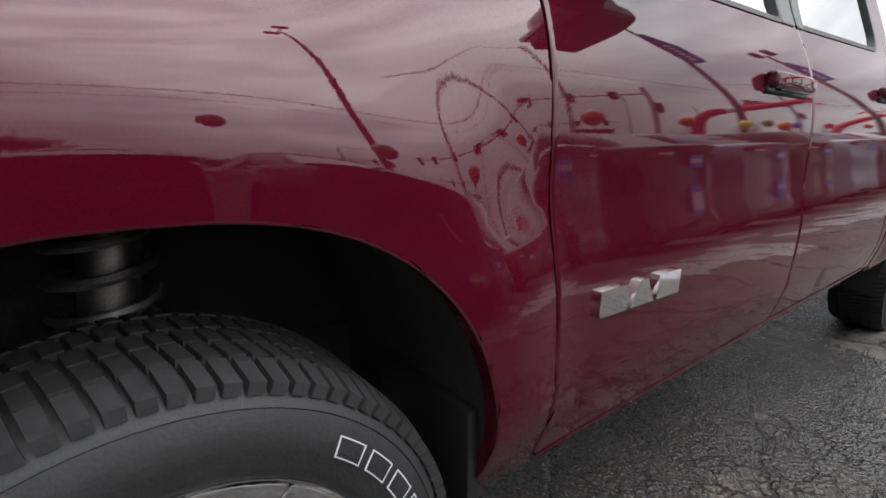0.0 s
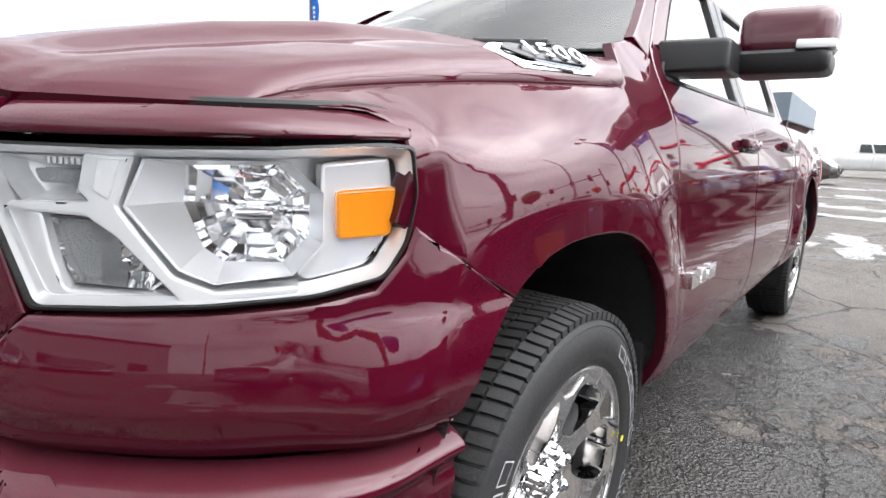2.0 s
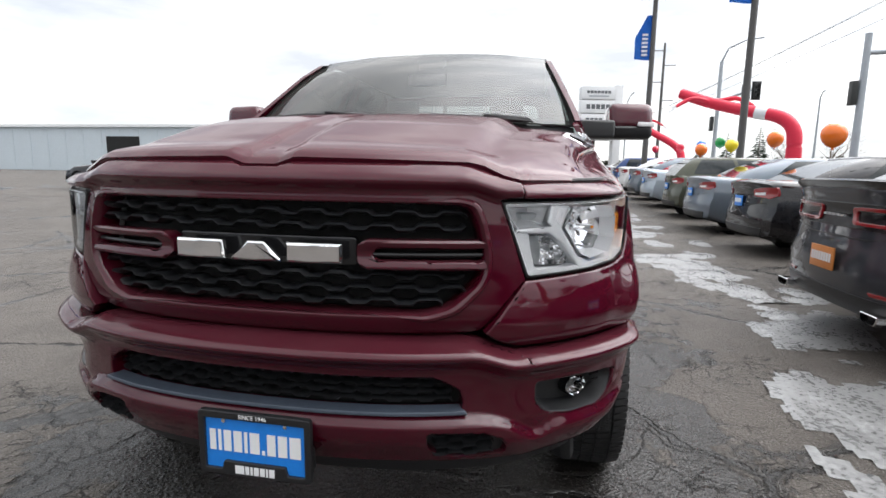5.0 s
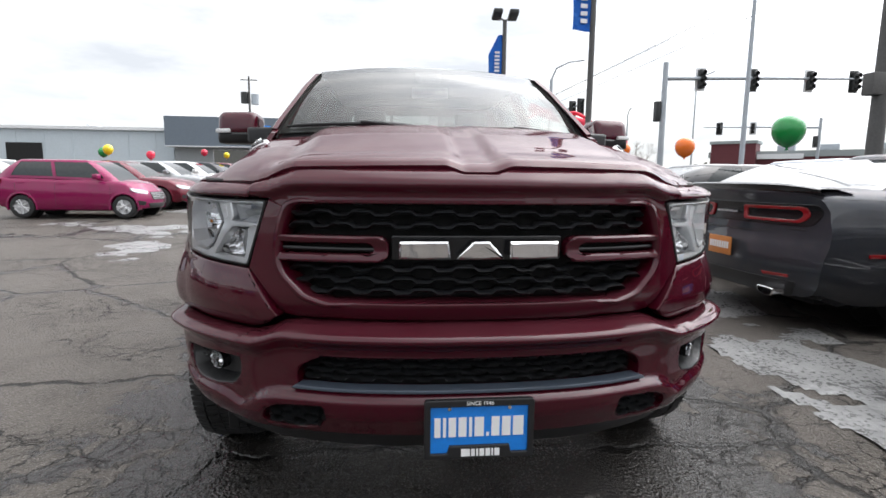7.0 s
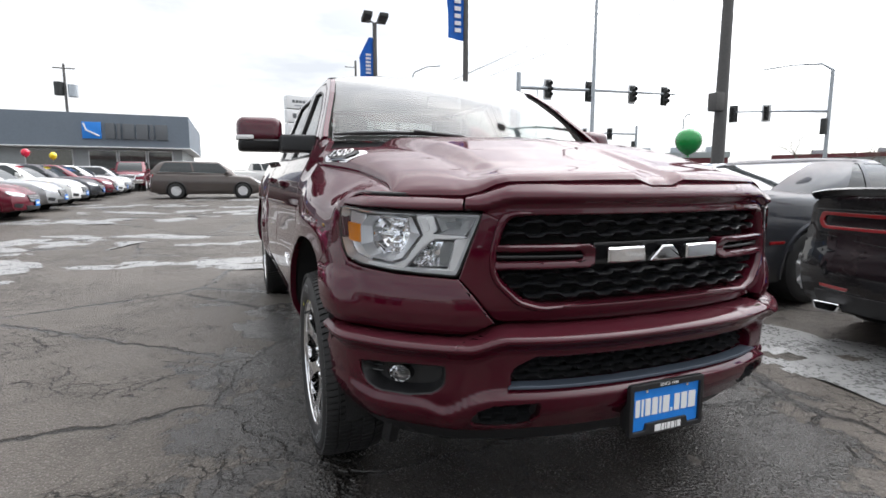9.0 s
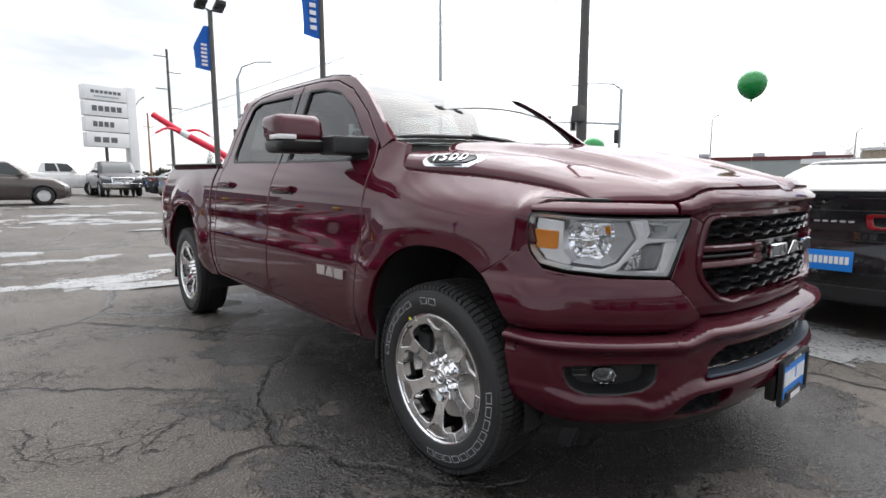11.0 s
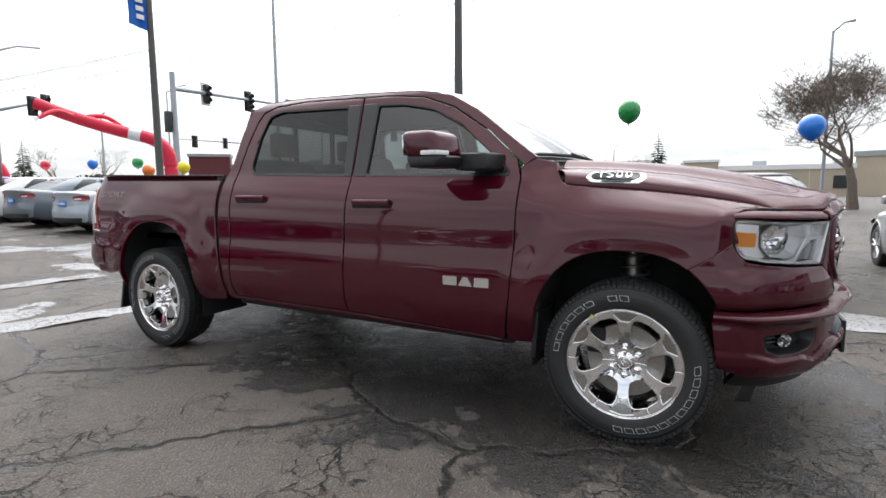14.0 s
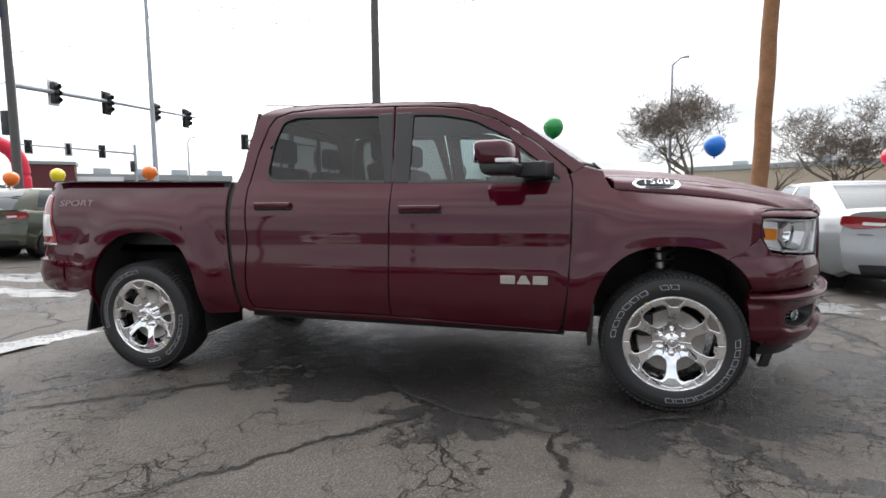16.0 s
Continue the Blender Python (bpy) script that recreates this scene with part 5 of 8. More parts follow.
def cab_and_glass():
    # windscreen
    def ws(u, v, d=0.0):
        w = 0.885 + (0.700 - 0.885) * v
        y = u * w
        x0, x1 = -0.365 - 0.20 * u * u, -1.165 - 0.035 * u * u
        z0, z1 = 1.440 - 0.012 * u * u, 1.925 - 0.040 * u * u
        x, z = x0 + (x1 - x0) * v, z0 + (z1 - z0) * v
        k = math.sin(math.pi * v) * 0.035
        return Vector((x + k * 0.5 - d * 0.5, y, z + k - d * 0.8))
    g = part("windscreen", sheet([(-1, 0), (1, 0), (1, 1), (-1, 1)], ws, 0.08, 0.08, 0, 0, 0.004), M_SCREEN, truck, "laminated windscreen reflecting the sky")
    g.visible_shadow = False
    for o in ([(-1.0, 0.0), (1.0, 0.0), (1.0, 0.055), (-1.0, 0.055)], [(-1.0, 0.955), (1.0, 0.955), (1.0, 1.0), (-1.0, 1.0)], [(0.965, 0.0), (1.0, 0.0), (1.0, 1.0), (0.965, 1.0)], [(-1.0, 0.0), (-0.965, 0.0), (-0.965, 1.0), (-1.0, 1.0)]):
        part("frit_band", sheet(o, lambda u, v, d: ws(u, v, d + 0.008), 0.06, 0.06, 0, 0, 0.002), M_SEAL, g)
    part("sensor_housing", sheet(rounded([(-0.13, 0.97), (0.13, 0.97), (0.10, 0.84), (-0.10, 0.84)], 0.03), lambda u, v, d: ws(u, v, d + 0.02), 0.06, 0.06, 0.01, 0.005, 0.05), M_INTERIOR, g)
    for e in (1, -1):
        bm = bmesh.new()
        tube(bm, [ws(e * 1.0, -0.04 + 1.02 * k / 12, 0.006) for k in range(13)], 0.008, 8)
        part("windscreen_seal", bm, M_SEAL, g)
    # roof
    bm = bmesh.new()
    rows_ = []
    RX, RZ = (-0.897, -1.087, -1.20, -1.359, -1.784, -2.395, -2.72, -2.815), (1.746, 1.852, 1.878, 1.905, 1.930, 1.948, 1.938, 1.89)
    for i in range(29):
        v = i / 28
        row = []
        for j in range(33):
            u = -1 + j / 16
            x = (-1.165 - 0.035 * u * u) + v * (-2.86 + 1.165 + 0.07 * u * u)
            ze = float(np.interp(-x, [-q for q in RX], RZ))
            ye = side_y(x, ze) - 0.002
            crown = 0.046 * (1 - u * u) * smooth01(0, 0.12, 1.02 - v)
            ze2 = ze + 0.004
            z = ze2 + crown - 0.012 * smooth01(0.86, 1.0, v)
            if 0.2 < abs(u) < 0.8:
                z += 0.004 * math.sin((abs(u) - 0.2) / 0.6 * math.pi)
            row.append(bm.verts.new((x, u * ye, z)))
        rows_.append(row)
    for a, b in zip(rows_, rows_[1:]):
        for j in range(32):
            bm.faces.new((a[j], b[j], b[j + 1], a[j + 1]))
    bmesh.ops.recalc_face_normals(bm, faces=bm.faces[:])
    part("roof", bm, M_RED, truck)
    # rear wall of the cab and its window
    rear = [(-0.93, 1.0), (-0.925, 1.38), (-0.72, 1.90), (0.72, 1.90), (0.925, 1.38), (0.93, 1.0)]
    hole = rounded([(-0.72, 1.45), (-0.62, 1.80), (0.62, 1.80), (0.72, 1.45)], 0.04)
    def back(y, z, d=0.0):
        return Vector((-2.875 + 0.06 * max(0, z - 1.4) + d, y, z))
    part("cab_back", sheet(rear, back, 0.12, 0.12, 0.004, 0.004, 0.02, [hole]), M_RED, truck)
    p = part("rear_window", sheet(hole, lambda y, z, d: back(y, z, d + 0.006), 0.2, 0.2, 0, 0, 0.004), M_TINT, truck)
    p.visible_shadow = False
    bm = bmesh.new()
    bm.free()
    for y in (-0.24, 0.24):
        part("rear_window_bar", box(bmesh.new(), (-2.87, y - 0.018, 1.45), (-2.84, y + 0.018, 1.80)), M_SEAL, truck)
    # wipers
    for y0, y1, vb in ((0.66, 0.06, -0.012), (-0.14, -0.83, 0.022)):
        bm = bmesh.new()
        pts = [ws((y0 + (y1 - y0) * k / 8) / 0.88, vb + 0.022 * math.sin(k / 8 * 2.2), -0.016) for k in range(9)]
        tube(bm, pts, [0.006] + [0.011] * 7 + [0.005], 8)
        tube(bm, [ws(y0 / 0.88 * 0.98, 0.0, -0.02), ws((y0 * 0.6 + y1 * 0.4) / 0.88, vb + 0.018, -0.03)], 0.010, 8)
        part("wiper", bm, M_BLACK, truck)
    # cowl
    part("cowl", sheet([(-0.98, -0.10), (0.98, -0.10), (0.98, 0.01), (-0.98, 0.01)], lambda u, v, d: ws(u, v, 0.02 + d) + Vector((0, 0, 0.012 if v < -0.05 else 0)), 0.08, 0.05, 0, 0, 0.01), M_BLACK, truck)
    # cabin
    bm = bmesh.new()
    box(bm, (-2.85, -0.90, 0.60), (-0.60, 0.90, 0.66))
    box(bm, (-2.80, -0.92, 0.60), (-0.65, -0.89, 1.33))
    box(bm, (-2.80, 0.89, 0.60), (-0.65, 0.92, 1.33))
    part("cabin_floor", bm, M_INTERIOR, truck)
    bm = bmesh.new()
    box(bm, (-1.05, -0.88, 1.0), (-0.52, 0.88, 1.40), 0.06, 3)
    part("dashboard", bm, M_INTERIOR, truck)
    part("headliner", sheet([(-2.75, -0.70), (-1.2, -0.70), (-1.2, 0.70), (-2.75, 0.70)], lambda x, y, d: Vector((x, y, 1.885 - 0.02 * (y / 0.7) ** 2 + d)), 0.3, 0.2, 0, 0, 0.01), mat("grey_headliner", (0.30, 0.29, 0.27), 0.9), truck)
    bm = bmesh.new()
    c = Vector((-1.22, 0.42, 1.27))
    ring = [c + Matrix.Rotation(radians(-25), 3, "Y") @ Vector((0, 0.185 * math.cos(a), 0.185 * math.sin(a))) for a in [2 * math.pi * k / 24 for k in range(25)]]
    tube(bm, ring, 0.016, 8, False)
    tube(bm, [c + Vector((0, -0.17, 0)), c + Vector((0.03, 0, -0.02)), c + Vector((0, 0.17, 0))], 0.02, 8)
    tube(bm, [c + Vector((0.03, 0, -0.02)), c + Vector((0.3, 0, -0.12))], 0.03, 8)
    part("steering_wheel", bm, M_INTERIOR, truck)
    for x, y, w in ((-1.62, 0.42, 0.27), (-1.62, -0.42, 0.27), (-2.55, 0.42, 0.33), (-2.55, -0.42, 0.33)):
        bm = bmesh.new()
        box(bm, (x - 0.26, y - w, 0.80), (x + 0.26, y + w, 0.98), 0.05, 3)
        box(bm, (x - 0.30, y - w, 0.90), (x - 0.16, y + w, 1.52), 0.06, 3)
        for v in bm.verts:
            if v.co.z > 1.0:
                v.co.x -= 0.22 * (v.co.z - 1.0) * (1 if x > -2 else 0.4)
                v.co.y = y + (v.co.y - y) * (1 - 0.35 * max(0, v.co.z - 1.25))
        seat = part("seat", bm, M_INTERIOR, truck)
        bm = bmesh.new()
        xx = x - (0.36 if x > -2 else 0.26)
        box(bm, (xx - 0.05, y - 0.13, 1.55), (xx + 0.05, y + 0.13, 1.74), 0.04, 3)
        tube(bm, [(xx, y - 0.06, 1.45), (xx, y - 0.06, 1.58)], 0.008, 6)
        tube(bm, [(xx, y + 0.06, 1.45), (xx, y + 0.06, 1.58)], 0.008, 6)
        part("headrest", bm, M_INTERIOR, seat)
    # papers stuck in the window, rear-view mirror
    bm = bmesh.new()
    box(bm, (-1.02, -0.12, 1.70), (-0.99, 0.12, 1.77), 0.012)
    part("rear_view_mirror", bm, M_GLOSSBLACK, truck)


def bed_and_rear():
    bm = bmesh.new()
    box(bm, (-4.68, -0.90, 0.88), (-2.96, 0.90, 0.93))
    box(bm, (-2.99, -0.95, 0.60), (-2.95, 0.95, 1.39))
    box(bm, (-4.62, 0.86, 0.88), (-2.96, 0.90, 1.38))
    box(bm, (-4.62, -0.90, 0.88), (-2.96, -0.86, 1.38))
    part("bed_liner", bm, M_BLACK, truck)
    part("tailgate", sheet(rounded([(-0.80, 0.93), (0.80, 0.93), (0.80, 1.42), (-0.80, 1.42)], 0.02), lambda y, z, d: Vector((-4.71 + d, y, z)), 0.2, 0.1, 0.008, 0.006, 0.05), M_RED, truck)
    bm = bmesh.new()
    for s in (1, -1):
        prev = None
        for u in [(-4.36), (-4.46), (-4.56), (-4.66), (-4.76), (-4.86)]:
            p = side(s)(u, 0.7)
            row = []
            for z, o in ((0.835, 0.0), (0.815, 0.035), (0.70, 0.045), (0.62, 0.03), (0.565, -0.02)):
                a = min(max((-4.42 - u) / 0.32, 0), 1.3)
                row.append(bm.verts.new((p.x - o * math.sin(a) - 0.02 * smooth01(-4.4, -4.7, u), p.y + s * (o * math.cos(a) - 0.035), z)))
            if prev:
                for i in range(4):
                    bm.faces.new((prev[i], prev[i + 1], row[i + 1], row[i]))
            else:
                bm.faces.new(row)
            prev = row
        if s == 1:
            keep = prev
        else:
            for i in range(4):
                bm.faces.new((keep[i], keep[i + 1], prev[i + 1], prev[i]))
    bmesh.ops.recalc_face_normals(bm, faces=bm.faces[:])
    part("rear_bumper", bm, M_RED, truck)
    # black joint between cab and bed
    for s in (1, -1):
        bm = bmesh.new()
        prev = None
        for z in (1.39, 1.3, 1.2, 1.1, 1.0, 0.9, 0.8, 0.7, 0.6, 0.5):
            y = side_y(-2.92, z) - 0.02
            x = -2.925 + 0.09 * smooth01(0.96, 0.48, z)
            row = [bm.verts.new((x - 0.035, s * y, z)), bm.verts.new((x + 0.035, s * y, z))]
            if prev:
                bm.faces.new((prev[0], prev[1], row[1], row[0]))
            prev = row
        part("cab_joint", bm, M_SEAL, truck)
    # chassis, axles, exhaust
    for y in (-0.52, 0.52):
        part("chassis_rail", box(bmesh.new(), (-4.7, y - 0.05, 0.44), (0.75, y + 0.05, 0.60), 0.01), M_DARK, truck)
    part("floor_pan", box(bmesh.new(), (-2.9, -0.85, 0.50), (-0.55, 0.85, 0.62), 0.01), M_DARK, truck)
    part("engine", box(bmesh.new(), (-0.5, -0.55, 0.50), (0.55, 0.55, 1.10), 0.04), M_DARK, truck)
    part("bed_underside", box(bmesh.new(), (-4.6, -0.70, 0.60), (-2.96, 0.70, 0.86), 0.02), M_DARK, truck)
    part("radiator", box(bmesh.new(), (0.40, -0.60, 0.42), (0.72, 0.60, 1.12), 0.02), M_DARK, truck)
    # dark backing strips added behind the panel gaps, in place of their shade
    for s in (1, -1):
        for gap_ in ([(-0.66, 0.47), (-0.53, 0.47), (-0.50, 1.00), (-0.50, 1.31), (-0.60, 1.31), (-0.60, 1.00)], [(-1.78, 0.50), (-1.66, 0.50), (-1.66, 1.33), (-1.78, 1.33)]):
            part("inner_post", sheet(gap_, lambda x, z, d: side(s)(x, z, d + 0.022), 0.06, 0.05, 0, 0, 0.01), M_SEAL, truck)
    bm = bmesh.new()
    for x in (0.0, -3.672):
        tube(bm, [(x, -0.75, 0.40), (x, -0.3, 0.38), (x, 0.3, 0.38), (x, 0.75, 0.40)], [0.05, 0.05, 0.06, 0.05], 12)
    tube(bm, [(-3.672, -0.17, 0.38), (-3.672, -0.1, 0.38), (-3.672, 0.1, 0.38), (-3.672, 0.17, 0.38)], [0.06, 0.16, 0.16, 0.06], 16)
    part("axle", bm, M_DARK, truck)
    bm = bmesh.new()
    tube(bm, [(-2.6, -0.35, 0.42), (-1.6, -0.35, 0.42), (-1.2, -0.30, 0.45)], [0.09, 0.09, 0.04], 12)
    tube(bm, [(-4.5, -0.60, 0.50), (-3.9, -0.62, 0.55), (-3.3, -0.40, 0.45), (-2.6, -0.35, 0.42)], 0.035, 10)
    part("exhaust", bm, M_DARK, truck)
    for y in (-0.66, 0.66):
        bm = bmesh.new()
        tube(bm, [(0.02, y, 0.42), (-0.02, y * 0.93, 0.95)], [0.045, 0.045], 12)
        strut = part("suspension_strut", bm, M_DISC, truck)
        turns = [k / 72 * 12 * math.pi for k in range(73)]
        part("coil_spring", tube(bmesh.new(), [(0.075 * math.cos(a), y * 0.96 + 0.075 * math.sin(a), 0.58 + 0.34 * a / (12 * math.pi)) for a in turns], 0.009, 6), M_DISC, strut)


def wheel_template():
    """Wheel about the y axis, outer face towards -y; tyre radius 0.405."""
    w = thing("wheel", "", "")
    prof = [(0.272, 0.10), (0.285, 0.118), (0.330, 0.130), (0.365, 0.128), (0.385, 0.112), (0.395, 0.095), (0.3985, 0.06), (0.4, 0.0), (0.3985, -0.06), (0.395, -0.095), (0.388, -0.110), (0.378, -0.119), (0.368, -0.124), (0.366, -0.1225), (0.350, -0.129), (0.322, -0.131), (0.318, -0.1295), (0.300, -0.128), (0.285, -0.122), (0.274, -0.112), (0.272, -0.10)]
    tyre = part("tyre", lathe(bmesh.new(), prof, 96), M_TYRE, w, "black tyre with white outlined lettering", 28)
    # tread blocks
    bm = bmesh.new()
    rng = random.Random(4)
    N = 92
    for k in range(N):
        a = 2 * math.pi * k / N
        for y0, y1, off, r0 in ((-0.122, -0.078, 0.0, 0.386), (-0.070, -0.026, 0.3, 0.397), (-0.020, 0.020, 0.6, 0.398), (0.026, 0.070, 0.3, 0.397), (0.078, 0.122, 0.0, 0.386)):
            vs_ = []
            for (ua, yy) in ((-0.36, y0), (0.36, y0), (0.36, y1), (-0.36, y1)):
                outer = abs(yy) > 0.11
                sk = 0.25 * (yy - y0) / (y1 - y0)
                t = a + (ua + off + sk) * 2 * math.pi / N
                for rr in ((r0 - 0.004, 0.398 if outer else 0.4085)):
                    vs_.append(bm.verts.new((rr * math.cos(t), yy, rr * math.sin(t))))
            b0, t0, b1, t1, b2, t2, b3, t3 = vs_
            bm.faces.new((t0, t1, t2, t3))
            for p, q, r, s_ in ((b0, b1, t1, t0), (b1, b2, t2, t1), (b2, b3, t3, t2), (b3, b0, t0, t3)):
                bm.faces.new((p, q, r, s_))
    bmesh.ops.recalc_face_normals(bm, faces=bm.faces[:])
    part("tread", bm, M_TYRE, tyre, "grooved tread blocks", 25)
    # shoulder ribs on the outer edge
    # raised white outlined bars in place of the maker's lettering
    bm = bmesh.new()

    def arc_glyph(a0, a1, r0, r1, lean=0.0):
        pts = []
        k = 4
        for i in range(k + 1):
            pts.append((r1, a0 + (a1 - a0) * i / k))
        for i in range(k + 1):
            pts.append((r0, a1 + (a0 - a1) * i / k - lean))
        pts_in = []
        ca, cr = (a0 + a1) / 2 - lean / 2, (r0 + r1) / 2
        for r, a in pts:
            pts_in.append((cr + (r - cr) * 0.86, ca + (a - ca) * 0.88))
        yf = lambda r: -0.1318 - 0.0008
        A = [bm.verts.new((r * math.cos(a), yf(r), r * math.sin(a))) for r, a in pts]
        B = [bm.verts.new((r * math.cos(a), yf(r), r * math.sin(a))) for r, a in pts_in]
        n = len(A)
        for i in range(n):
            bm.faces.new((A[i], A[(i + 1) % n], B[(i + 1) % n], B[i]))
    for start, count, step in ((radians(176), 6, -10.2), (radians(104), 2, -9.5), (radians(8), 11, -9.6)):
        for i in range(count):
            a = start + radians(step) * i
            arc_glyph(a, a + radians(step) * 0.78, 0.320, 0.3475, radians(1.2))
    for v in bm.verts:
        r = math.hypot(v.co.x, v.co.z)
        v.co.y = -(float(np.interp(r, (0.300, 0.322, 0.350, 0.366), (0.128, 0.131, 0.129, 0.1225)))) - 0.0012
    bmesh.ops.recalc_face_normals(bm, faces=bm.faces[:])
    tagged(part("tyre_lettering", bm, mat("tyre_print", (0.50, 0.51, 0.53), 0.55, vary=0.2, vscale=30), tyre, "white outlined raised marks", 60), kind="stuff")
    # rim barrel and lip
    rim = part("rim", lathe(bmesh.new(), [(0.262, 0.11), (0.255, 0.05), (0.245, -0.02), (0.250, -0.080), (0.262, -0.105), (0.2735, -0.118), (0.278, -0.120), (0.279, -0.112), (0.275, -0.10)], 72), M_ALLOY, w, "polished six-spoke alloy rim")
    # six broad spokes that flare into the rim, with a recessed grey pocket at each outer end
    WR, WY = (0.045, 0.075, 0.11, 0.16, 0.20, 0.235, 0.262, 0.272), (-0.064, -0.067, -0.079, -0.093, -0.102, -0.110, -0.1155, -0.1165)

    def polar_pts(pts, a0):
        return [(r * math.cos(a0 + radians(a)), r * math.sin(a0 + radians(a))) for r, a in pts]

    def face_at(extra):
        return lambda u, v, d=0.0: Vector((u, float(np.interp(math.hypot(u, v), WR, WY)) + extra + d, v))
    half_ = [(0.2715, 0), (0.2715, 8), (0.2715, 16), (0.2715, 23), (0.2715, 29.9), (0.236, 29.9), (0.233, 16.5), (0.222, 11.5), (0.200, 9.8), (0.160, 9.6), (0.132, 11.5), (0.112, 16.0), (0.106, 29.9), (0.075, 29.9), (0.045, 29.9)]
    for k in range(6):
        a0 = 2 * math.pi * k / 6 + math.pi / 2
        outline = polar_pts(half_ + [(r, -a) for r, a in reversed(half_) if a], a0)
        pocket_ = rounded(polar_pts([(0.213, -5.0), (0.213, 5.0), (0.226, 8.0), (0.257, 13.0), (0.262, 0), (0.257, -13.0), (0.226, -8.0)], a0), 0.004, 2)
        spoke = part("spoke", sheet(rounded(outline, 0.006, 2), face_at(0.0), 0.03, 0.03, 0.0035, 0.0025, 0.055, [pocket_]), M_ALLOY, rim)
        part("spoke_pocket", sheet(pocket_, face_at(0.007), 0.03, 0.03, 0, 0, 0.01), M_ALLOYG, spoke)
        part("lug_nut", tube(bmesh.new(), [(0.068 * math.cos(a0), -0.04, 0.068 * math.sin(a0)), (0.068 * math.cos(a0), -0.086, 0.068 * math.sin(a0)), (0.068 * math.cos(a0), -0.093, 0.068 * math.sin(a0))], [0.0150, 0.0145, 0.008], 8), M_CHROME, w)
    part("rim_lip", lathe(bmesh.new(), [(0.268, -0.090), (0.2705, -0.1155), (0.2735, -0.1195), (0.2775, -0.1185)], 72), M_ALLOY, rim)
    part("hub_cap", lathe(bmesh.new(), [(0.0, -0.090), (0.018, -0.090), (0.026, -0.088), (0.029, -0.084), (0.031, -0.092), (0.035, -0.090), (0.037, -0.080), (0.044, -0.072), (0.050, -0.064), (0.050, -0.04)], 36), M_ALLOY, w)
    bm = bmesh.new()
    tube(bm, [(-0.010, -0.0905, 0.004), (0.0, -0.0915, -0.012), (0.010, -0.0905, 0.004), (0.0, -0.0915, 0.012), (-0.010, -0.0905, 0.004)], 0.003, 6)
    part("cap_emblem", bm, M_CHROME, w)
    part("brake_disc", lathe(bmesh.new(), [(0.06, -0.035), (0.10, -0.038), (0.185, -0.038), (0.19, -0.02), (0.185, 0.0), (0.06, 0.0)], 48), M_DISC, w)
    bm = bmesh.new()
    box(bm, (-0.19, -0.062, 0.02), (-0.10, 0.02, 0.16), 0.02)
    part("brake_caliper", bm, M_DARK, w)
    bm = bmesh.new()
    tube(bm, [(-0.175, -0.10, 0.185), (-0.175, -0.128, 0.185)], 0.006, 8)
    part("valve_stem", bm, M_BLACK, w)
    bm = bmesh.new()
    box(bm, (-0.160, -0.131, 0.226), (-0.145, -0.1290, 0.237))
    part("inspection_sticker", bm, mat("yellow_sticker", (0.65, 0.60, 0.03), 0.5), w, "small yellow-green sticker")
    return w


def wheels():
    w = wheel_template()
    places = [(0.012, -0.935, 0), (-3.662, -0.930, 171), (0.012, 0.935, 121), (-3.662, 0.930, 75)]
    for k, (x, y, rot) in enumerate(places):
        turn = Matrix.Translation((x, y, 0.404)) @ (pose(0, 0, 0, 0, 0, 180) if y > 0 else Matrix()) @ pose(0, 0, 0, 0, rot, 0)
        o = w if k == 0 else copy_thing(w, turn)
        if k == 0:
            w.matrix_basis = turn
    for o in [q for q in scene.objects if q.name.split(".")[0] == "wheel"]:
        o.parent = truck
        for key in ("label", "category", "group", "kind"):
            if key in o:
                del o[key]
        o["label"] = "chrome six-spoke wheel with all-terrain tyre"


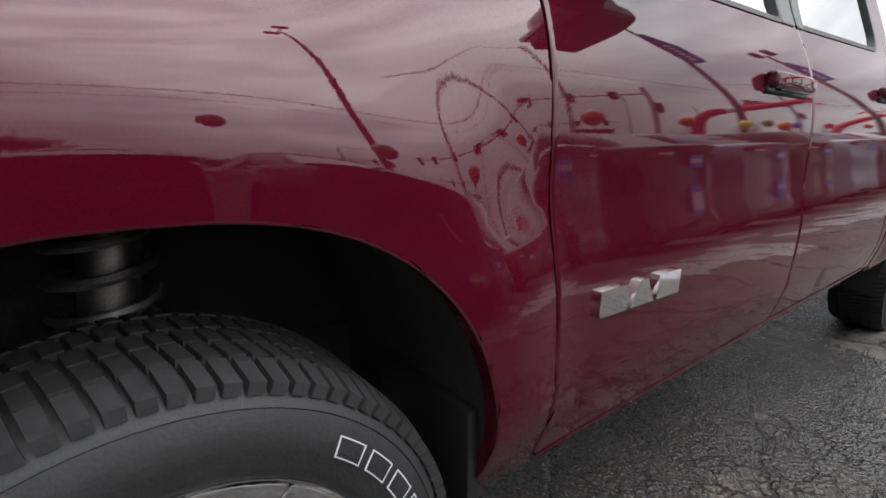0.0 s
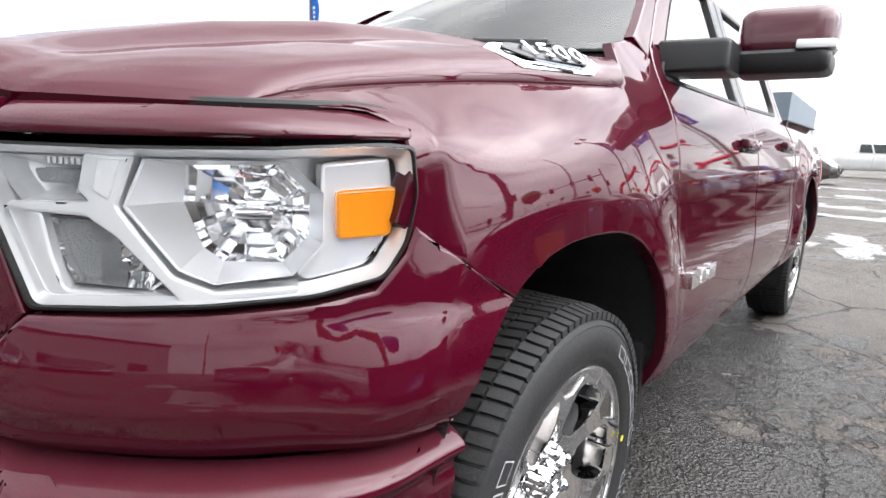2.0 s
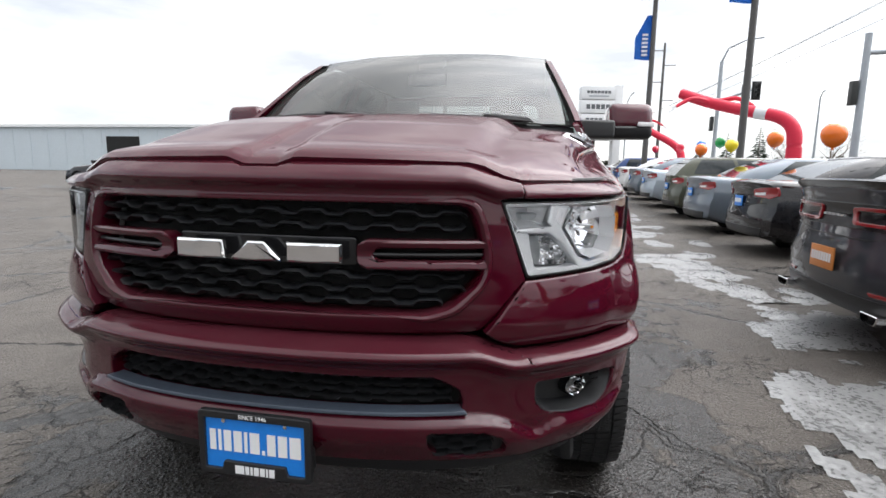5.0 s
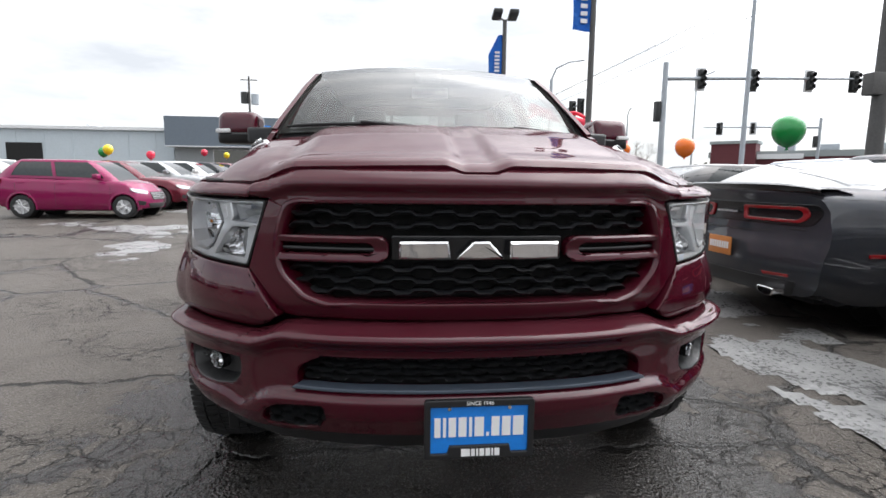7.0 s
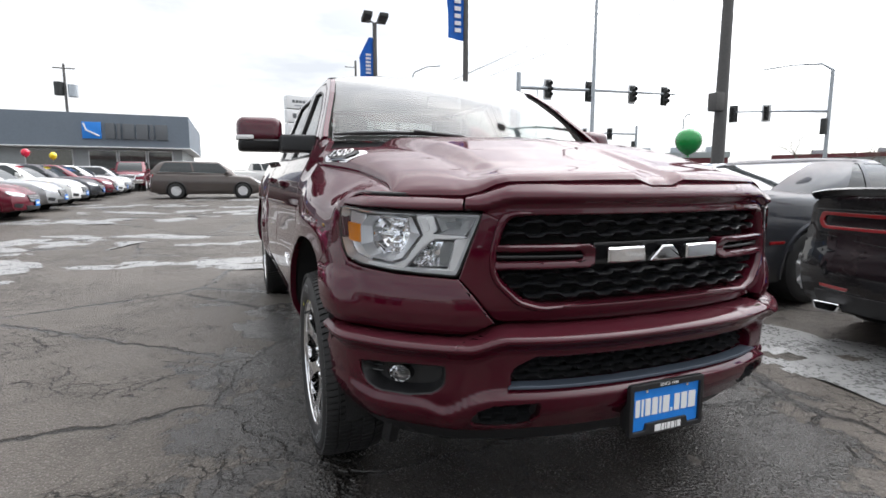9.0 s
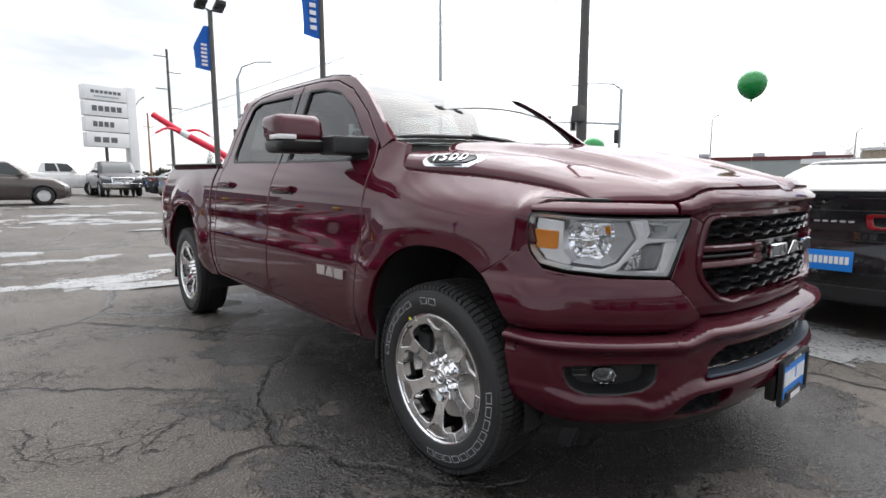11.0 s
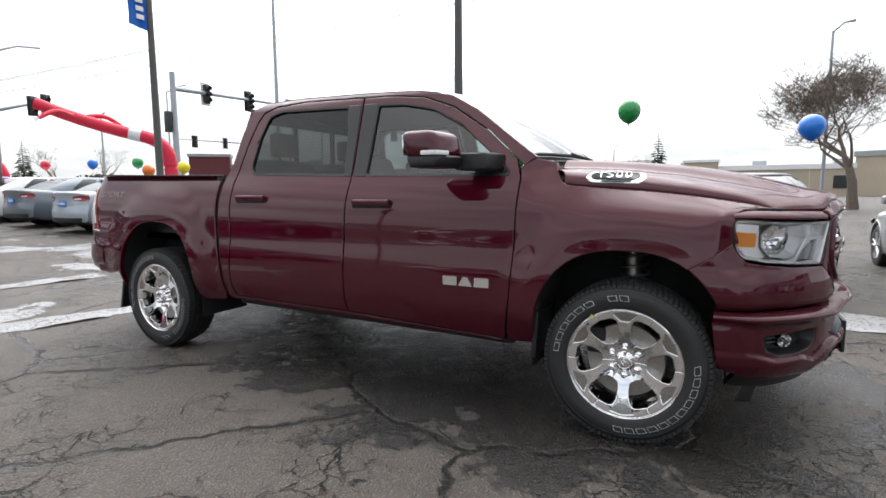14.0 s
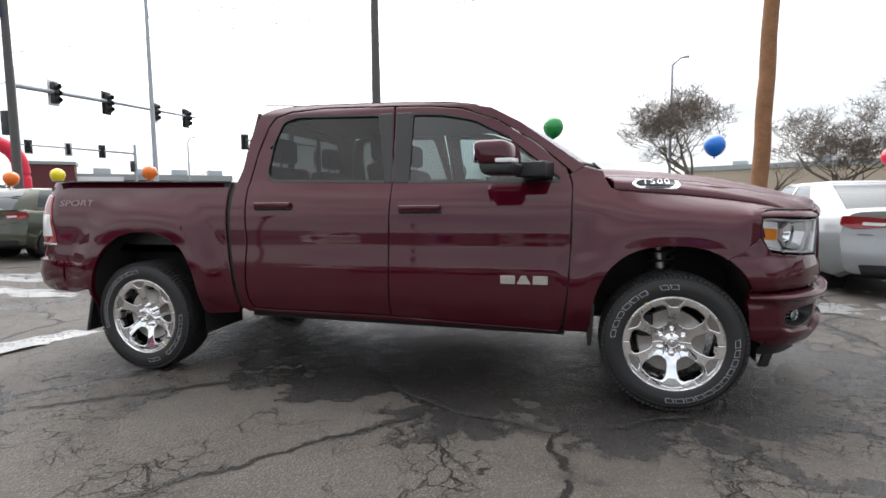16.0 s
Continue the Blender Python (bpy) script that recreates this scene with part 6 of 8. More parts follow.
def plate():
    fr = rounded([(-0.164, 0.358), (0.164, 0.358), (0.164, 0.540), (-0.164, 0.540)], 0.012)
    hole = rounded([(-0.146, 0.374), (-0.096, 0.374), (-0.09, 0.398), (0.09, 0.398), (0.096, 0.374), (0.146, 0.374), (0.146, 0.519), (-0.146, 0.519)], 0.004)
    pl = part("license_plate", sheet(rounded([(-0.155, 0.364), (0.155, 0.364), (0.155, 0.532), (-0.155, 0.532)], 0.01), lambda y, z, d: Vector((1.0360 - d, y, z)), 0.2, 0.2, 0.002, 0.001, 0.003), M_BLUE, truck, "blue dealer plate in a black frame")
    part("plate_frame", sheet(fr, lambda y, z, d: Vector((1.0460 - d, y, z)), 0.1, 0.1, 0.004, 0.003, 0.018, [hole]), M_BLACK, pl)
    tb = text_bm("SINCE 1946", 0.0165, 0.0004)
    for v in tb.verts:
        v.co = Vector((1.0472 + v.co.z, v.co.x, 0.5305 + v.co.y))
    part("frame_text", tb, M_WHITE, pl)
    x = -0.134
    for w_, h_ in ((0.018, 1), (0.009, 1), (0.022, 1), (0.024, 1), (0.009, 1), (0.028, 1), (0.008, 0.2), (0.024, 1), (0.026, 1), (0.032, 1)):
        part("plate_bar", box(bmesh.new(), (1.0365, x, 0.424), (1.0382, x + w_, 0.424 + 0.060 * h_)), M_WHITE, pl)
        x += w_ + 0.0075
    bm = bmesh.new()
    x = -0.055
    for w_ in (0.026, 0.011, 0.006, 0.014, 0.014, 0.005, 0.015):
        box(bm, (1.0465, x, 0.367), (1.0478, x + w_, 0.390))
        x += w_ + 0.004
    part("frame_bar", bm, M_WHITE, pl)
    for y in (-0.09, 0.09):
        bm = bmesh.new()
        tube(bm, [(1.0360, y, 0.512), (1.0405, y, 0.512)], 0.006, 8)
        part("plate_screw", bm, M_CHROME, pl)
    bm = bmesh.new()
    box(bm, (0.98, -0.15, 0.37), (1.018, 0.15, 0.53), 0.006)
    part("plate_bracket", bm, M_BLACK, pl)


build_front()
for side_sign in (1, -1):
    headlight(side_sign)
    doors(side_sign)
hood()
cab_and_glass()
bed_and_rear()
wheels()
plate()

# ---- surroundings ----
def polar(x0, y0, deg, dist):
    return x0 + dist * math.cos(radians(deg)), y0 + dist * math.sin(radians(deg))


M_CARGLASS = mat("parked_car_glass", (0.020, 0.026, 0.028), 0.06, coat=0.2, vary=0.3, vscale=1.2)
M_RIM = mat("parked_car_rim", (0.68, 0.68, 0.69), 0.3, 0.6, vary=0.1)
M_CLEAR = mat("parked_car_headlamp", (0.30, 0.31, 0.33), 0.12, 0.4, coat=1.0)
M_STEEL = mat("galvanised_steel", (0.36, 0.39, 0.42), 0.5, 0.5, vary=0.15, vscale=3)
M_POLE = mat("dark_painted_pole", (0.075, 0.072, 0.070), 0.55, vary=0.25, vscale=3)
M_WOOD = mat("weathered_pole_wood", (0.23, 0.110, 0.052), 0.85, vary=0.5, vscale=4, bump=0.5, bscale=30)
M_FLAG = mat("blue_banner_cloth", (0.02, 0.16, 0.50), 0.75, vary=0.15, vscale=2)
M_SIGNAL = mat("signal_housing", (0.016, 0.018, 0.018), 0.5)
M_SIGWHITE = mat("sign_white", (0.72, 0.73, 0.74), 0.45, vary=0.06, vscale=1)
M_SIGDARK = mat("sign_dark_print", (0.10, 0.11, 0.12), 0.5)
M_BARK = mat("winter_bark", (0.13, 0.105, 0.085), 0.9, vary=0.3, vscale=5)
M_NEEDLE = mat("conifer_needles", (0.030, 0.050, 0.030), 0.8, vary=0.4, vscale=3, rnd=0.2)
M_HEDGE = mat("winter_scrub", (0.055, 0.058, 0.038), 0.85, vary=0.4, vscale=1)
M_TUBE = mat("red_inflatable_cloth", (0.62, 0.012, 0.045), 0.55, vary=0.12, vscale=2, bump=0.2, bscale=6)
M_SNOW = mat("dirty_ice", (0.20, 0.20, 0.198), 0.34, vary=0.7, vscale=3.4, bump=0.5, bscale=22, rvary=0.22)
M_WIRE = mat("cable_black", (0.02, 0.02, 0.02), 0.6)


def shared(name, bm, material, angle=35):
    ob = finish(name, bm, material, None, "", angle)
    me = ob.data
    bpy.data.objects.remove(ob)
    return me


def make_wheel_meshes():
    tyre = shared("tyre", lathe(bmesh.new(), [(0.20, 0.10), (0.23, 0.105), (0.29, 0.11), (0.32, 0.095), (0.328, 0.05), (0.33, 0.0), (0.328, -0.05), (0.32, -0.095), (0.29, -0.11), (0.23, -0.105), (0.20, -0.10)], 40), M_TYRE)
    bm = bmesh.new()
    lathe(bm, [(0.225, -0.103), (0.215, -0.10), (0.20, -0.085), (0.195, -0.04), (0.0, -0.035)], 40)
    for k in range(10):
        a = 2 * math.pi * k / 10 + (0.12 if k % 2 else -0.12)
        tube(bm, [(0.03 * math.cos(a), -0.09, 0.03 * math.sin(a)), (0.12 * math.cos(a), -0.092, 0.12 * math.sin(a)), (0.212 * math.cos(a), -0.098, 0.212 * math.sin(a))], [0.022, 0.016, 0.018], 6)
    tube(bm, [(0, -0.05, 0), (0, -0.10, 0)], 0.045, 14)
    rim = shared("rim", bm, M_RIM)
    return tyre, rim


TYRE_ME, RIM_ME = make_wheel_meshes()
# length, width, height, wheelbase, hood height, belt, deck, cabin: front base, roof front, roof rear, rear base (fractions from the front), nose height
KINDS = {
    "sedan": (4.75, 1.85, 1.46, 2.80, 0.93, 1.00, 1.06, 0.27, 0.43, 0.70, 0.88, 0.70, 0.33),
    "coupe": (5.02, 1.92, 1.46, 2.95, 1.00, 1.05, 1.10, 0.33, 0.48, 0.66, 0.85, 0.78, 0.365),
    "hatch": (3.64, 1.63, 1.48, 2.39, 0.92, 0.98, 1.05, 0.19, 0.38, 0.86, 0.985, 0.72, 0.29),
    "wagon": (4.82, 1.84, 1.66, 2.75, 1.02, 1.08, 1.14, 0.24, 0.39, 0.88, 0.985, 0.78, 0.34),
    "pickup": (5.80, 2.00, 1.92, 3.60, 1.25, 1.30, 1.36, 0.25, 0.36, 0.58, 0.62, 1.05, 0.39),
}


def car(kind, colour, x, y, heading, label, name="car", plate=None, group="", lamp_style="plain", size=1.0):
    """A parked car; heading in degrees is where its front points."""
    L, W, H, WB, hood_h, belt, deck, c0, c1, c2, c3, nose_z, wr = KINDS[kind]
    root = thing(name, label, "car" if kind != "pickup" else "pickup truck", pose(x, y, lot_height(x, y), 0, 0, heading) @ Matrix.Scale(size, 4), group)
    hw = W / 2
    f, r = L / 2, -L / 2
    lift = 0.22 if kind == "pickup" else 0.0
    X = lambda t: f - t * L
    if kind in ("hatch", "wagon"):
        top = [(0.0, nose_z - 0.04), (0.015, nose_z + 0.02), (0.05, nose_z + 0.10), (0.11, hood_h - 0.05), (c0, hood_h + 0.01), (c1, belt), (c2, belt + 0.04), (0.97, belt + 0.06), (1.0, belt + 0.02)]
    else:
        top = [(0.0, nose_z - 0.04), (0.012, nose_z + 0.02), (0.045, nose_z + 0.09), (0.12, hood_h - 0.06), (c0, hood_h + 0.01), (c1, belt), (c2, belt + 0.02), (c3, deck), (0.965, deck + 0.012), (0.99, deck - 0.005), (1.0, deck - 0.03)]
    tz, vz = [q[0] for q in top], [q[1] for q in top]
    axles = (WB / 2 + 0.02 * L, -WB / 2 + 0.02 * L)
    SF = ((0.0, 0.84), (0.04, 0.925), (0.12, 0.965), (0.24, 0.985), (0.38, 0.997), (0.52, 1.0), (0.63, 0.998), (0.69, 0.990), (0.74, 0.978), (0.84, 0.965), (0.92, 0.942), (0.97, 0.900), (1.0, 0.825))
    sf, sw = [q[0] for q in SF], [q[1] for q in SF]

    def z_top(t):
        return float(np.interp(t, tz, vz))

    def z_low(t):
        return 0.19 + lift + 0.06 * (1 - smooth01(0, 0.08, t)) + 0.09 * smooth01(0.90, 1.0, t)

    def half_w(t):
        k = hw * (1 - 0.045 * (1 - smooth01(0.0, 0.22, t)) - 0.035 * smooth01(0.78, 1.0, t))
        if kind == "coupe":
            k *= 1 + 0.022 * math.exp(-((X(t) - axles[1]) / 0.55) ** 2) - 0.02 * math.exp(-((t - 0.52) / 0.14) ** 2)
        return k

    def skin(x_, z, out=0.0):
        """Half width of the body side at a place."""
        t = (f - x_) / L
        z0, z1 = z_low(t), z_top(t)
        return half_w(t) * float(np.interp((z - z0) / max(0.05, z1 - z0), sf, sw)) + out

    def tail_x(yy, z):
        k = abs(yy) / hw
        lean = float(np.interp((z - lift) / deck, (0.2, 0.30, 0.45, 0.58, 0.63, 0.85, 0.96, 1.05), (0.10, 0.03, 0.0, 0.005, 0.04, 0.065, 0.035, 0.03)))
        if kind in ("hatch", "wagon"):
            lean += 0.10 * smooth01(0.9, 1.3, z)
        return r + lean + 0.20 * k ** 3.2

    def face_x(yy, z):
        k = abs(yy) / hw
        lean = float(np.interp(z / nose_z, (0.25, 0.40, 0.62, 0.82, 0.95, 1.1), (0.09, 0.02, 0.0, 0.02, 0.06, 0.16)))
        return f - lean - 0.30 * k ** 2.6

    def ends(x_, yy, z):
        """Bends the ends of the shell round in plan and profile."""
        t = (f - x_) / L
        if t < 0.13:
            g = t / 0.13
            return face_x(yy, min(z, nose_z * 1.05)) * (1 - g) + X(0.13) * g if t > 0 else face_x(yy, min(z, nose_z * 1.05))
        if t > 0.88:
            g = (1 - t) / 0.12
            return tail_x(yy, z) * (1 - g) + X(0.88) * g
        return x_
    ts = [0.13 * k / 10 for k in range(10)] + [0.13 + 0.75 * k / 50 for k in range(50)] + [0.88 + 0.12 * k / 8 for k in range(9)]
    bm = bmesh.new()
    rows_ = []
    for t in ts:
        w, z0, z1 = half_w(t), z_low(t), z_top(t)
        crown = 0.055 if t < c0 else 0.025
        crown *= smooth01(-0.03, 0.06, t)
        sec = [(w * ww, z0 + (z1 - z0) * fr) for fr, ww in SF] + [(w * 0.70, z1 + crown * 0.35), (w * 0.52, z1 + crown * 0.75), (w * 0.26, z1 + crown * 0.95), (0.0, z1 + crown)]
        pts = [(-yy, zz) for yy, zz in sec] + [(yy, zz) for yy, zz in reversed(sec[:-1])]
        rows_.append([bm.verts.new((ends(X(t), yy, zz), yy, zz)) for yy, zz in pts])
    cut = wr * 1.13
    for a, b in zip(rows_, rows_[1:]):
        for i in range(len(a) - 1):
            q = (a[i], a[i + 1], b[i + 1], b[i])
            cx, cy, cz = (sum(v.co[k] for v in q) / 4 for k in range(3))
            if abs(cy) > hw * 0.6 and cz < hood_h * 0.95 and any(math.hypot(cx - ax, cz - wr) < cut for ax in axles):
                continue
            bm.faces.new(q)
    # front and rear faces as strips across the shell
    for row, fx in ((rows_[0], face_x), (rows_[-1], tail_x)):
        m_ = len(row)
        prev = None
        for i in range(m_ // 2):
            p0, p1 = row[i], row[m_ - 1 - i]
            strip = [p0] + [bm.verts.new((fx(p0.co.y * q, p0.co.z), p0.co.y * q, p0.co.z)) for q in (0.85, 0.65, 0.35, 0.0, -0.35, -0.65, -0.85)] + [p1]
            if prev:
                for j in range(8):
                    bm.faces.new((prev[j], prev[j + 1], strip[j + 1], strip[j]))
            prev = strip
        top_v = row[m_ // 2]
        for j in range(8):
            bm.faces.new((prev[j], prev[j + 1], top_v))
    bmesh.ops.recalc_face_normals(bm, faces=bm.faces[:])
    body = part("body", bm, colour, root, "", 32)
    # underside and wheel wells
    part("underbody", box(bmesh.new(), (r + 0.35, -hw * 0.72, 0.20 + lift), (f - 0.40, hw * 0.72, 0.62 + lift)), M_DARK, root)
    for wx in axles:
        for s_ in (-1, 1):
            k = wr / 0.33
            bm = bmesh.new()
            prev = None
            for j in range(25):
                a = radians(-14 + 208 * j / 24)
                px, pz = wx + cut * 1.02 * math.cos(a), max(0.16 + lift * 0.8, wr + cut * 1.02 * math.sin(a))
                yo = skin(px, max(pz, 0.3 + lift))
                row = [bm.verts.new((px + o_ * math.cos(a), s_ * yy, pz + o_ * max(0, math.sin(a)))) for o_, yy in ((0.035, yo - 0.002), (0.012, yo + 0.010), (-0.012, yo + 0.006), (-0.02, yo - 0.05), (-0.01, hw * 0.60))]
                if prev:
                    for i in range(4):
                        bm.faces.new((prev[i], prev[i + 1], row[i + 1], row[i]))
                prev = row
            bmesh.ops.recalc_face_normals(bm, faces=bm.faces[:])
            part("wheel_arch", bm, colour if kind != "wagon" else M_BLACK, root)
            part("wheel_well", tube(bmesh.new(), [(wx, s_ * hw * 0.58, wr), (wx, s_ * (hw * 0.58 + 0.02), wr)], cut * 1.05, 24), M_DARK, root)
            wob = thing("wheel", "", "")
            wob.parent = root
            wob.matrix_basis = Matrix.Translation((wx, s_ * (skin(wx, 0.5 + lift) - 0.125), wr)) @ (pose(0, 0, 0, 0, 0, 180) if s_ > 0 else Matrix()) @ pose(0, 0, 0, 0, wx * 100 % 60, 0) @ Matrix.Diagonal((k, 1, k, 1))
            for me, nm in ((TYRE_ME, "tyre"), (RIM_ME, "rim")):
                o = new(nm, me)
                o.parent = wob
    # cabin: side, front and rear glass between painted pillars, and the roof skin
    b0, b1, t0, t1 = X(c0), X(c3), X(c1), X(c2)
    tw = hw * (0.70 if kind != "pickup" else 0.78)
    cp = 0.62 if kind == "coupe" else 0.34 if kind == "sedan" else 0.10
    mid_b, mid_t = X((c0 + c3) / 2), X((c1 + c2) / 2)
    base = [(b0, -hw * 0.70), (b0 - 0.08, -hw * 0.84), (b0 - 0.26, -hw * 0.895), (mid_b + 0.04, -hw * 0.915), (mid_b - 0.04, -hw * 0.915), (b1 + 0.30 + cp, -hw * 0.90), (b1 + 0.16, -hw * 0.84), (b1 + 0.02, -hw * 0.72)]
    top_ = [(t0, -tw * 0.80), (t0 - 0.03, -tw * 0.93), (t0 - 0.09, -tw), (mid_t + 0.04, -tw * 1.03), (mid_t - 0.04, -tw * 1.03), (t1 + 0.12 + cp * 0.45, -tw), (t1 + 0.05, -tw * 0.93), (t1, -tw * 0.80)]
    full_b = base + [(q[0], -q[1]) for q in reversed(base)]
    full_t = top_ + [(q[0], -q[1]) for q in reversed(top_)]
    m = len(full_b)
    zb = lambda x_: z_top((f - x_) / L) - 0.015
    roofz = H - 0.055

    def cab_pt(j, s_, out=0.0):
        q0, q1 = full_b[j % m], full_t[j % m]
        yy = q0[1] + (q1[1] - q0[1]) * (s_ ** 1.25)
        return Vector((q0[0] + (q1[0] - q0[0]) * s_, yy + math.copysign(out, yy), zb(q0[0]) + (roofz - zb(q0[0])) * min(1, s_ + 0.10 * math.sin(math.pi * s_))))
    levels = (0.0, 0.10, 0.25, 0.4, 0.55, 0.7, 0.82, 0.92, 1.0)
    top_k = len(levels) - 2
    gbm, pbm = bmesh.new(), bmesh.new()
    painted = {0, 1, 3, 5, 6, m - 2, m - 3, m - 5, m - 7, m - 8}
    for j in range(m):
        for k in range(len(levels) - 1):
            is_paint = j in painted or k == top_k or (k == 0 and j not in (7, m - 1))
            tgt = pbm if is_paint else gbm
            o = 0.006 if is_paint else 0.0
            tgt.faces.new([tgt.verts.new(cab_pt(a_, levels[l_], o)) for a_, l_ in ((j, k), (j + 1, k), (j + 1, k + 1), (j, k + 1))])
    for tgt, nm, mt in ((gbm, "glass", M_CARGLASS), (pbm, "cabin_frame", colour)):
        bmesh.ops.remove_doubles(tgt, verts=tgt.verts[:], dist=0.0005)
        bmesh.ops.recalc_face_normals(tgt, faces=tgt.faces[:])
        part(nm, tgt, mt, root, "dark side and rear glass" if nm == "glass" else "", 50)
    bm = bmesh.new()
    prev = None
    for s_, zz in ((1.012, roofz - 0.03), (1.008, roofz - 0.008), (0.985, roofz + 0.012), (0.93, roofz + 0.028), (0.7, roofz + 0.045), (0.35, roofz + 0.054)):
        cx = (t0 + t1) / 2
        row = [bm.verts.new((cx + (q[0] - cx) * s_, q[1] * s_, zz)) for q in full_t]
        if prev:
            for i in range(m):
                bm.faces.new((prev[i], prev[(i + 1) % m], row[(i + 1) % m], row[i]))
        prev = row
    bm.faces.new(prev)
    bmesh.ops.recalc_face_normals(bm, faces=bm.faces[:])
    part("roof", bm, colour, root)
    # door joints, handles, bright window line, mirrors
    seams = [b0 - 0.16, mid_b] + ([b1 + 0.52] if kind not in ("coupe", "pickup") else [])
    for s_ in (-1, 1):
        for sx_ in seams:
            zs_ = [0.32 + lift + (zb(sx_) - 0.36 - lift) * k / 6 for k in range(7)]
            part("door_joint", tube(bmesh.new(), [(sx_ + (0.10 * (1 - k / 3) if k < 3 and sx_ == seams[-1] and len(seams) == 3 else 0), s_ * skin(sx_, z, -0.001), z) for k, z in enumerate(zs_)], 0.004, 5), M_SEAL, root)
        for sx_ in seams[1:]:
            zh_ = z_top((f - sx_) / L) - 0.14
            bm = box(bmesh.new(), (sx_ + 0.05, s_ * skin(sx_, zh_) - 0.012, zh_ - 0.015), (sx_ + 0.24, s_ * skin(sx_, zh_) + 0.024, zh_ + 0.015), 0.010, 2)
            part("door_handle", bm, colour, root)
        if kind in ("sedan", "wagon"):
            part("window_trim", tube(bmesh.new(), [cab_pt(j if s_ < 0 else m - 1 - j, 0.105, 0.008) for j in (2, 3, 4, 5)], 0.007, 5), M_CHROME, root)
        bm = box(bmesh.new(), (b0 - 0.50, s_ * (hw + 0.03) - 0.10, belt + 0.0), (b0 - 0.36, s_ * (hw + 0.03) + 0.10, belt + 0.13), 0.045, 3)
        part("mirror", bm, colour, root)
    tail_s = lambda o_: (lambda yy, z, d=0.0: Vector((tail_x(yy, z) - o_ + d, yy, z)))
    face_s = lambda o_: (lambda yy, z, d=0.0: Vector((face_x(yy, z) + o_ - d, yy, z)))

    def skin_part(nm, pts, fn, material, rr=0.02, label_="", hole=None, edge=0.006):
        return part(nm, sheet(rounded(pts, rr, 3), fn, 0.09, 0.06, edge, edge * 0.8, 0.03, hole), material, root, label_)
    # front: lamps, grille, lower intake
    for s_ in (-1, 1):
        skin_part("headlight", [(s_ * hw * a_, nose_z * b_) for a_, b_ in ((0.50, 0.93), (0.70, 1.0), (0.93, 1.06), (0.97, 0.97), (0.88, 0.89), (0.60, 0.84))], face_s(0.012), M_CLEAR, 0.02)
        skin_part("fog_vent", [(s_ * hw * a_, nose_z * b_) for a_, b_ in ((0.66, 0.58), (0.90, 0.62), (0.90, 0.48), (0.70, 0.44))], face_s(0.008), M_BLACK, 0.02)
    gr = skin_part("grille", [(hw * a_, nose_z * b_) for a_, b_ in ((-0.46, 0.92), (0.46, 0.92), (0.40, 0.64), (-0.40, 0.64))], face_s(0.010), M_BLACK, 0.03)
    for k in range(4):
        z_ = nose_z * (0.69 + 0.06 * k)
        part("grille_bar", tube(bmesh.new(), [face_s(0.016)(hw * q * (0.40 + 0.012 * k), z_) for q in (-1, -0.5, 0, 0.5, 1)], 0.006, 5), M_RIM, gr)
    skin_part("lower_intake", [(hw * a_, nose_z * b_) for a_, b_ in ((-0.58, 0.52), (0.58, 0.52), (0.50, 0.34), (-0.50, 0.34))], face_s(0.008), M_BLACK, 0.03)
    # tail: lamps, valance, trunk joint
    zt = deck - 0.16
    part("trunk_joint", tube(bmesh.new(), [tail_s(0.0)(hw * q, zt - 0.20 + (0.02 if abs(q) < 0.7 else 0.06)) for q in (-0.80, -0.7, -0.35, 0, 0.35, 0.7, 0.80)], 0.005, 5), M_SEAL, root)
    skin_part("rear_valance", [(hw * a_, b_ + lift) for a_, b_ in ((-0.80, 0.40), (0.80, 0.40), (0.74, 0.27), (-0.74, 0.27))], tail_s(0.010), M_BLACK, 0.03)
    if lamp_style != "ring":
        for s_ in (-1, 1):
            tl = skin_part("tail_lamp", [(s_ * hw * a_, zt + b_) for a_, b_ in ((0.46, 0.045), (0.72, 0.075), (0.955, 0.085), (0.955, -0.03), (0.84, -0.075), (0.50, -0.05))], tail_s(0.010), M_REDLENS, 0.02, "red tail lamp")
            part("clear_section", sheet(rounded([(s_ * hw * a_, zt + b_) for a_, b_ in ((0.52, 0.0), (0.76, 0.012), (0.76, -0.025), (0.54, -0.035))], 0.008, 2), tail_s(0.016), 0.09, 0.06, 0.003, 0.002, 0.01), M_WHITELENS, tl)
    if plate:
        zp = (deck * 0.72 if lamp_style != "ring" else 0.60) + lift * 0.3
        for fn_, zz in ((tail_s(0.022), zp), (face_s(0.022), nose_z * 0.60)):
            flat = fn_(0.0, zz)
            pl = part("license_plate", box(bmesh.new(), (flat.x - 0.006, -0.155, zz - 0.08), (flat.x + 0.006, 0.155, zz + 0.08), 0.004), plate, root, "dealer plate with unreadable print")
            sx = -0.009 if flat.x < 0 else 0.009
            bm = bmesh.new()
            for j in range(8):
                box(bm, (flat.x + sx - 0.001, -0.13 + j * 0.034, zz - 0.025), (flat.x + sx + 0.001, -0.105 + j * 0.034, zz + 0.035))
            tagged(part("plate_bars", bm, M_WHITE, pl), kind="stuff")
